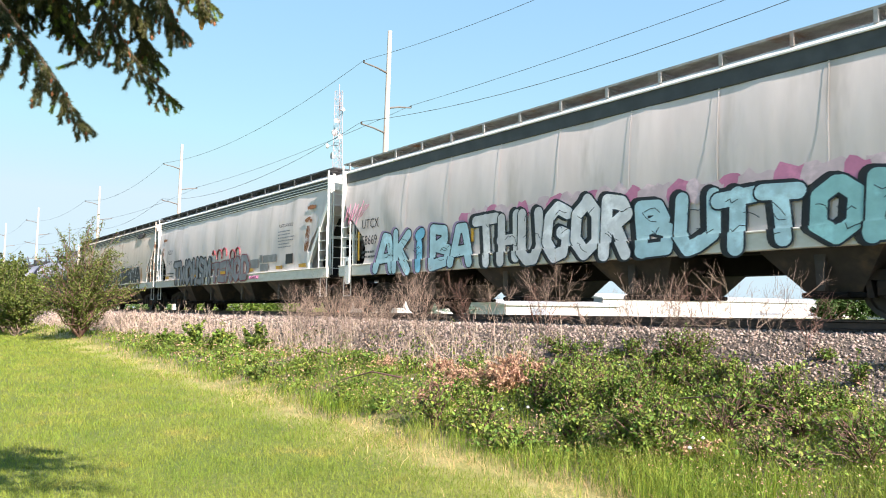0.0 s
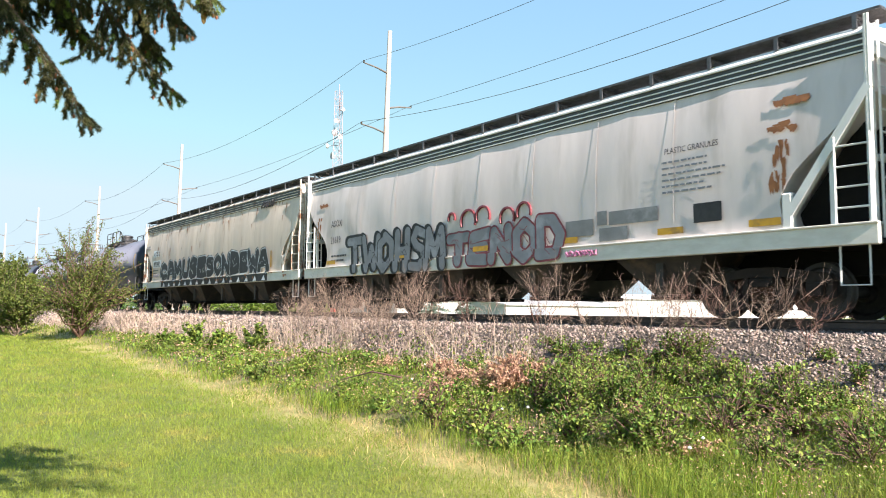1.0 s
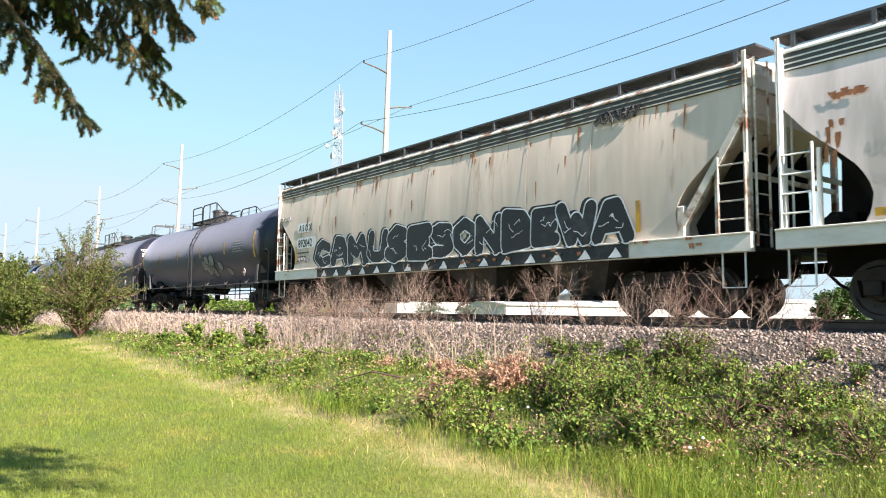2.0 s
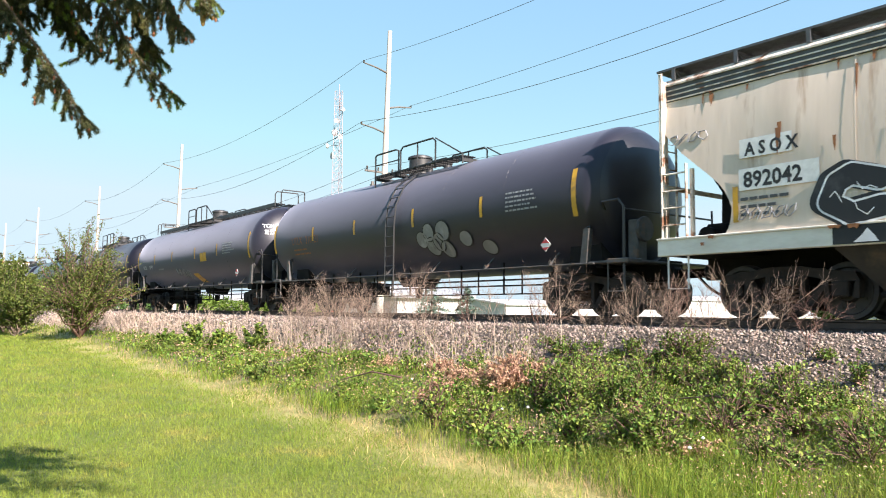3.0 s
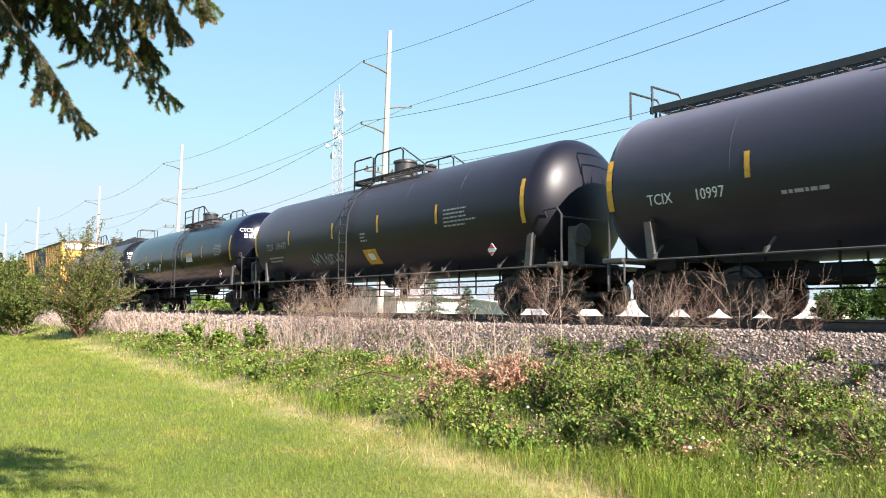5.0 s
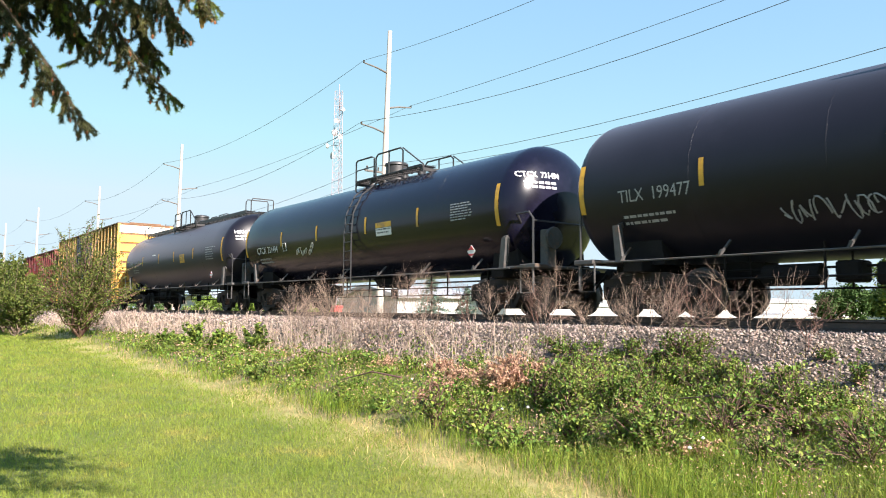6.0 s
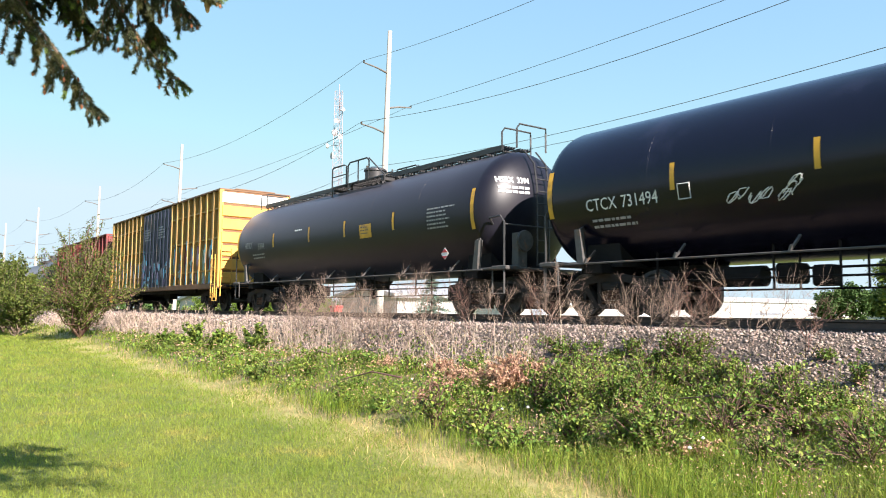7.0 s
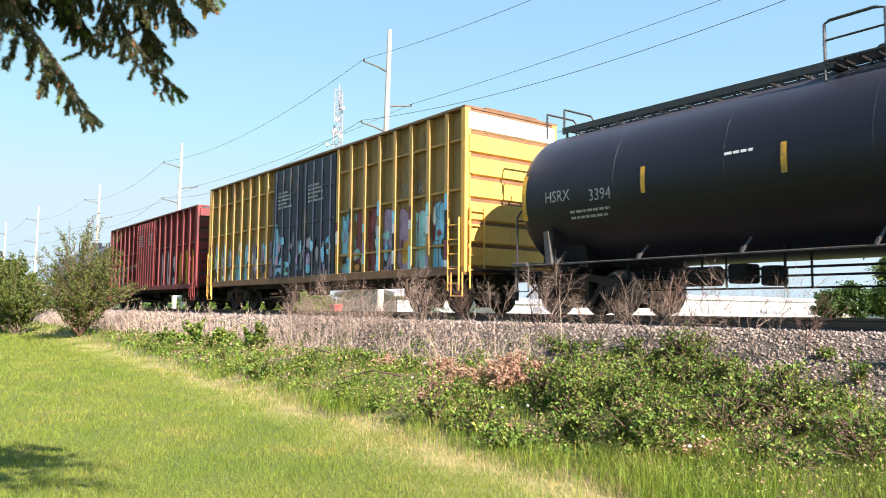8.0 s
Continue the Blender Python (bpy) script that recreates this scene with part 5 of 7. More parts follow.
    for k in range(14):
        a, b, u, w = rng.uniform(0.03, 0.11), rng.uniform(0.08, 0.2), rng.uniform(1.2, 2.8), rng.uniform(0, 6)
        pts = [(4.9 + k * 0.15 + a * math.sin(t * u + k) + 0.03 * t, 1.72 + b * math.sin(t * 2.1 + w)) for t in np.linspace(0, rng.uniform(1.2, 3.2), 8)]
        g.tube([(p, surf(p, q) - 0.008, q) for p, q in pts], 0.015, 4)
    tagged(part("white_scribble", g, "faded_white", c), kind="stuff")
    placard(c, 14.3, 1.52)
    # glossy black tank car
    c, surf = tank_car(-126.25, 17.25, 0.95, 15.5, "glossy black tank car with white lettering", "tank_black", 8.9, (8.0, 11.65), ladder_mid=8.8, seed=8,
                       bands=((0.87, 1.0), (3.95, 0.5), (6.58, 0.5), (9.63, 0.5), (12.26, 0.5), (15.45, 1.0)))
    lettering(c, "CTCX", 1.85, 2.12, 0.34, surf, "white_paint")
    lettering(c, "731494", 2.75, 2.12, 0.34, surf, "white_paint")
    part("stencil_frame", Geo().tube([(x, surf(x, z) - 0.006, z) for x, z in ((4.05, 2.13), (4.3, 2.13), (4.3, 2.4), (4.05, 2.4), (4.05, 2.13))], 0.01, 4), "white_paint", c)
    small_lines(c, 1.95, 1.9, 1.5, 2, surf, "faded_white", 0.05, 0.12, 14)
    part("label_patch", grid_patch(10.2, 11.0, 2.2, 2.42, surf, 0.006, 2, 3), "white_paint", c)
    part("warning_panel", grid_patch(10.2, 11.0, 2.43, 2.58, surf, 0.006, 2, 3), "yellow_tape", c)
    small_lines(c, 10.25, 2.36, 0.7, 2, surf, "fascia_dark", 0.04, 0.09, 15)
    small_lines(c, 13.7, 2.72, 1.0, 7, surf, "faded_white", 0.03, 0.065, 16)
    g = Geo()
    for k, (x, z) in enumerate(((5.1, 2.05), (5.3, 2.1), (5.5, 2.0), (5.7, 2.05), (6.1, 2.1), (6.2, 2.2), (6.0, 2.0))):
        pts = [(x + 0.13 * math.cos(t * 1.7 + k), z + 0.09 * math.sin(t * 2.2 + k)) for t in np.linspace(0, 5, 10)]
        g.tube([(p, surf(p, q) - 0.008, q) for p, q in pts], 0.010, 4)
    tagged(part("white_scribble", g, "white_paint", c), kind="stuff")
    head_print(c, 0, "white_paint", "CTCX  731494", 0.2, 15.5)
    placard(c, 14.55, 1.52)
    # satin black walkway tank car
    c, surf = tank_car(-143.45, 17.2, 1.05, 15.5, "satin black tank car with a truss walkway on top", "tank_sooty", 8.55, (7.35, 10.55), walkway=True, seed=9,
                       bands=((0.97, 1.0), (4.2, 0.5), (6.95, 0.5), (9.3, 0.5), (12.0, 0.5), (15.45, 1.0)))
    lettering(c, "HSRX", 1.62, 2.38, 0.34, surf, "faded_white")
    lettering(c, "3394", 2.85, 2.3, 0.34, surf, "faded_white")
    small_lines(c, 2.3, 2.1, 1.3, 2, surf, "faded_white", 0.05, 0.12, 17)
    part("warning_panel", grid_patch(10.2, 10.85, 2.2, 2.6, surf, 0.006, 2, 4), "yellow_tape", c)
    small_lines(c, 10.25, 2.5, 0.55, 3, surf, "fascia_dark", 0.03, 0.09, 18)
    small_lines(c, 5.9, 2.75, 0.6, 1, surf, "white_paint", 0.05, 0.09, 19)
    small_lines(c, 13.6, 2.7, 1.2, 6, surf, "faded_white", 0.04, 0.1, 20)
    head_print(c, 0, "white_paint", "HSRX  3394", 0.2, 15.5)
    placard(c, 14.4, 1.52)


tanks()


# -- box cars --
def box_car(gap, length, a, b, top, label, paint, ribs, rails_z, door, door_mat, seed, roof_mat="box_brown", graf=(), top_panel=None, panel=None):
    c = start_car("box_car", label, "box car", gap, length)
    bot = 1.0
    # with panel set, side and posts take yellows darkened for the unlit side
    post = "box_yellow_half_shaded" if panel else paint
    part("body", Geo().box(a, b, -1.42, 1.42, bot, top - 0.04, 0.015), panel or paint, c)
    part("roof", Geo().prism([(a - 0.03, top - 0.06), (b + 0.03, top - 0.06), (b + 0.03, top + 0.0), (a - 0.03, top + 0.0)], -1.60, 1.60).box(a, b, -0.9, 0.9, top, top + 0.06, 0.02), roof_mat, c)
    part("side_sill", Geo().box(a, b, -1.60, -1.42, bot - 0.06, bot + 0.16, 0.01).box(a, b, 1.42, 1.60, bot - 0.06, bot + 0.16, 0.01), paint if paint != "box_yellow" else "box_brown", c)
    # outside posts and rails
    rib = {}
    for s in (-1, 1):
        for x in ribs:
            if x not in rib:
                rib[x] = True
            y0, y1 = sorted((s * 1.42, s * 1.595))
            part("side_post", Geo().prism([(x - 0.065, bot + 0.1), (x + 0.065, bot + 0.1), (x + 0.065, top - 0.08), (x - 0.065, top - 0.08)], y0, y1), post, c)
        for z in rails_z:
            y0, y1 = sorted((s * 1.42, s * 1.545))
            for xa, xb in ((a, door[0]), (door[1], b)):
                part("side_rail", Geo().box(xa, xb, y0, y1, z - 0.03, z + 0.03), post, c)
    # doors with their rods
    mid = (door[0] + door[1]) / 2
    for x0, x1 in ((door[0], mid), (mid, door[1])):
        d = part("door", Geo().box(x0 + 0.03, x1 - 0.03, -1.57, -1.42, bot + 0.12, top - 0.15, 0.01), door_mat, c, "plug door with locking rods")
        for k in range(4):
            x = x0 + (x1 - x0) * (k + 0.5) / 4
            part("locking_rod", Geo().tube([(x, -1.60, bot + 0.1), (x, -1.60, top - 0.2)], 0.026, 6), door_mat, d)
        for z in (1.5, 2.9, 4.0):
            part("door_beam", Geo().box(x0 + 0.05, x1 - 0.05, -1.6, -1.565, z, z + 0.09), door_mat, d)
        small_lines(d, x0 + 0.5, 4.1 if top > 5 else 3.8, 1.1, 5, lambda p, q: -1.604, "faded_white", 0.07, 0.13, seed)
    # corrugated ends
    n = 7
    for left in (True, False):
        e, k = (a, -1) if left else (b, 1)
        h = (top - 0.1 - bot - 0.1) / n
        for i in range(n):
            z0 = bot + 0.1 + i * h
            m = top_panel if (i == n - 1 and top_panel) else paint
            part("end_panel", Geo().add([(e, y, z) if q == 0 else (e + k * 0.07, y * 0.985, z) for y in (-1.5, 1.5) for z, q in ((z0 + 0.045, 0), (z0 + 0.085, 1), (z0 + h - 0.075, 1), (z0 + h - 0.035, 0))],
                                        [(0, 1, 5, 4), (1, 2, 6, 5), (2, 3, 7, 6), (0, 1, 2, 3), (4, 5, 6, 7), (0, 3, 7, 4)]), m, c)
        part("end_groove", Geo().box(*sorted((e, e + k * 0.004)), -1.5, 1.5, bot, top - 0.05), "box_brown" if paint == "box_yellow" else "fascia_dark", c)
        for y0 in (-1.6, 1.42):
            part("corner_post", Geo().box(*sorted((e - k * 0.14, e + k * 0.03)), y0, y0 + 0.18, bot, top - 0.05, 0.01), paint, c)
        ladder(c, *sorted((e - k * 0.12, e - k * 0.55)), -1.66, 0.55, 2.35, 5, paint)
        g = Geo()
        for i in range(5):
            z = 1.05 + i * 0.36
            g.tube([(e + k * 0.12, -1.5, z), (e + k * 0.12, -1.05, z)], 0.018, 5)
        g.tube([(e + k * 0.12, -1.5, 0.6), (e + k * 0.12, -1.5, 2.6)], 0.022, 5).tube([(e + k * 0.12, -1.05, 0.9), (e + k * 0.12, -1.05, 2.6)], 0.022, 5)
        part("end_ladder", g, paint, c)
        part("step", Geo().tube([(e - k * 0.05, -1.6, 1.0), (e - k * 0.05, -1.6, 0.42), (e - k * 0.5, -1.6, 0.42), (e - k * 0.5, -1.6, 1.0)], 0.022, 6), paint, c)
        g = Geo().box(*sorted((e + k * 0.05, e + k * 0.5)), -1.4, 0.6, 1.0, 1.06, 0.01)
        part("crossover", g, "under_dark", c)
        truck(c, e - k * 2.1)
        coupler(c, e, left)
    part("centre_sill", Geo().box(a, b, -0.2, 0.2, 0.72, 1.0).box(a + 3.4, b - 3.4, -1.3, -1.2, 0.8, 0.96).box(mid - 1.2, mid - 0.2, -0.7, -0.3, 0.55, 0.9, 0.04), "under_dark", c)
    for x0, x1, z0, z1, nn, fills, line_mat, sd, rr in graf:
        graffiti(c, x0, x1, z0, z1, nn, fills, line_mat, lambda p, q: -1.42, sd, rr, 0.03, "colourful graffiti over posts and panels")
    return c


def boxes():
    ribs = [0.75 + 0.8 * i for i in range(8)] + [11.6 + 0.795 * i for i in range(8)]
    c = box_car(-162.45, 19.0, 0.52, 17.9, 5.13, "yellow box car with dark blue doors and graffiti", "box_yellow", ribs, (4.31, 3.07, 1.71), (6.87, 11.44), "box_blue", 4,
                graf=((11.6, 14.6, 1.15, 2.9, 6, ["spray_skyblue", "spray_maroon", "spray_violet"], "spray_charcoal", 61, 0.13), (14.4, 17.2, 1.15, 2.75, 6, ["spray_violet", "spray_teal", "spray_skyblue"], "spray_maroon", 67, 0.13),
                      (0.8, 6.6, 1.15, 2.5, 9, ["spray_silver", "spray_skyblue", "spray_violet"], "spray_slate", 71, 0.11)), top_panel="box_white", panel="box_yellow_shaded")
    lettering(c, "EXPERTS", 14.75, 3.2, 0.46, lambda p, q: -1.42, "spray_slate", squeeze=0.95)
    rng = random.Random(9)
    sprays = ["spray_skyblue", "spray_maroon", "spray_violet", "spray_orange", "spray_silver", "spray_charcoal", "spray_teal"]
    for x in ribs:
        z = 1.12
        while z < (2.75 if x > 11 else 2.35):
            h = rng.uniform(0.18, 0.5)
            if rng.random() < 0.8:
                part("sprayed_post_patch", grid_patch(x - 0.064, x + 0.064, z, z + h, lambda p, q: -1.595, 0.004, 1, 1), rng.choice(sprays), c)
            z += h + 0.01
    for k in range(120):
        x, z, w, h = (rng.uniform(11.6, 16.9) if k % 2 else rng.uniform(0.8, 6.3)) if k % 3 else rng.uniform(6.95, 11.0), rng.uniform(1.12, 2.3), rng.uniform(0.12, 0.45), rng.uniform(0.15, 0.6)
        yy = -1.428 if k % 3 else -1.576
        decal(c, "graffiti_patch", [(x + w * (0.5 + 0.5 * math.cos(t) * (0.75 + 0.4 * noise.noise(Vector((t, x, 1))))), z + h * (0.5 + 0.5 * math.sin(t))) for t in np.linspace(0, 6.0, 14)], lambda p, q: yy - 0.0004 * k, sprays[k % 7] if k % 3 else ("spray_slate", "spray_skyblue", "spray_charcoal", "spray_violet")[k % 4], rows=2)
    for x0, z0, w, h, m in ((6.95, 1.2, 0.5, 1.9, "spray_skyblue"), (7.6, 1.2, 0.9, 0.5, "spray_teal"), (11.75, 1.9, 0.35, 0.9, "spray_skyblue"), (16.1, 1.7, 0.5, 1.3, "spray_maroon"), (14.9, 1.3, 0.5, 0.6, "yellow_tape")):
        decal(c, "graffiti_patch", [(x0 + w * (0.5 + 0.5 * math.cos(t) * (0.8 + 0.3 * noise.noise(Vector((t, x0, 1))))), z0 + h * (0.5 + 0.5 * math.sin(t))) for t in np.linspace(0, 6.0, 14)], lambda p, q: -1.58 if x0 < 11 else -1.45, m, rows=2)
    c = box_car(-181.2, 18.75, 2.6, 17.7, 4.66, "red box car with white and yellow graffiti", "box_red", [3.0 + 0.9 * i for i in range(6)] + [12.2 + 0.9 * i for i in range(6)], (3.0,), (8.2, 11.6), "box_red", 8, roof_mat="box_red",
                graf=((12.0, 17.0, 1.2, 2.6, 5, ["spray_chrome", "yellow_tape"], "spray_charcoal", 81, 0.17), (3.0, 7.6, 1.2, 2.3, 5, ["spray_chrome", "spray_ash"], "spray_maroon", 83, 0.14)))
    tank_car(-198.6, 17.2, 1.15, 15.5, "sooty black tank car at the end of the cut", "tank_sooty", 9.2, (8.0, 11.1), seed=12, bands=((3.6, 0.5), (6.9, 0.5)))


boxes()


# ---- beyond the track: poles, wires, tower, buildings, trees ----
POLES = [(2.8, 26.4), (-40.7, 26.4), (-84.2, 27.0), (-121.8, 26.9), (-155.8, 24.0), (-190.0, 23.0)]
POLE_H = 20.0
ARMS = ((17.5, -1.9), (15.2, 1.9), (13.5, -1.9))


def pole(x, y):
    p = thing("utility_pole", "tall pale weathered utility pole with three steel arms", "utility pole", pose(x, y, 0), "power line poles")
    lean = lambda z: -0.042 * (POLE_H - z)
    part("pole", Geo().tube([(lean(z), 0, z) for z in (-0.5, 5, 10, 15, 20)], 0.27, 14, 0.14), "concrete_pole", p, smooth=50)
    for z, d in ARMS:
        a = part("arm", Geo().tube([(lean(z), 0, z - 0.35), (lean(z), d * 0.5, z - 0.12), (lean(z), d, z)], 0.066, 8, 0.045), "arm_steel", p)
        part("insulator", Geo().lathe([(z - 0.02, 0.03), (z + 0.04, 0.07), (z + 0.08, 0.04), (z + 0.12, 0.07), (z + 0.16, 0.03)], "z", 10, (lean(z), d, 0)), "fitting_grey", a)
    ca = part("crossarm", Geo().box(lean(10.6) - 0.06, lean(10.6) + 0.06, -1.5, 1.5, 10.5, 10.62, 0.01), "arm_steel", p)
    for d in (-1.35, -0.5, 0.6, 1.35):
        part("insulator", Geo().lathe([(10.62, 0.03), (10.70, 0.07), (10.76, 0.04), (10.82, 0.07), (10.88, 0.03)], "z", 10, (lean(10.6), d, 0)), "fitting_grey", ca)
    part("transformer_bracket", Geo().box(lean(9.7) - 0.3, lean(9.7) + 0.05, -0.9, 0.9, 9.66, 9.74).tube([(lean(9.7), -0.9, 9.9), (lean(9.7), -0.9, 9.3)], 0.09, 8).tube([(lean(9.7), 0.8, 9.95), (lean(9.7), 0.8, 9.4)], 0.07, 8), "arm_steel", p)


def power_line():
    for x, y in POLES:
        pole(x, y)
    lines = [(z + 0.15, d, g, 0.014) for (z, d), g in zip(ARMS, (1.3, 0.45, 1.48))] + [(10.76, -1.35, 0.95, 0.013), (10.76, 0.6, 0.85, 0.013)]
    for z, d, sag, r in lines:
        pts = []
        for (xa, ya), (xb, yb) in zip(POLES, POLES[1:]):
            l = -0.042 * (POLE_H - z)
            for k in range(16):
                f = k / 16
                pts.append((xa + (xb - xa) * f + l, ya + (yb - ya) * f + d, z - sag * 4 * f * (1 - f)))
        g = Geo().tube(pts, r, 5)
        solid("power_cable", g, "wire_alu", "thin aluminium overhead power cable", "cable", "power line cables")


def tower():
    t = thing("radio_tower", "slender red and white lattice radio tower with dishes", "radio tower", pose(-130.2, 72.6, 0.2, 0, 0, 20))
    H, w0, w1 = 45.0, 1.5, 0.9
    corner = lambda i, z: ((w0 + (w1 - w0) * z / H) * math.cos(2.094 * i), (w0 + (w1 - w0) * z / H) * math.sin(2.094 * i), z)
    for i in range(3):
        part("leg", Geo().tube([corner(i, 0), corner(i, H)], 0.06, 6), "tower_paint", t)
    g = Geo()
    n = 30
    for k in range(n):
        z0, z1 = H * k / n, H * (k + 1) / n
        for i in range(3):
            j = (i + 1) % 3
            g.tube([corner(i, z0), corner(j, z1)], 0.026, 4, cap=False).tube([corner(j, z0), corner(i, z1)], 0.026, 4, cap=False).tube([corner(i, z1), corner(j, z1)], 0.03, 4, cap=False)
    part("lattice", g, "tower_paint", t)
    for z, a, r, off in ((41.0, -20, 0.4, 1.3), (38.6, -60, 0.5, 1.5), (36.9, 160, 0.7, 1.2), (35.4, -40, 0.5, 1.6), (34.0, 200, 0.5, 2.0), (31.8, -120, 0.65, 1.0)):
        ca, sa = math.cos(radians(a)), math.sin(radians(a))
        d = part("dish", Geo().lathe([(0, 0.1), (0.1, r * 0.6), (0.3, r), (0.45, r), (0.42, r * 0.9), (0.2, 0.05)], "x", 16).tube([(0, 0, 0), (-off, 0, 0)], 0.08, 6), "dish_white", t)
        d.matrix_basis = pose(ca * off, sa * off, z, 0, 0, a)
    part("antenna", Geo().tube([(0, 0, H - 2), (0, 0, H + 1.5)], 0.07, 6).tube([(0.8, 0, H - 4), (0.8, 0, H - 1)], 0.1, 6).tube([(-0.5, 0.7, H - 4), (-0.5, 0.7, H - 1)], 0.1, 6), "tower_paint", t)


power_line()
tower()


def gable_building(name, label, x0, x1, y0, y1, base, eave, ridge, wall, roof, end, windows=()):
    b = thing(name, label, "building")
    xm = (x0 + x1) / 2
    w = part("wall", Geo().add([(x0, y0, base), (x1, y0, base), (x1, y1, base), (x0, y1, base), (x0, y0, eave), (x1, y0, eave), (x1, y1, eave), (x0, y1, eave)], [(1, 2, 6, 5), (2, 3, 7, 6), (3, 0, 4, 7), (0, 1, 5, 4)]), wall, b)
    for y in (y0 - 0.02, y1):
        part("gable", Geo().add([(x, yy, z) for yy in (y, y + 0.15) for x, z in ((x0, base), (x1, base), (x1, eave), (xm, ridge), (x0, eave))], [(0, 1, 2, 3, 4), (5, 6, 7, 8, 9)] + [(i, (i + 1) % 5, (i + 1) % 5 + 5, i + 5) for i in range(5)]), end, b)
    t = 0.25
    o = 0.4
    g = Geo()
    for s, xe in ((-1, x0 - o), (1, x1 + o)):
        g.add([(xe, y0 - o, eave - 0.1), (xe, y1 + o, eave - 0.1), (xm, y1 + o, ridge + 0.05), (xm, y0 - o, ridge + 0.05), (xe, y0 - o, eave - 0.1 + t), (xe, y1 + o, eave - 0.1 + t), (xm, y1 + o, ridge + 0.05 + t), (xm, y0 - o, ridge + 0.05 + t)],
              [(0, 1, 2, 3), (4, 5, 6, 7), (0, 1, 5, 4), (0, 3, 7, 4), (1, 2, 6, 5)])
    part("roof", g, roof, b)
    for y, z, l, h in windows:
        wi = part("window", Geo().box(x1 - 0.05, x1 + 0.05, y, y + l, z, z + h), "window_glass", b)
        part("frame", Geo().box(x1, x1 + 0.1, y - 0.15, y, z - 0.1, z + h + 0.1).box(x1, x1 + 0.1, y + l, y + l + 0.15, z - 0.1, z + h + 0.1).box(x1, x1 + 0.1, y - 0.15, y + l + 0.15, z + h, z + h + 0.15), "frame_and_shade_grey", wi)
    return b


# the warehouse's unlit gable gets its shade from a grey colour
gable_building("warehouse", "long white metal warehouse, its gable end coloured as in shade", -114.6, -99.0, 115, 330, 0.2, 4.25, 5.2, "building_white", "building_white", "frame_and_shade_grey", ((170, 1.0, 12, 0.7), (196, 0.9, 18, 0.9), (232, 0.8, 14, 0.9)))
gable_building("storage_shed", "low white storage shed with a flat-pitched roof", -106, -91.0, 82, 110, 0.2, 2.6, 3.3, "building_white", "building_white", "building_white", ((88, 1.0, 3, 1.0),))
gable_building("depot", "low white depot building along a yard", -82, -66, 190, 420, 0.1, 1.5, 1.8, "building_white", "building_white", "building_white")
gable_building("small_shed", "small white shed with a dull roof", -47.5, -40.5, 27, 33, 0.2, 2.5, 3.0, "building_white", "roof_metal", "building_white")
gable_building("garage", "white garage beyond a clipped hedge", -92, -80, 30, 38, 0.2, 2.6, 3.2, "building_white", "roof_metal", "building_white")
solid("storage_tote", Geo().box(-44.9, -44.2, 24.6, 25.2, 0.3, 1.75, 0.05).box(-44.95, -44.15, 24.55, 25.25, 1.7, 1.85, 0.03), "red_paint", "small faded red storage bin on the ground", "bin")


def crown(rng, centre, radii, n, size, mat_name, clumps=40, fill=0.5):
    """Leaves gathered in clumps over an uneven crown."""
    c = rand_dirs(rng, clumps) * rng.uniform(fill, 1.0, (clumps, 1)) * np.array(radii) + np.array(centre)
    cr = rng.uniform(0.18, 0.4, clumps) * min(radii)
    pick = rng.integers(0, clumps, n)
    at = c[pick] + rng.normal(0, 0.55, (n, 3)) * cr[pick][:, None]
    return leaves(rng, at, size, 0.2, 0.5)


def tree(name, label, x, y, h, r, n, size, mat_name, seed, trunk_h=0.35, group="", squash=1.0, category="tree"):
    rng = np.random.default_rng(seed)
    z = float(land(x, y))
    t = thing(name, label, category, pose(x, y, z), group)
    g = Geo().tube([(0, 0, -0.2), (0.05 * h * rng.uniform(-1, 1), 0.03 * h, h * 0.35), (0, 0, h * 0.8)], 0.03 * h, 8, 0.008 * h)
    for k in range(7):
        a, zz = rng.uniform(0, 6.28), h * rng.uniform(0.25, 0.6)
        g.tube([(0, 0, zz), (math.cos(a) * r * 0.4, math.sin(a) * r * 0.4, zz + h * 0.12), (math.cos(a) * r * 0.8, math.sin(a) * r * 0.8, zz + h * 0.28)], 0.012 * h, 5, 0.004 * h)
    part("trunk", g, "bark", t)
    v, f = crown(rng, (0, 0, h * (trunk_h + 1) / 2), (r, r, h * (1 - trunk_h) / 2 * squash), n, size, mat_name, 46, 0.45)
    ob = new("crown", np_mesh("crown", v, f, mat_name))
    ob.parent = t
    return t


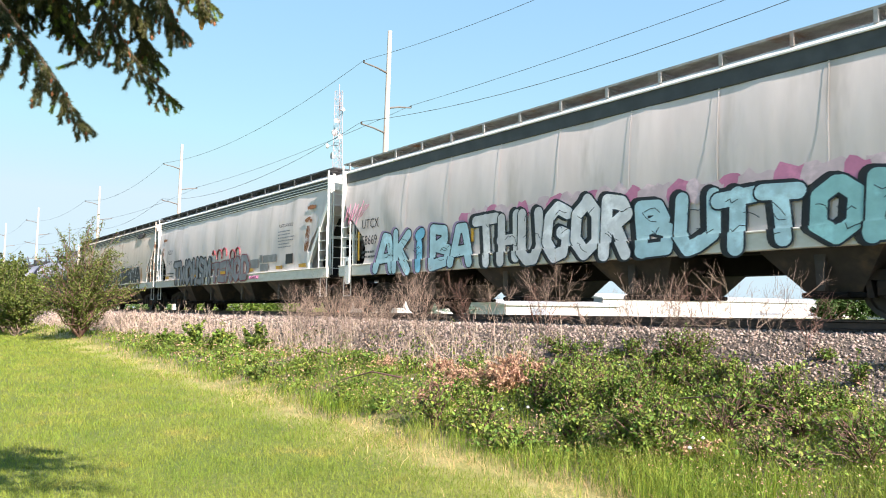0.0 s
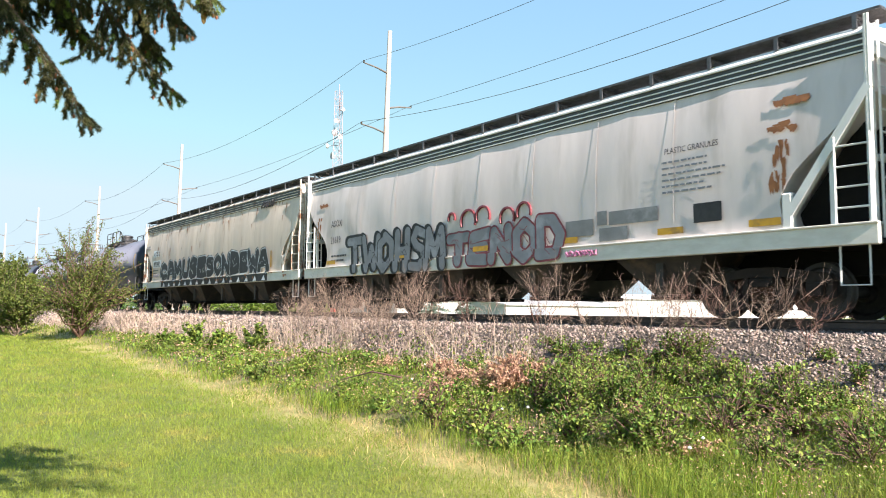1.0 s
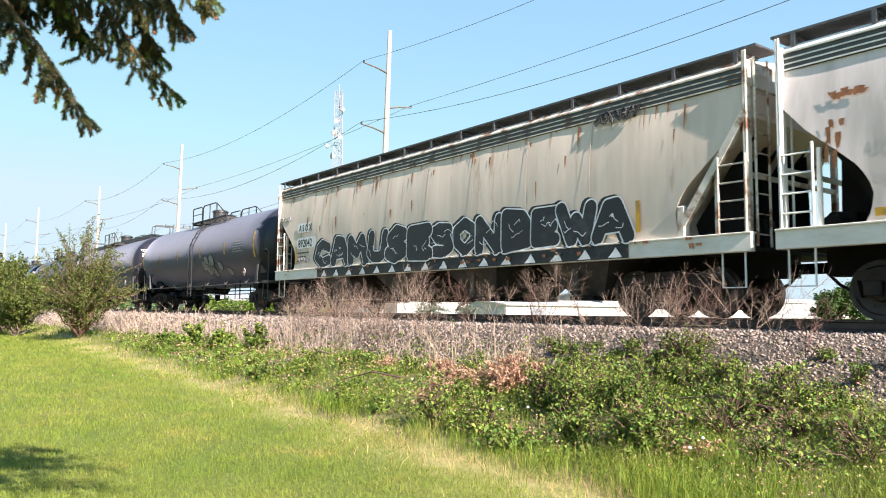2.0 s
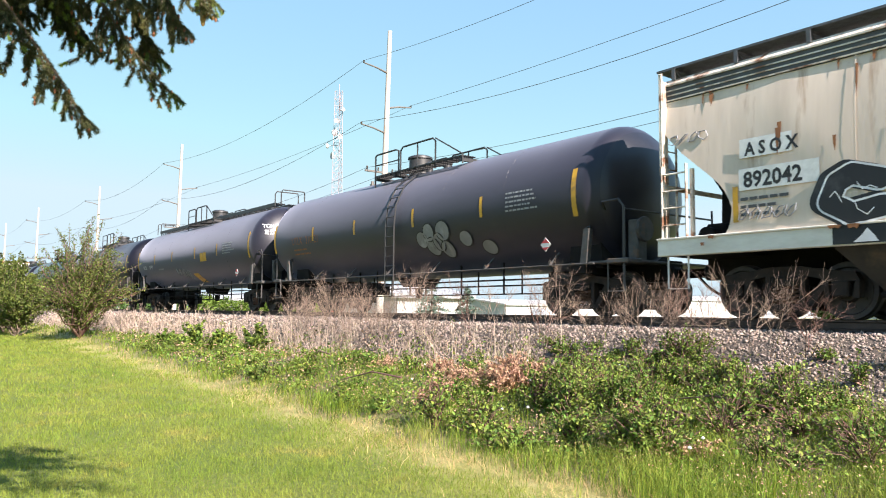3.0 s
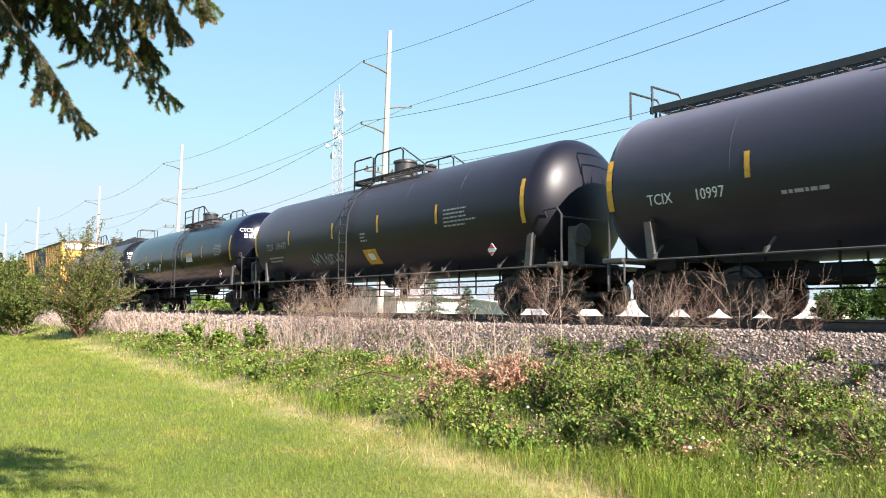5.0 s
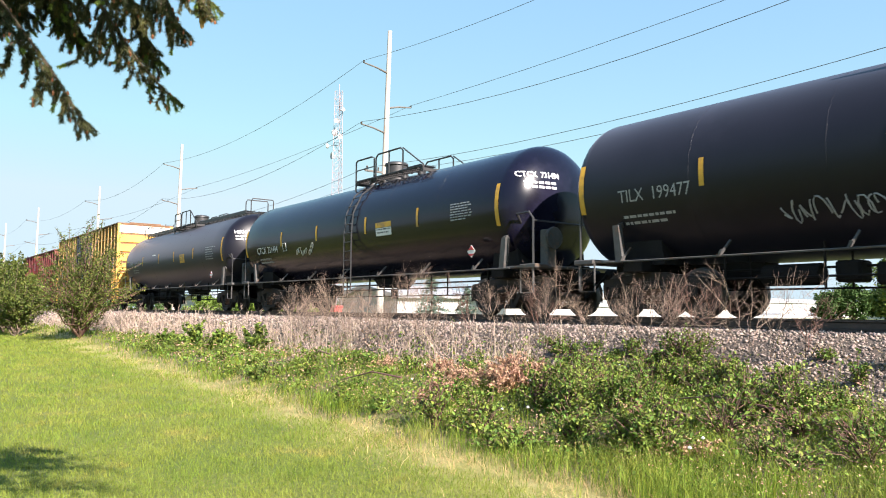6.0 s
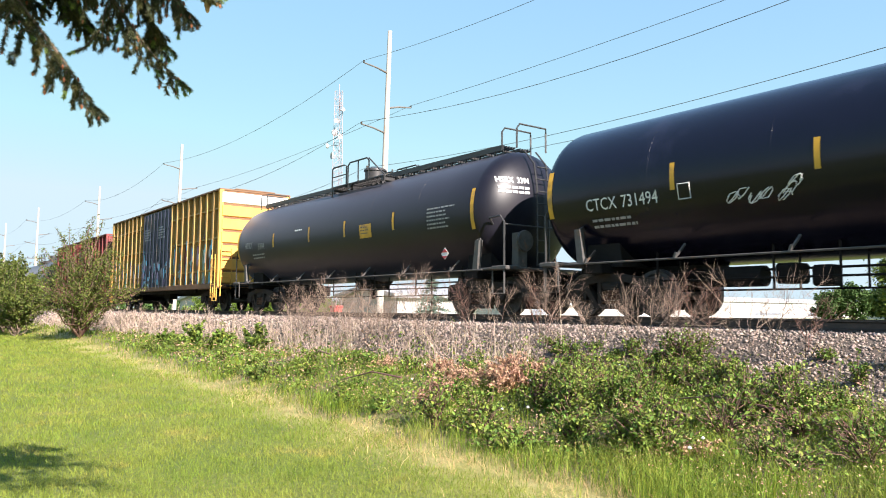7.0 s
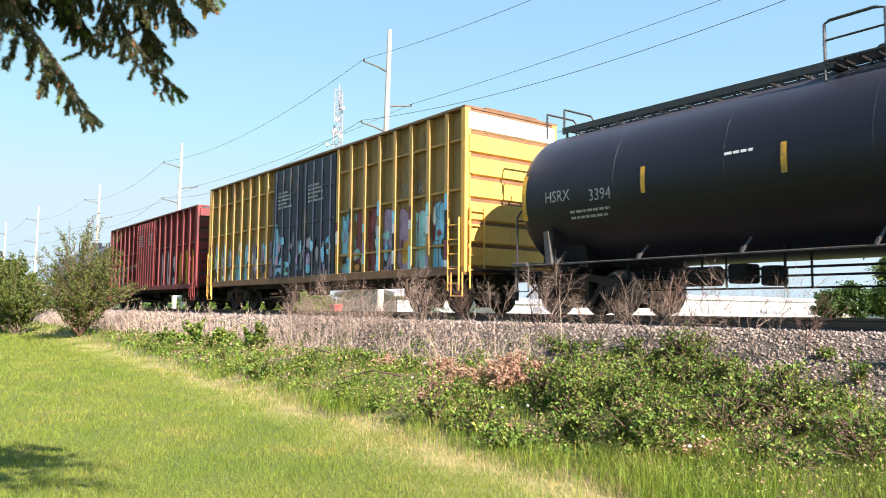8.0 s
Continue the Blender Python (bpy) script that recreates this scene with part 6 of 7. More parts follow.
def background_trees():
    for k, (x, y, h, r) in enumerate(((-53.5, 112, 4.5, 2.4), (-51, 114, 5.6, 2.7), (-48.3, 118, 5.2, 2.6), (-72, 200, 3.6, 4), (-78, 225, 3.4, 5), (-88, 260, 3.6, 6), (-50, 140, 4.6, 4))):
        tree("tree", "rounded green tree beyond the yard", x, y, h, r, 5200, 0.28, "far_leaf", 100 + k, 0.1, "trees beyond the yard")
    for k, (x, y, h, r) in enumerate(((-25.3, 64.8, 6.8, 2.1), (-23, 68, 7.4, 3))):
        tree("tree", "dark green broadleaf tree with pale clusters", x, y, h, r, 6000, 0.20, "bush_leaf", 130 + k, 0.08, "trees beyond the yard")
    for k, (x, y, h, r) in enumerate(((-60, 25.5, 2.3, 1.6), (-57, 25.5, 2.5, 1.6), (-53.5, 26, 2.6, 1.5), (-50.5, 25.5, 2.9, 1.4), (-48.6, 26, 2.4, 1.0), (-66, 25, 2.4, 2.0), (-73, 26, 2.6, 2.2))):
        tree("shrub", "bright yellow-green clipped shrub", x, y, h, r, 3600, 0.12, "hedge_leaf", 150 + k, 0.02, "hedge behind the track", category="shrub")
    # far woods closing the view
    rng = np.random.default_rng(7)
    at = []
    for a in np.linspace(math.radians(95), math.radians(200), 60):
        d = rng.uniform(330, 420)
        c = np.array([d * math.cos(a), d * math.sin(a) + 20, 3.0])
        at.append(c + rng.normal(0, 1, (350, 3)) * np.array([11, 11, 1.8]))
    at = np.concatenate(at)
    at = at[(at[:, 2] > 0.3) & (at[:, 2] < 7.5)]
    v, f = leaves(rng, at, 1.3, 0.2, 0.3)
    tagged(new("far_woods", np_mesh("far_woods", v, f, "far_leaf")), "low line of distant green woods", "woods", kind="stuff")


background_trees()


def blue_spruce(x, y, h, r):
    rng = np.random.default_rng(31)
    z = float(land(x, y))
    t = thing("spruce_tree", "small blue-green spruce with drooping tiers", "spruce tree", pose(x, y, z))
    part("trunk", Geo().tube([(0, 0, -0.1), (0, 0, h)], 0.09, 8, 0.02), "bark", t)
    pts = []
    for k in range(190):
        zz = h * (1 - math.sqrt(rng.uniform(0, 1))) * 0.97
        a = rng.uniform(0, 6.28)
        l = r * (1 - zz / h) * rng.uniform(0.75, 1.05)
        s = np.linspace(0.15, 1, 26)[:, None]
        p = np.concatenate([math.cos(a) * l * s, math.sin(a) * l * s, zz + 0.12 * l * s - 0.25 * l * s ** 2], 1)
        pts.append(p + rng.normal(0, 0.035, p.shape))
    v, f = leaves(rng, np.concatenate(pts), 0.07, 0.3, 0.4, 2.2)
    ob = new("crown", np_mesh("crown", v, f, "blue_spruce"))
    ob.parent = t


blue_spruce(-30.6, 22.6, 3.6, 1.7)
blue_spruce(-29.0, 23.6, 2.6, 1.4)


# ---- this side of the track: shrubs, weeds, grass ----
def branching(rng, root, h, n_main, spread, levels=3, r=0.012, kids=3):
    """Bare twigs forking upward."""
    g = Geo()

    def grow(p, d, l, rad, lev):
        q = p + d * l * 0.5 + Vector(rng.normal(0, 0.04 * l, 3))
        e = q + (d + Vector(rng.normal(0, 0.16, 3))).normalized() * l * 0.5
        g.tube([p, q, e], rad, 4, rad * 0.55, cap=False)
        if lev:
            for k in range(kids):
                s = rng.uniform(0.45, 1.0)
                b = p + (e - p) * s
                nd = (d + Vector(rng.normal(0, 0.52, 3)) + Vector((0, 0, 0.18))).normalized()
                grow(b, nd, l * rng.uniform(0.45, 0.75), rad * 0.6, lev - 1)

    for k in range(n_main):
        a = rng.uniform(0, 6.28)
        d = Vector((math.cos(a) * spread * rng.uniform(0.3, 1), math.sin(a) * spread * rng.uniform(0.3, 1), 1)).normalized()
        grow(Vector(root) + Vector((math.cos(a), math.sin(a), 0)) * 0.06, d, h * rng.uniform(0.5, 0.75), r, levels)
    return g


def twig_shrubs():
    places = [(-12.7, 10.5, 1.5, 3, 0.35), (-12.2, 10.7, 1.2, 3, 0.4), (-10.45, 10.5, 1.6, 4, 0.5), (-10.9, 10.8, 1.0, 4, 0.6), (-8.2, 10.6, 1.1, 5, 0.8), (-7.7, 10.5, 1.2, 5, 0.8), (-7.2, 10.7, 1.15, 4, 0.75), (-6.3, 10.6, 1.1, 3, 0.8),
              (-5.95, 10.5, 1.15, 3, 0.75), (-5.4, 10.6, 0.95, 3, 0.8), (-9.3, 10.6, 0.9, 5, 0.8)]
    for k in range(11):
        places.append((-14.0 - k * 0.72, 10.3 + 0.3 * math.sin(k * 2.1), 1.25 + 0.25 * math.sin(k * 1.3), 6, 0.7))
    for k, (x, y, h, n, s) in enumerate(places):
        rng = np.random.default_rng(200 + k)
        g = branching(rng, (0, 0, -0.05), h, n, s, 3, 0.0062, 4)
        solid("twig_shrub", g, "twig_bare" if k % 3 or k > 10 else "twig_red", "bare dry branching shrub on the ballast edge", "shrub", "bare shrubs by the track", m=pose(x, y, float(land(x, y))))


twig_shrubs()


def leafy_bush(name, label, x, y, h, r, n, size, mat_name, seed, stems=9, category="bush", group="", upright=0.0):
    """Shoots that rise from one root and arch outward, with leaves along them."""
    rng = np.random.default_rng(seed)
    z = float(land(x, y))
    b = thing(name, label, category, pose(x, y, z), group)
    g, at = Geo(), []
    m = n // (stems * 4)
    for k in range(stems * 4):
        a, rr = rng.uniform(0, 6.28), r * math.sqrt(rng.uniform(0.02, 1)) * rng.uniform(0.7, 1.15)
        top = h * (1 - 0.5 * (rr / r) ** 2) * rng.uniform(0.5, 1.12)
        sq = np.linspace(0, 1, 6)
        bend = rng.uniform(0.9, 1.5) + upright
        line = np.stack([math.cos(a) * rr * sq ** bend, math.sin(a) * rr * sq ** bend, top * (sq - 0.12 * (1 - upright) * sq ** 3)], 1)
        line[1:] += rng.normal(0, 0.03 * h, (5, 3))
        g.tube([tuple(q) for q in line], 0.006 + 0.006 * h, 4, 0.002 + 0.001 * h, cap=False)
        s = rng.uniform(0.18, 1.02, m) ** 0.8
        p = np.stack([np.interp(s, sq, line[:, c]) for c in range(3)], 1)
        at.append(p + rng.normal(0, 0.03 * r + 0.018, p.shape) * (1.1 - 0.5 * s[:, None]))
    tagged(part("stem", g, "twig_red" if size < 0.07 else "bark", b), kind="stuff")
    at = np.concatenate(at)
    at = at[at[:, 2] > 0.02]
    v, f = leaves(rng, at, size, 0.2, 0.25)
    ob = new("foliage", np_mesh("foliage", v, f, mat_name))
    ob.parent = b
    tagged(ob, kind="stuff")
    return b


def verge_plants():
    leafy_bush("willow_bush", "tall loose green bush with upright leafy shoots", -37.0, 7.6, 5.6, 2.6, 27000, 0.050, "bush_leaf", 301, 40, upright=0.55)
    leafy_bush("willow_bush", "green bush with upright leafy shoots", -46.5, 6.4, 4.4, 2.2, 14000, 0.07, "bush_leaf", 302, 20, upright=0.4)
    leafy_bush("willow_bush", "green bush with upright leafy shoots", -52.5, 6.6, 5.2, 2.4, 14000, 0.085, "bush_leaf", 303, 20, upright=0.4)
    leafy_bush("willow_bush", "dense green bush at the lawn's far end", -60.5, 7.4, 5.2, 2.6, 8000, 0.13, "bush_leaf", 304, 18, upright=0.4)
    leafy_bush("willow_bush", "dense green bush at the lawn's far end", -70, 8.2, 5.6, 3.0, 8000, 0.15, "bush_leaf", 305, 18, upright=0.4)
    rng = np.random.default_rng(9)
    # brambles in a drift along the foot of the bank
    for k in range(58):
        if k < 20:
            x, y = rng.uniform(-8.3, -4.5), rng.uniform(5.7, 8.4)
            y = max(y, lawn_edge(x) + 0.75)
            h, r, n = rng.uniform(0.35, 0.95), rng.uniform(0.28, 0.55), 3000
        elif k < 46:
            x, y = rng.uniform(-9.0, -4.6), rng.uniform(8.2, 10.3)
            h, r, n = rng.uniform(0.35, 0.75), rng.uniform(0.25, 0.45), 1700
        else:
            x, y = rng.uniform(-5.2, -3.0), rng.uniform(6.6, 9.4)
            h, r, n = rng.uniform(0.25, 0.5), rng.uniform(0.35, 0.6), 1000
        n = int(n * rng.uniform(0.25, 0.75))
        leafy_bush("bramble", "low tangled green bramble on the verge", x, y, h, r, int(n * 0.56), 0.033, "bramble_leaf", 320 + k, 9, "bramble", "brambles on the verge")
    for k in range(64):
        x, y = rng.uniform(-10.5, -3.2), rng.uniform(8.7, 10.7)
        leafy_bush("bramble", "sparse green bramble shoot in the stones", x, y, rng.uniform(0.15, 0.5), rng.uniform(0.15, 0.4), 280, 0.028, "bramble_leaf", 460 + k, 4, "bramble", "brambles on the verge")
    for k, (x, y, h, r) in enumerate(((-24.5, 8.6, 1.0, 0.7), (-22.7, 8.7, 0.6, 0.5), (-20.6, 8.9, 0.85, 0.6), (-26.5, 8.3, 0.6, 0.6))):
        leafy_bush("broadleaf_weed", "lush broad-leaved green weed clump", x, y, h, r, 900, 0.075, "bramble_leaf", 360 + k, 6, "weed", "weed clumps on the verge")
    for k in range(34):
        x = -9.0 - 19 * rng.uniform(0, 1) ** 1.2
        y = rng.uniform(lawn_edge(x) + 0.9, 9.2)
        leafy_bush("broadleaf_weed", "low green weed clump in the grass", x, y, rng.uniform(0.25, 0.55), rng.uniform(0.25, 0.5), 520, 0.035, "bramble_leaf", 380 + k, 5, "weed", "weed clumps on the verge")
    for k, (x, y, h, r, n) in enumerate(((-8.9, 8.1, 0.75, 0.45, 1700), (-8.5, 8.3, 0.6, 0.4, 1200), (-9.4, 6.9, 0.45, 0.25, 500), (-9.6, 8.2, 0.45, 0.4, 800), (-9.2, 8.6, 0.6, 0.45, 1100), (-10.0, 7.6, 0.4, 0.4, 700), (-7.9, 8.9, 0.4, 0.4, 600), (-11.5, 8.8, 0.4, 0.4, 600), (-13.2, 8.6, 0.35, 0.4, 500), (-5.2, 9.0, 0.3, 0.4, 500), (-6.7, 6.2, 0.25, 0.35, 400), (-6.0, 7.6, 0.35, 0.4, 500), (-4.6, 6.7, 0.3, 0.4, 500), (-10.6, 8.4, 0.4, 0.4, 600))):
        leafy_bush("dead_bush", "withered rust-brown leafy bush on the verge", x, y, h, r, int(n * 1.6), 0.030, "dead_leaf", 420 + k, 7, "bush", "withered bushes")
    for k, (x, y, l, a) in enumerate(((-4.4, 7.9, 2.2, 165), (-5.0, 7.2, 1.3, 160), (-10.3, 7.0, 1.8, 185), (-14.5, 8.0, 1.6, 170))):
        z = float(land(x, y)) + 0.28
        solid("fallen_stick", Geo().tube([(0, 0, 0.05), (l * 0.4, 0.05, 0.1), (l, -0.05, -0.12)], 0.017, 6, 0.008), "twig_red", "long dry fallen stick in the weeds", "stick", "fallen sticks", m=pose(x, y, z, 0, 0, a))
    # white flower heads and litter-white clover in the verge
    for k in range(9):
        x = -3.8 - 9 * rng.uniform(0, 1)
        y = rng.uniform(lawn_edge(x) + 0.6, 9.0)
        z = float(land(x, y))
        h = rng.uniform(0.25, 0.55)
        fl = thing("wild_flower", "small white wild flower on a thin stalk", "flower", pose(x, y, z), "white flowers")
        part("stalk", Geo().tube([(0, 0, 0), (0.02, 0, h)], 0.004, 4), "weed_blade", fl)
        part("bloom", Geo().lathe([(h - 0.012, 0.006), (h, 0.02), (h + 0.01, 0.016), (h + 0.02, 0.004)], "z", 8, (0.02, 0, 0)), "flower_white", fl)


verge_plants()


def polar(rng, n, r0, r1, a0=18, a1=88):
    """Places spread evenly over the view from the lawn, thinner with distance."""
    r = r0 * (r1 / r0) ** rng.uniform(0, 1, n)
    a = np.radians(rng.uniform(a0, a1, n))
    return np.stack([-r * np.sin(a), r * np.cos(a)], 1), r


def patchy(x, y, s, seed):
    return 0.5 + 0.25 * (np.sin(x * s + seed) * np.sin(y * s * 1.3 + seed * 2) + np.sin(x * s * 2.3 + y * s * 1.7 + seed))


def grass():
    rng = np.random.default_rng(1)
    # mown lawn
    p, r = polar(rng, 420000, 5.2, 70)
    wob = 0.25 * np.sin(p[:, 0] * 1.3) + 0.15 * np.sin(p[:, 0] * 3.1)
    keep = p[:, 1] < lawn_edge(p[:, 0]) + wob + rng.normal(0, 0.12, len(p))
    p, r = p[keep], r[keep]
    at = np.column_stack([p, land(p[:, 0], p[:, 1]) - 0.005])
    k = np.clip(r / 7, 0.8, 7)
    v, f = blades(rng, at, (rng.uniform(0.025, 0.06, len(p)) + 0.035 * rng.uniform(0, 1, len(p)) ** 6) * (0.75 + 0.25 * k) * (0.7 + 0.6 * patchy(p[:, 0], p[:, 1], 2.3, 5.0)), 0.0040 * k, 0.6)
    tagged(new("lawn_grass", np_mesh("lawn_grass", v, f, "lawn_blade")), "bright mown lawn grass", "grass", kind="stuff")
    # rough grass of the verge
    p, r = polar(rng, 240000, 5.2, 65, 14, 86)
    e = lawn_edge(p[:, 0])
    keep = (p[:, 1] > e + 0.35 + rng.normal(0, 0.25, len(p))) & (p[:, 1] < 9.5 + rng.normal(0, 0.55, len(p)))
    dens = patchy(p[:, 0], p[:, 1], 1.3, 0.7)
    keep &= rng.uniform(0, 1, len(p)) < np.clip(dens * 1.5, 0.15, 1)
    p, r = p[keep], r[keep]
    at = np.column_stack([p, land(p[:, 0], p[:, 1]) - 0.01])
    k = np.clip(r / 9, 0.8, 6)
    tall = 0.10 + 0.26 * patchy(p[:, 0], p[:, 1], 0.9, 2.1)
    v, f = blades(rng, at, tall * rng.uniform(0.5, 1.2, len(p)), 0.0052 * k, 0.45)
    tagged(new("verge_grass", np_mesh("verge_grass", v, f, "weed_blade")), "rough uncut green grass of the verge", "grass", kind="stuff")
    # tall seeding grass at the foot of the brambles
    n = 5000
    x, y = rng.uniform(-6.0, -1.8, n), rng.uniform(4.9, 6.8, n)
    keep = (y > lawn_edge(x) + 0.35) & (rng.uniform(0, 1, n) < np.clip(1.7 * patchy(x, y, 1.8, 3.3) - 0.25, 0, 1) * np.clip((x + 7.2) / 2.0, 0.1, 1))
    x, y = x[keep], y[keep]
    v, f = blades(rng, np.column_stack([x, y, land(x, y) - 0.01]), rng.uniform(0.12, 0.40, len(x)), 0.0055, 0.4)
    tagged(new("tall_grass", np_mesh("tall_grass", v, f, "weed_blade")), "tall bright green grass below the brambles", "grass", kind="stuff")
    # straw along the mown border and on the verge
    p, r = polar(rng, 130000, 5.2, 60, 14, 86)
    e = lawn_edge(p[:, 0])
    border = np.abs(p[:, 1] - e - 0.25 - 0.2 * np.sin(p[:, 0] * 1.1)) < np.abs(rng.normal(0, 0.45, len(p))) * np.where(p[:, 0] > -11, 1.2, 1.0)
    bank = (p[:, 1] > e) & (p[:, 1] < 10.9) & (rng.uniform(0, 1, len(p)) < 0.34 * patchy(p[:, 0], p[:, 1], 1.7, 4.0))
    keep = border & (rng.uniform(0, 1, len(p)) < 0.75) | bank
    p, r = p[keep], r[keep]
    at = np.column_stack([p, land(p[:, 0], p[:, 1])])
    k = np.clip(r / 8, 0.8, 6)
    v, f = blades(rng, at, rng.uniform(0.02, 0.13, len(p)), 0.0045 * k, 1.3)
    tagged(new("dry_grass", np_mesh("dry_grass", v, f, "straw")), "bleached dry grass between lawn and verge", "grass", kind="stuff")
    # tall dry stems with short side twigs along the ballast
    n = 2300
    x = -10 - 46 * rng.uniform(0, 1, n) ** 1.1
    y = np.clip(rng.normal(9.75, 0.5, n), 8.6, 10.8)
    keep = rng.uniform(0, 1, n) < np.clip(patchy(x, y, 0.8, 1.0) * 1.3, 0.1, 1)
    x, y = x[keep], y[keep]
    n = len(x)
    at = np.column_stack([x, y, land(x, y)])
    h = 0.25 + 0.85 * rng.uniform(0, 1, n) ** 2
    w = 0.005 + 0.0005 * np.abs(x)
    sets = [blades(rng, at, h, w, 0.3)]
    for k in range(6):
        s = rng.uniform(0.35, 0.9, n)
        q = at + np.column_stack([rng.normal(0, 0.03, n), rng.normal(0, 0.03, n), h * s * 0.8])
        sets.append(blades(rng, q, h * 0.22, w * 0.7, 0.8))
    v, f = join(sets)
    tagged(new("dry_stems", np_mesh("dry_stems", v, f, "twig_dry")), "tall dry weed stems along the ballast", "weeds", kind="stuff")
    # fallen leaves and dead stalks lying on the verge
    p, r = polar(rng, 60000, 5.5, 40, 14, 84)
    e = lawn_edge(p[:, 0])
    keep = (p[:, 1] > e + 1.0) & (p[:, 1] < 10.4) & (rng.uniform(0, 1, len(p)) < np.clip(2.0 * patchy(p[:, 0], p[:, 1], 1.9, 3.0) - 0.30, 0.08, 1))
    p, r = p[keep], r[keep]
    at = np.column_stack([p, land(p[:, 0], p[:, 1]) + rng.uniform(0.01, 0.28, len(p))])
    v, f = leaves(rng, at, 0.017 * np.clip(r / 9, 0.8, 3), 0.1, 0.8, 1.9)
    tagged(new("leaf_litter", np_mesh("leaf_litter", v, f, "dead_leaf")), "brown dead leaves scattered over the verge", "leaf litter", kind="stuff")
    # low green shoots and yellow-green leaves through the weeds and up the bank
    p, r = polar(rng, 120000, 5.5, 40, 14, 84)
    e = lawn_edge(p[:, 0])
    keep = (p[:, 1] > e + 0.7) & (p[:, 1] < 10.5) & (rng.uniform(0, 1, len(p)) < np.clip(1.5 * patchy(p[:, 0], p[:, 1], 1.5, 6.0) - 0.3 - 0.35 * (p[:, 1] > 9.6), 0.03, 1))
    p, r = p[keep], r[keep]
    at = np.column_stack([p, land(p[:, 0], p[:, 1]) + rng.uniform(0.02, 0.30, len(p)) ** 1.3])
    v, f = leaves(rng, at, 0.026 * np.clip(r / 9, 0.8, 3), 0.2, 0.3, 1.8)
    tagged(new("low_weeds", np_mesh("low_weeds", v, f, "bramble_leaf")), "low leafy green weeds among the grass", "weeds", kind="stuff")


grass()


def ballast():
    """Broken stone, each piece an uneven eight-sided lump."""
    rng = np.random.default_rng(5)
    p, r = polar(rng, 190000, 10.0, 75, 14, 84)
    keep = (p[:, 1] > 9.35 + rng.normal(0, 0.3, len(p))) & (p[:, 1] < 15.0)
    p, r = p[keep], r[keep]
    n = len(p)
    s = (0.011 + 0.028 * rng.uniform(0, 1, n) ** 1.7) * np.clip(r / 12, 1, 4)
    c = np.column_stack([p, land(p[:, 0], p[:, 1]) + s * 0.12])
    base = np.array([[1, 0, 0], [-1, 0, 0], [0, 1, 0], [0, -1, 0], [0, 0, 1], [0, 0, -1]], float)
    v = base[None] * rng.uniform(0.6, 1.25, (n, 6, 1)) + rng.normal(0, 0.2, (n, 6, 3))
    a = rng.uniform(0, 6.28, n)
    ca, sa = np.cos(a)[:, None], np.sin(a)[:, None]
    v = np.stack([v[..., 0] * ca - v[..., 1] * sa, v[..., 0] * sa + v[..., 1] * ca, v[..., 2] * 0.8], -1)
    v = v * s[:, None, None] + c[:, None]
    f = np.array([[0, 2, 4], [2, 1, 4], [1, 3, 4], [3, 0, 4], [2, 0, 5], [1, 2, 5], [3, 1, 5], [0, 3, 5]])
    F = (np.arange(n)[:, None, None] * 6 + f[None]).reshape(-1, 3)
    tagged(new("ballast", np_mesh("ballast", v.reshape(-1, 3), F, "ballast_stone")), "grey-brown broken stone ballast", "gravel", kind="stuff")


ballast()


swaying = []


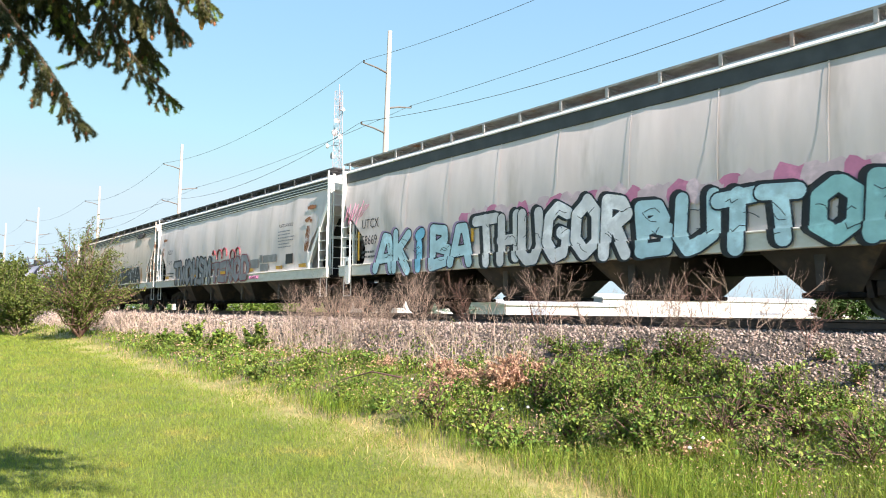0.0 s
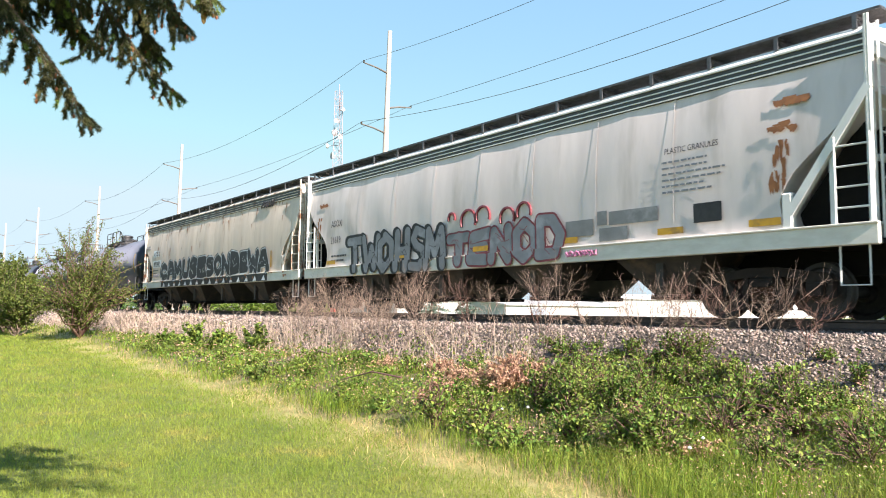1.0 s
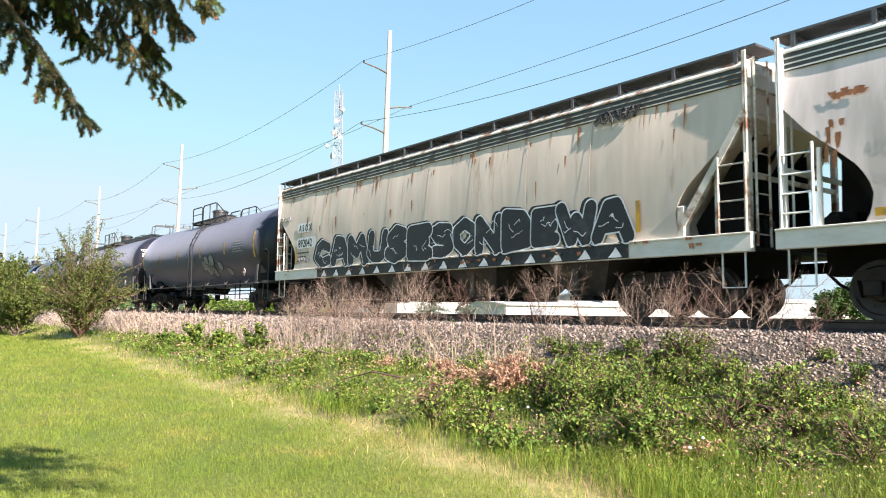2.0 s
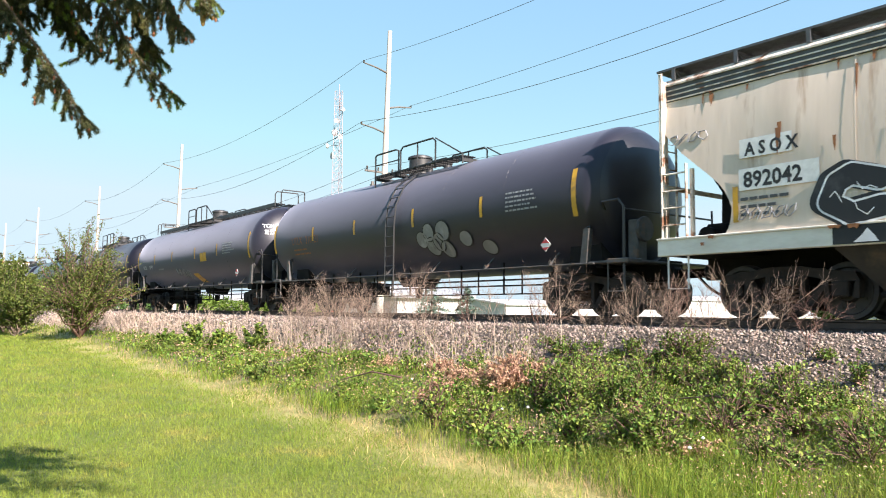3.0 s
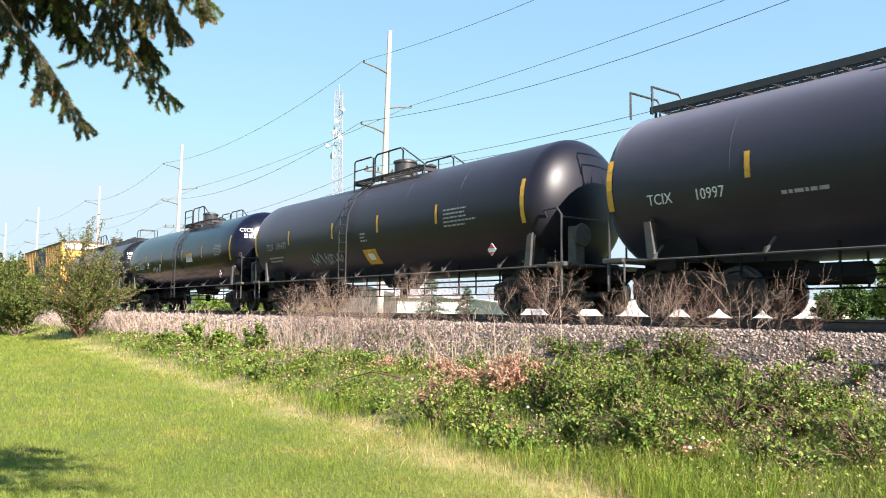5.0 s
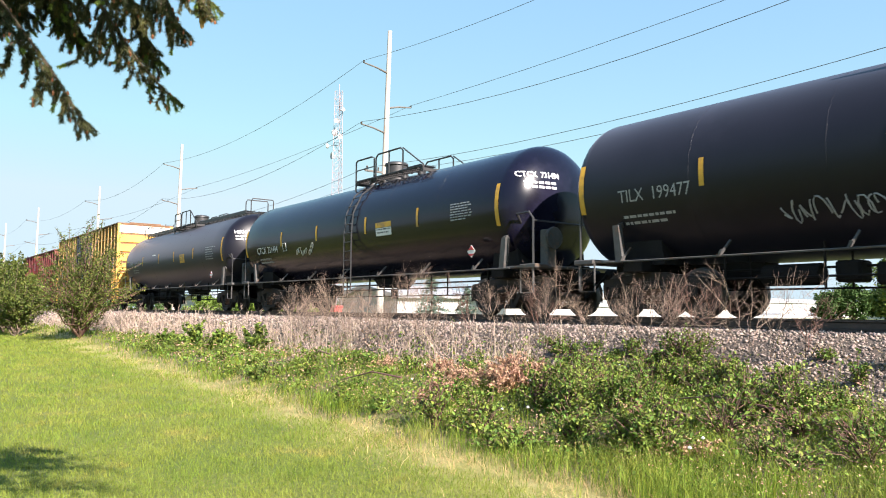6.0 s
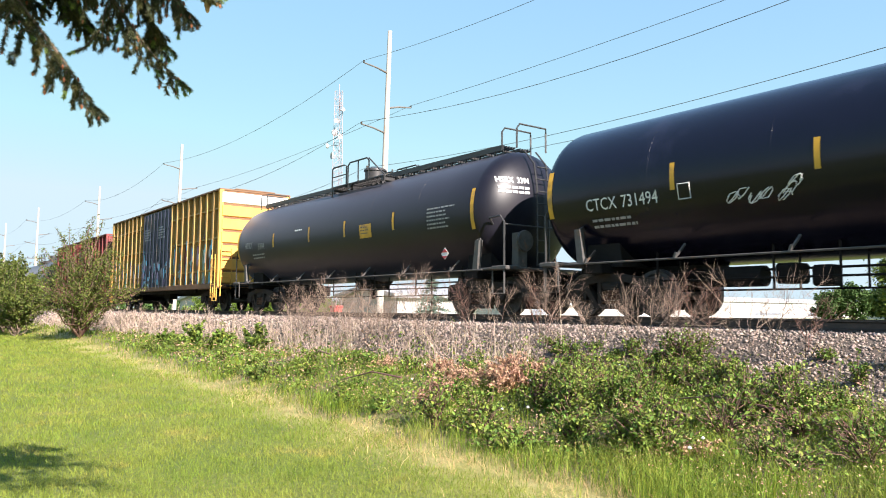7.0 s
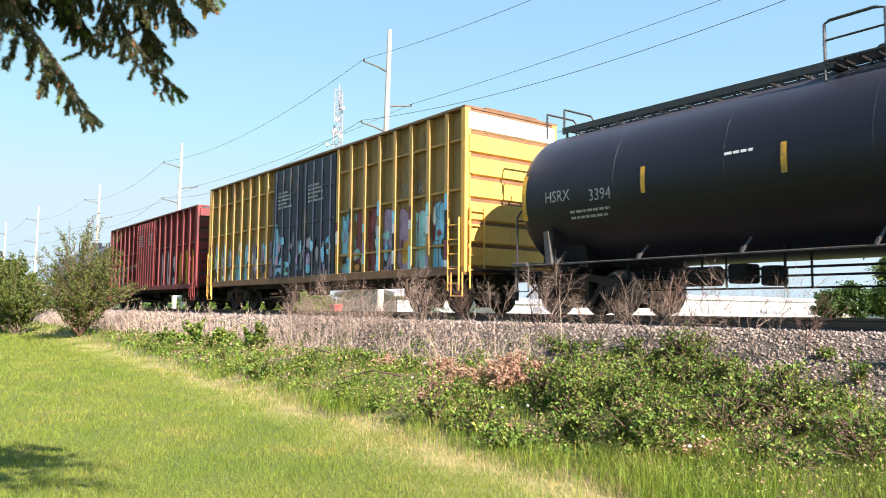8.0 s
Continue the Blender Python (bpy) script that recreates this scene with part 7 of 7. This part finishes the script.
def overhanging_spruce():
    """A spruce beside the camera whose boughs hang into view."""
    rng = np.random.default_rng(77)
    t = thing("spruce_tree", "dark spruce with hanging boughs, young tips and cones", "spruce tree", pose(-3.6, -1.6, 0))
    trunk = part("trunk", Geo().tube([(0, 0, -0.2), (0.05, 0, 4), (0, 0, 9)], 0.2, 12, 0.04), "bark", t)
    eye = Vector(EYE)
    o = Vector((-3.6, -1.6, 0))
    # a slanting sheet of boughs about 4.4 m from the camera: u to the right, v up, in metres
    mid = eye + Vector((-0.945, 0.175, 0.275)) * 4.4
    R = Vector((0.175, 0.945, 0)).normalized()
    U = Vector((0.26, -0.05, 0.96)).normalized()
    D = Vector((-0.945, 0.175, 0.275))

    def P(u, v, d=0.0):
        return mid + R * u + U * v + D * d - o

    boughs = [((-0.75, 0.75, 0.1), (-0.38, 0.36, 0.0), (-0.10, 0.0, -0.05), (0.09, -0.29, -0.08)),
              ((-0.35, 0.80, 0.2), (0.06, 0.44, 0.15), (0.30, 0.12, 0.1), (0.52, -0.09, 0.08)),
              ((-0.1, 0.85, 0.3), (0.25, 0.45, 0.25), (0.34, 0.26, 0.22), (0.43, 0.11, 0.2)),
              ((0.15, 0.85, 0.1), (0.38, 0.52, 0.08), (0.46, 0.40, 0.08), (0.52, 0.30, 0.05)),
              ((0.40, 0.90, 0.25), (0.52, 0.70, 0.25), (0.60, 0.60, 0.25), (0.70, 0.48, 0.25)),
              ((-1.0, 0.66, 0.0), (-0.8, 0.46, 0.0), (-0.66, 0.24, 0.0), (-0.60, 0.02, 0.0)),
              ((-0.75, 0.95, 0.2), (-0.45, 0.7, 0.2), (-0.2, 0.55, 0.2), (0.02, 0.3, 0.15)),
              ((-0.25, 0.95, 0.0), (0.02, 0.72, 0.0), (0.15, 0.55, 0.0), (0.3, 0.36, 0.0)),
              ((-1.0, 0.80, 0.1), (-0.75, 0.66, 0.1), (-0.5, 0.56, 0.1), (-0.3, 0.42, 0.1)),
              ((-0.6, 0.98, 0.3), (-0.35, 0.80, 0.3), (-0.1, 0.70, 0.3), (0.2, 0.55, 0.3)),
              ((-0.9, 0.98, 0.0), (-0.65, 0.85, 0.0), (-0.4, 0.74, 0.0), (-0.15, 0.55, 0.0)),
              ((-0.95, 0.62, -0.25), (-0.7, 0.42, -0.3), (-0.52, 0.25, -0.3), (-0.42, 0.12, -0.3)),
              ((-0.55, 0.85, 0.4), (-0.25, 0.55, 0.4), (-0.05, 0.33, 0.38), (0.1, 0.12, 0.35)),
              ((-0.9, 0.85, 0.5), (-0.55, 0.6, 0.5), (-0.35, 0.42, 0.5), (-0.2, 0.25, 0.5))]
    needles, young, wood = [], [], Geo()
    bud = Geo()

    def curve(pts, n):
        pts = [Vector(q) for q in pts]
        out = []
        for k in range(n + 1):
            f = k / n * (len(pts) - 1)
            i = min(int(f), len(pts) - 2)
            out.append(pts[i].lerp(pts[i + 1], f - i))
        return out

    def needle_run(pts, dens, l, store):
        for a, b in zip(pts, pts[1:]):
            n = max(2, int((b - a).length * dens))
            d = np.array((b - a).normalized())
            s = rng.uniform(0, 1, (n, 1))
            base = np.array(a) + (np.array(b) - np.array(a)) * s
            side = rand_dirs(rng, n)
            side -= d * (side @ d)[:, None]
            side /= np.linalg.norm(side, axis=1, keepdims=True)
            out = side * 0.85 + d * 0.6
            out[:, 2] -= 0.12
            w = np.cross(out, rand_dirs(rng, n))
            w /= np.linalg.norm(w, axis=1, keepdims=True) + 1e-9
            ll = l * rng.uniform(0.7, 1.2, (n, 1))
            store.append(np.stack([base - w * 0.0017, base + w * 0.0017, base + out * ll], 1).reshape(-1, 3))

    def hanging(root, l, lean):
        q = [root]
        for k in range(5):
            f = (k + 1) / 5
            q.append(root + R * (lean * l * f) + Vector((0, 0, -1)) * l * f + Vector(rng.normal(0, 0.008, 3)) + D * rng.uniform(-0.01, 0.01))
        wood.tube(q, 0.0045, 4, 0.002)
        needle_run(q, 2300, 0.023, needles)
        if rng.random() < 0.45:
            e = q[-1]
            tip = [e, e + (q[-1] - q[-2]).normalized() * rng.uniform(0.02, 0.05)]
            if rng.random() < 0.4:
                needle_run(tip, 2600, 0.018, young)
            else:
                bud.lathe([(-0.012, 0.003), (0, 0.008), (0.012, 0.003)], "z", 6, tuple(e))
        for k in range(2):
            if l > 0.16 and rng.random() < 0.7:
                hanging(q[2 + k], l * rng.uniform(0.3, 0.5), lean + rng.uniform(-0.7, 0.7))

    for bi, b in enumerate(boughs):
        pts = curve([P(*q) for q in b], 14)
        wood.tube(pts, 0.014, 6, 0.003)
        needle_run(pts[3:], 2300, 0.024, needles)
        end = pts[-1]
        for k, a in enumerate((-0.9, -0.1, 0.8, 1.4)):
            d = ((pts[-1] - pts[-3]).normalized() + R * a * 0.7 - U * 0.15).normalized()
            q = [pts[-2], pts[-2] + d * 0.05, pts[-2] + d * 0.09 - Vector((0, 0, 0.015))]
            needle_run(q, 2600, 0.021, young if bi in (1, 2, 4) and k < 3 else needles)
            wood.tube(q, 0.003, 4, 0.0015)
        for k in range(2, 13):
            n = 7 if bi in (5, 6, 7, 8, 9, 10, 11, 12, 13) else 5 if bi == 0 else 3
            for j in range(n):
                if rng.random() < 0.85:
                    hanging(pts[k], rng.uniform(0.12, 0.36) * (1.2 - k / 15), rng.uniform(-0.35, 0.45))
        for k in range(3):
            e = pts[rng.integers(5, 14)]
            bud.lathe([(-0.014, 0.003), (-0.004, 0.008), (0.012, 0.003)], "z", 7, tuple(e + R * 0.012))
    # higher boughs over the camera, which shade the lawn
    for bx, by, bz, ex, ey, ez in ((-2.2, -0.8, 4.5, -3.4, 1.35, 3.9), (-2.0, -0.6, 4.6, -2.5, 1.5, 4.0), (-1.6, -0.6, 4.7, -1.7, 1.75, 4.05), (-1.4, -0.8, 4.6, -1.2, 1.45, 4.0), (-1.8, -0.7, 4.4, -2.0, 1.25, 3.8), (-1.5, -0.7, 4.8, -1.45, 1.6, 4.3), (-2.4, -0.7, 4.6, -2.9, 1.25, 4.0), (-1.2, -0.6, 4.5, -0.9, 1.6, 3.95), (-1.7, -0.6, 4.6, -2.2, 1.7, 4.1)):
        a, e = Vector((bx - 0.25, by - 0.25, bz)) - o, Vector((ex - 0.25, ey - 0.25, ez)) - o
        wood.tube([(0, 0, bz + 0.2), a, e], 0.03, 6, 0.005)
        pts = curve([a, (a + e) / 2 + Vector((0, 0, 0.1)), e], 14)
        needle_run(pts, 1800, 0.026, needles)
        for k in range(3, 15):
            for j in range(4):
                d = Vector((rng.uniform(-1, 1), rng.uniform(-0.3, 0.8), rng.uniform(-0.5, 0.1))).normalized()
                q = [pts[k], pts[k] + d * 0.14, pts[k] + d * rng.uniform(0.2, 0.4) - Vector((0, 0, 0.04))]
                wood.tube(q, 0.004, 4, 0.002)
                needle_run(q, 1500, 0.026, needles)
    # the limb that carries the boughs back to the trunk
    for a, b in ((P(-0.75, 0.75, 0.1), 3.4), (P(-0.1, 0.85, 0.3), 3.7), (P(0.45, 0.80, 0.25), 3.8), (P(-0.95, 0.62, -0.25), 3.2), (P(-0.9, 0.85, 0.5), 3.6), (P(-0.55, 0.85, 0.4), 3.65), (P(-0.35, 0.80, 0.2), 3.5), (P(0.15, 0.85, 0.1), 3.75)):
        wood.tube([(0, 0, b), ((a.x) * 0.5, a.y * 0.5, (b + a.z) / 2 + 0.12), a], 0.03, 6, 0.014)
    swaying.append(part("bough", wood, "bark", t))
    for store, mname, nm in ((needles, "needle", "needles"), (young, "needle_young", "young_needles")):
        v = np.concatenate(store)
        ob = new(nm, np_mesh(nm, v, np.arange(len(v)).reshape(-1, 3), mname))
        ob.parent = t
        swaying.append(ob)
        tagged(ob, "" if mname == "needle" else "fresh light green needle tips", kind="stuff")
    swaying.append(tagged(part("buds", bud, "bud_brown", t, "rust-brown buds"), kind="stuff"))
    c = P(0.645, 0.42, 0.25)
    prof = [(-0.075 + 0.15 * k / 12, 0.018 * math.sin(math.pi * (0.1 + 0.86 * k / 12)) + (0.003 if k % 2 else 0)) for k in range(13)]
    swaying.append(part("cone", Geo().lathe(prof, "z", 10, tuple(c)).tube([c + Vector((0, 0, 0.07)), P(0.64, 0.56, 0.25)], 0.004, 5), "cone", t, "hanging tan spruce cone"))


overhanging_spruce()


# ---- movement ----
# lift of the boughs in the breeze, in hundredths of a radian
BREEZE = ((0.0, -0.7), (0.5, 0.1), (1.0, 0.6), (1.5, 0.6), (2.25, 0.3), (3.0, 0.1), (3.5, 0.0), (4.0, -0.5), (4.5, -0.4), (5.25, -0.5), (6.0, -0.4), (6.5, 1.1), (7.0, 2.9), (7.5, 2.2), (8.0, 1.2))


def motions():
    hinge = Matrix.Translation((0, 0, 4.1))
    for ob in swaying:
        walk(ob, [(t, hinge @ Matrix.Rotation(a / 100, 4, "X") @ hinge.inverted()) for t, a in BREEZE])
    for c, gap in cars:
        walk(c, [(k * 0.5, pose(gap + SPEED * k * 0.5, TRACK_Y, RAIL_Z)) for k in range(17)])
    turn = math.degrees(SPEED / WHEEL_R)
    for w, dx, a0 in wheelsets:
        walk(w, [(i / FPS, pose(dx, 0, WHEEL_R, 0, a0 + turn * i / FPS, 0)) for i in range(241)])


motions()
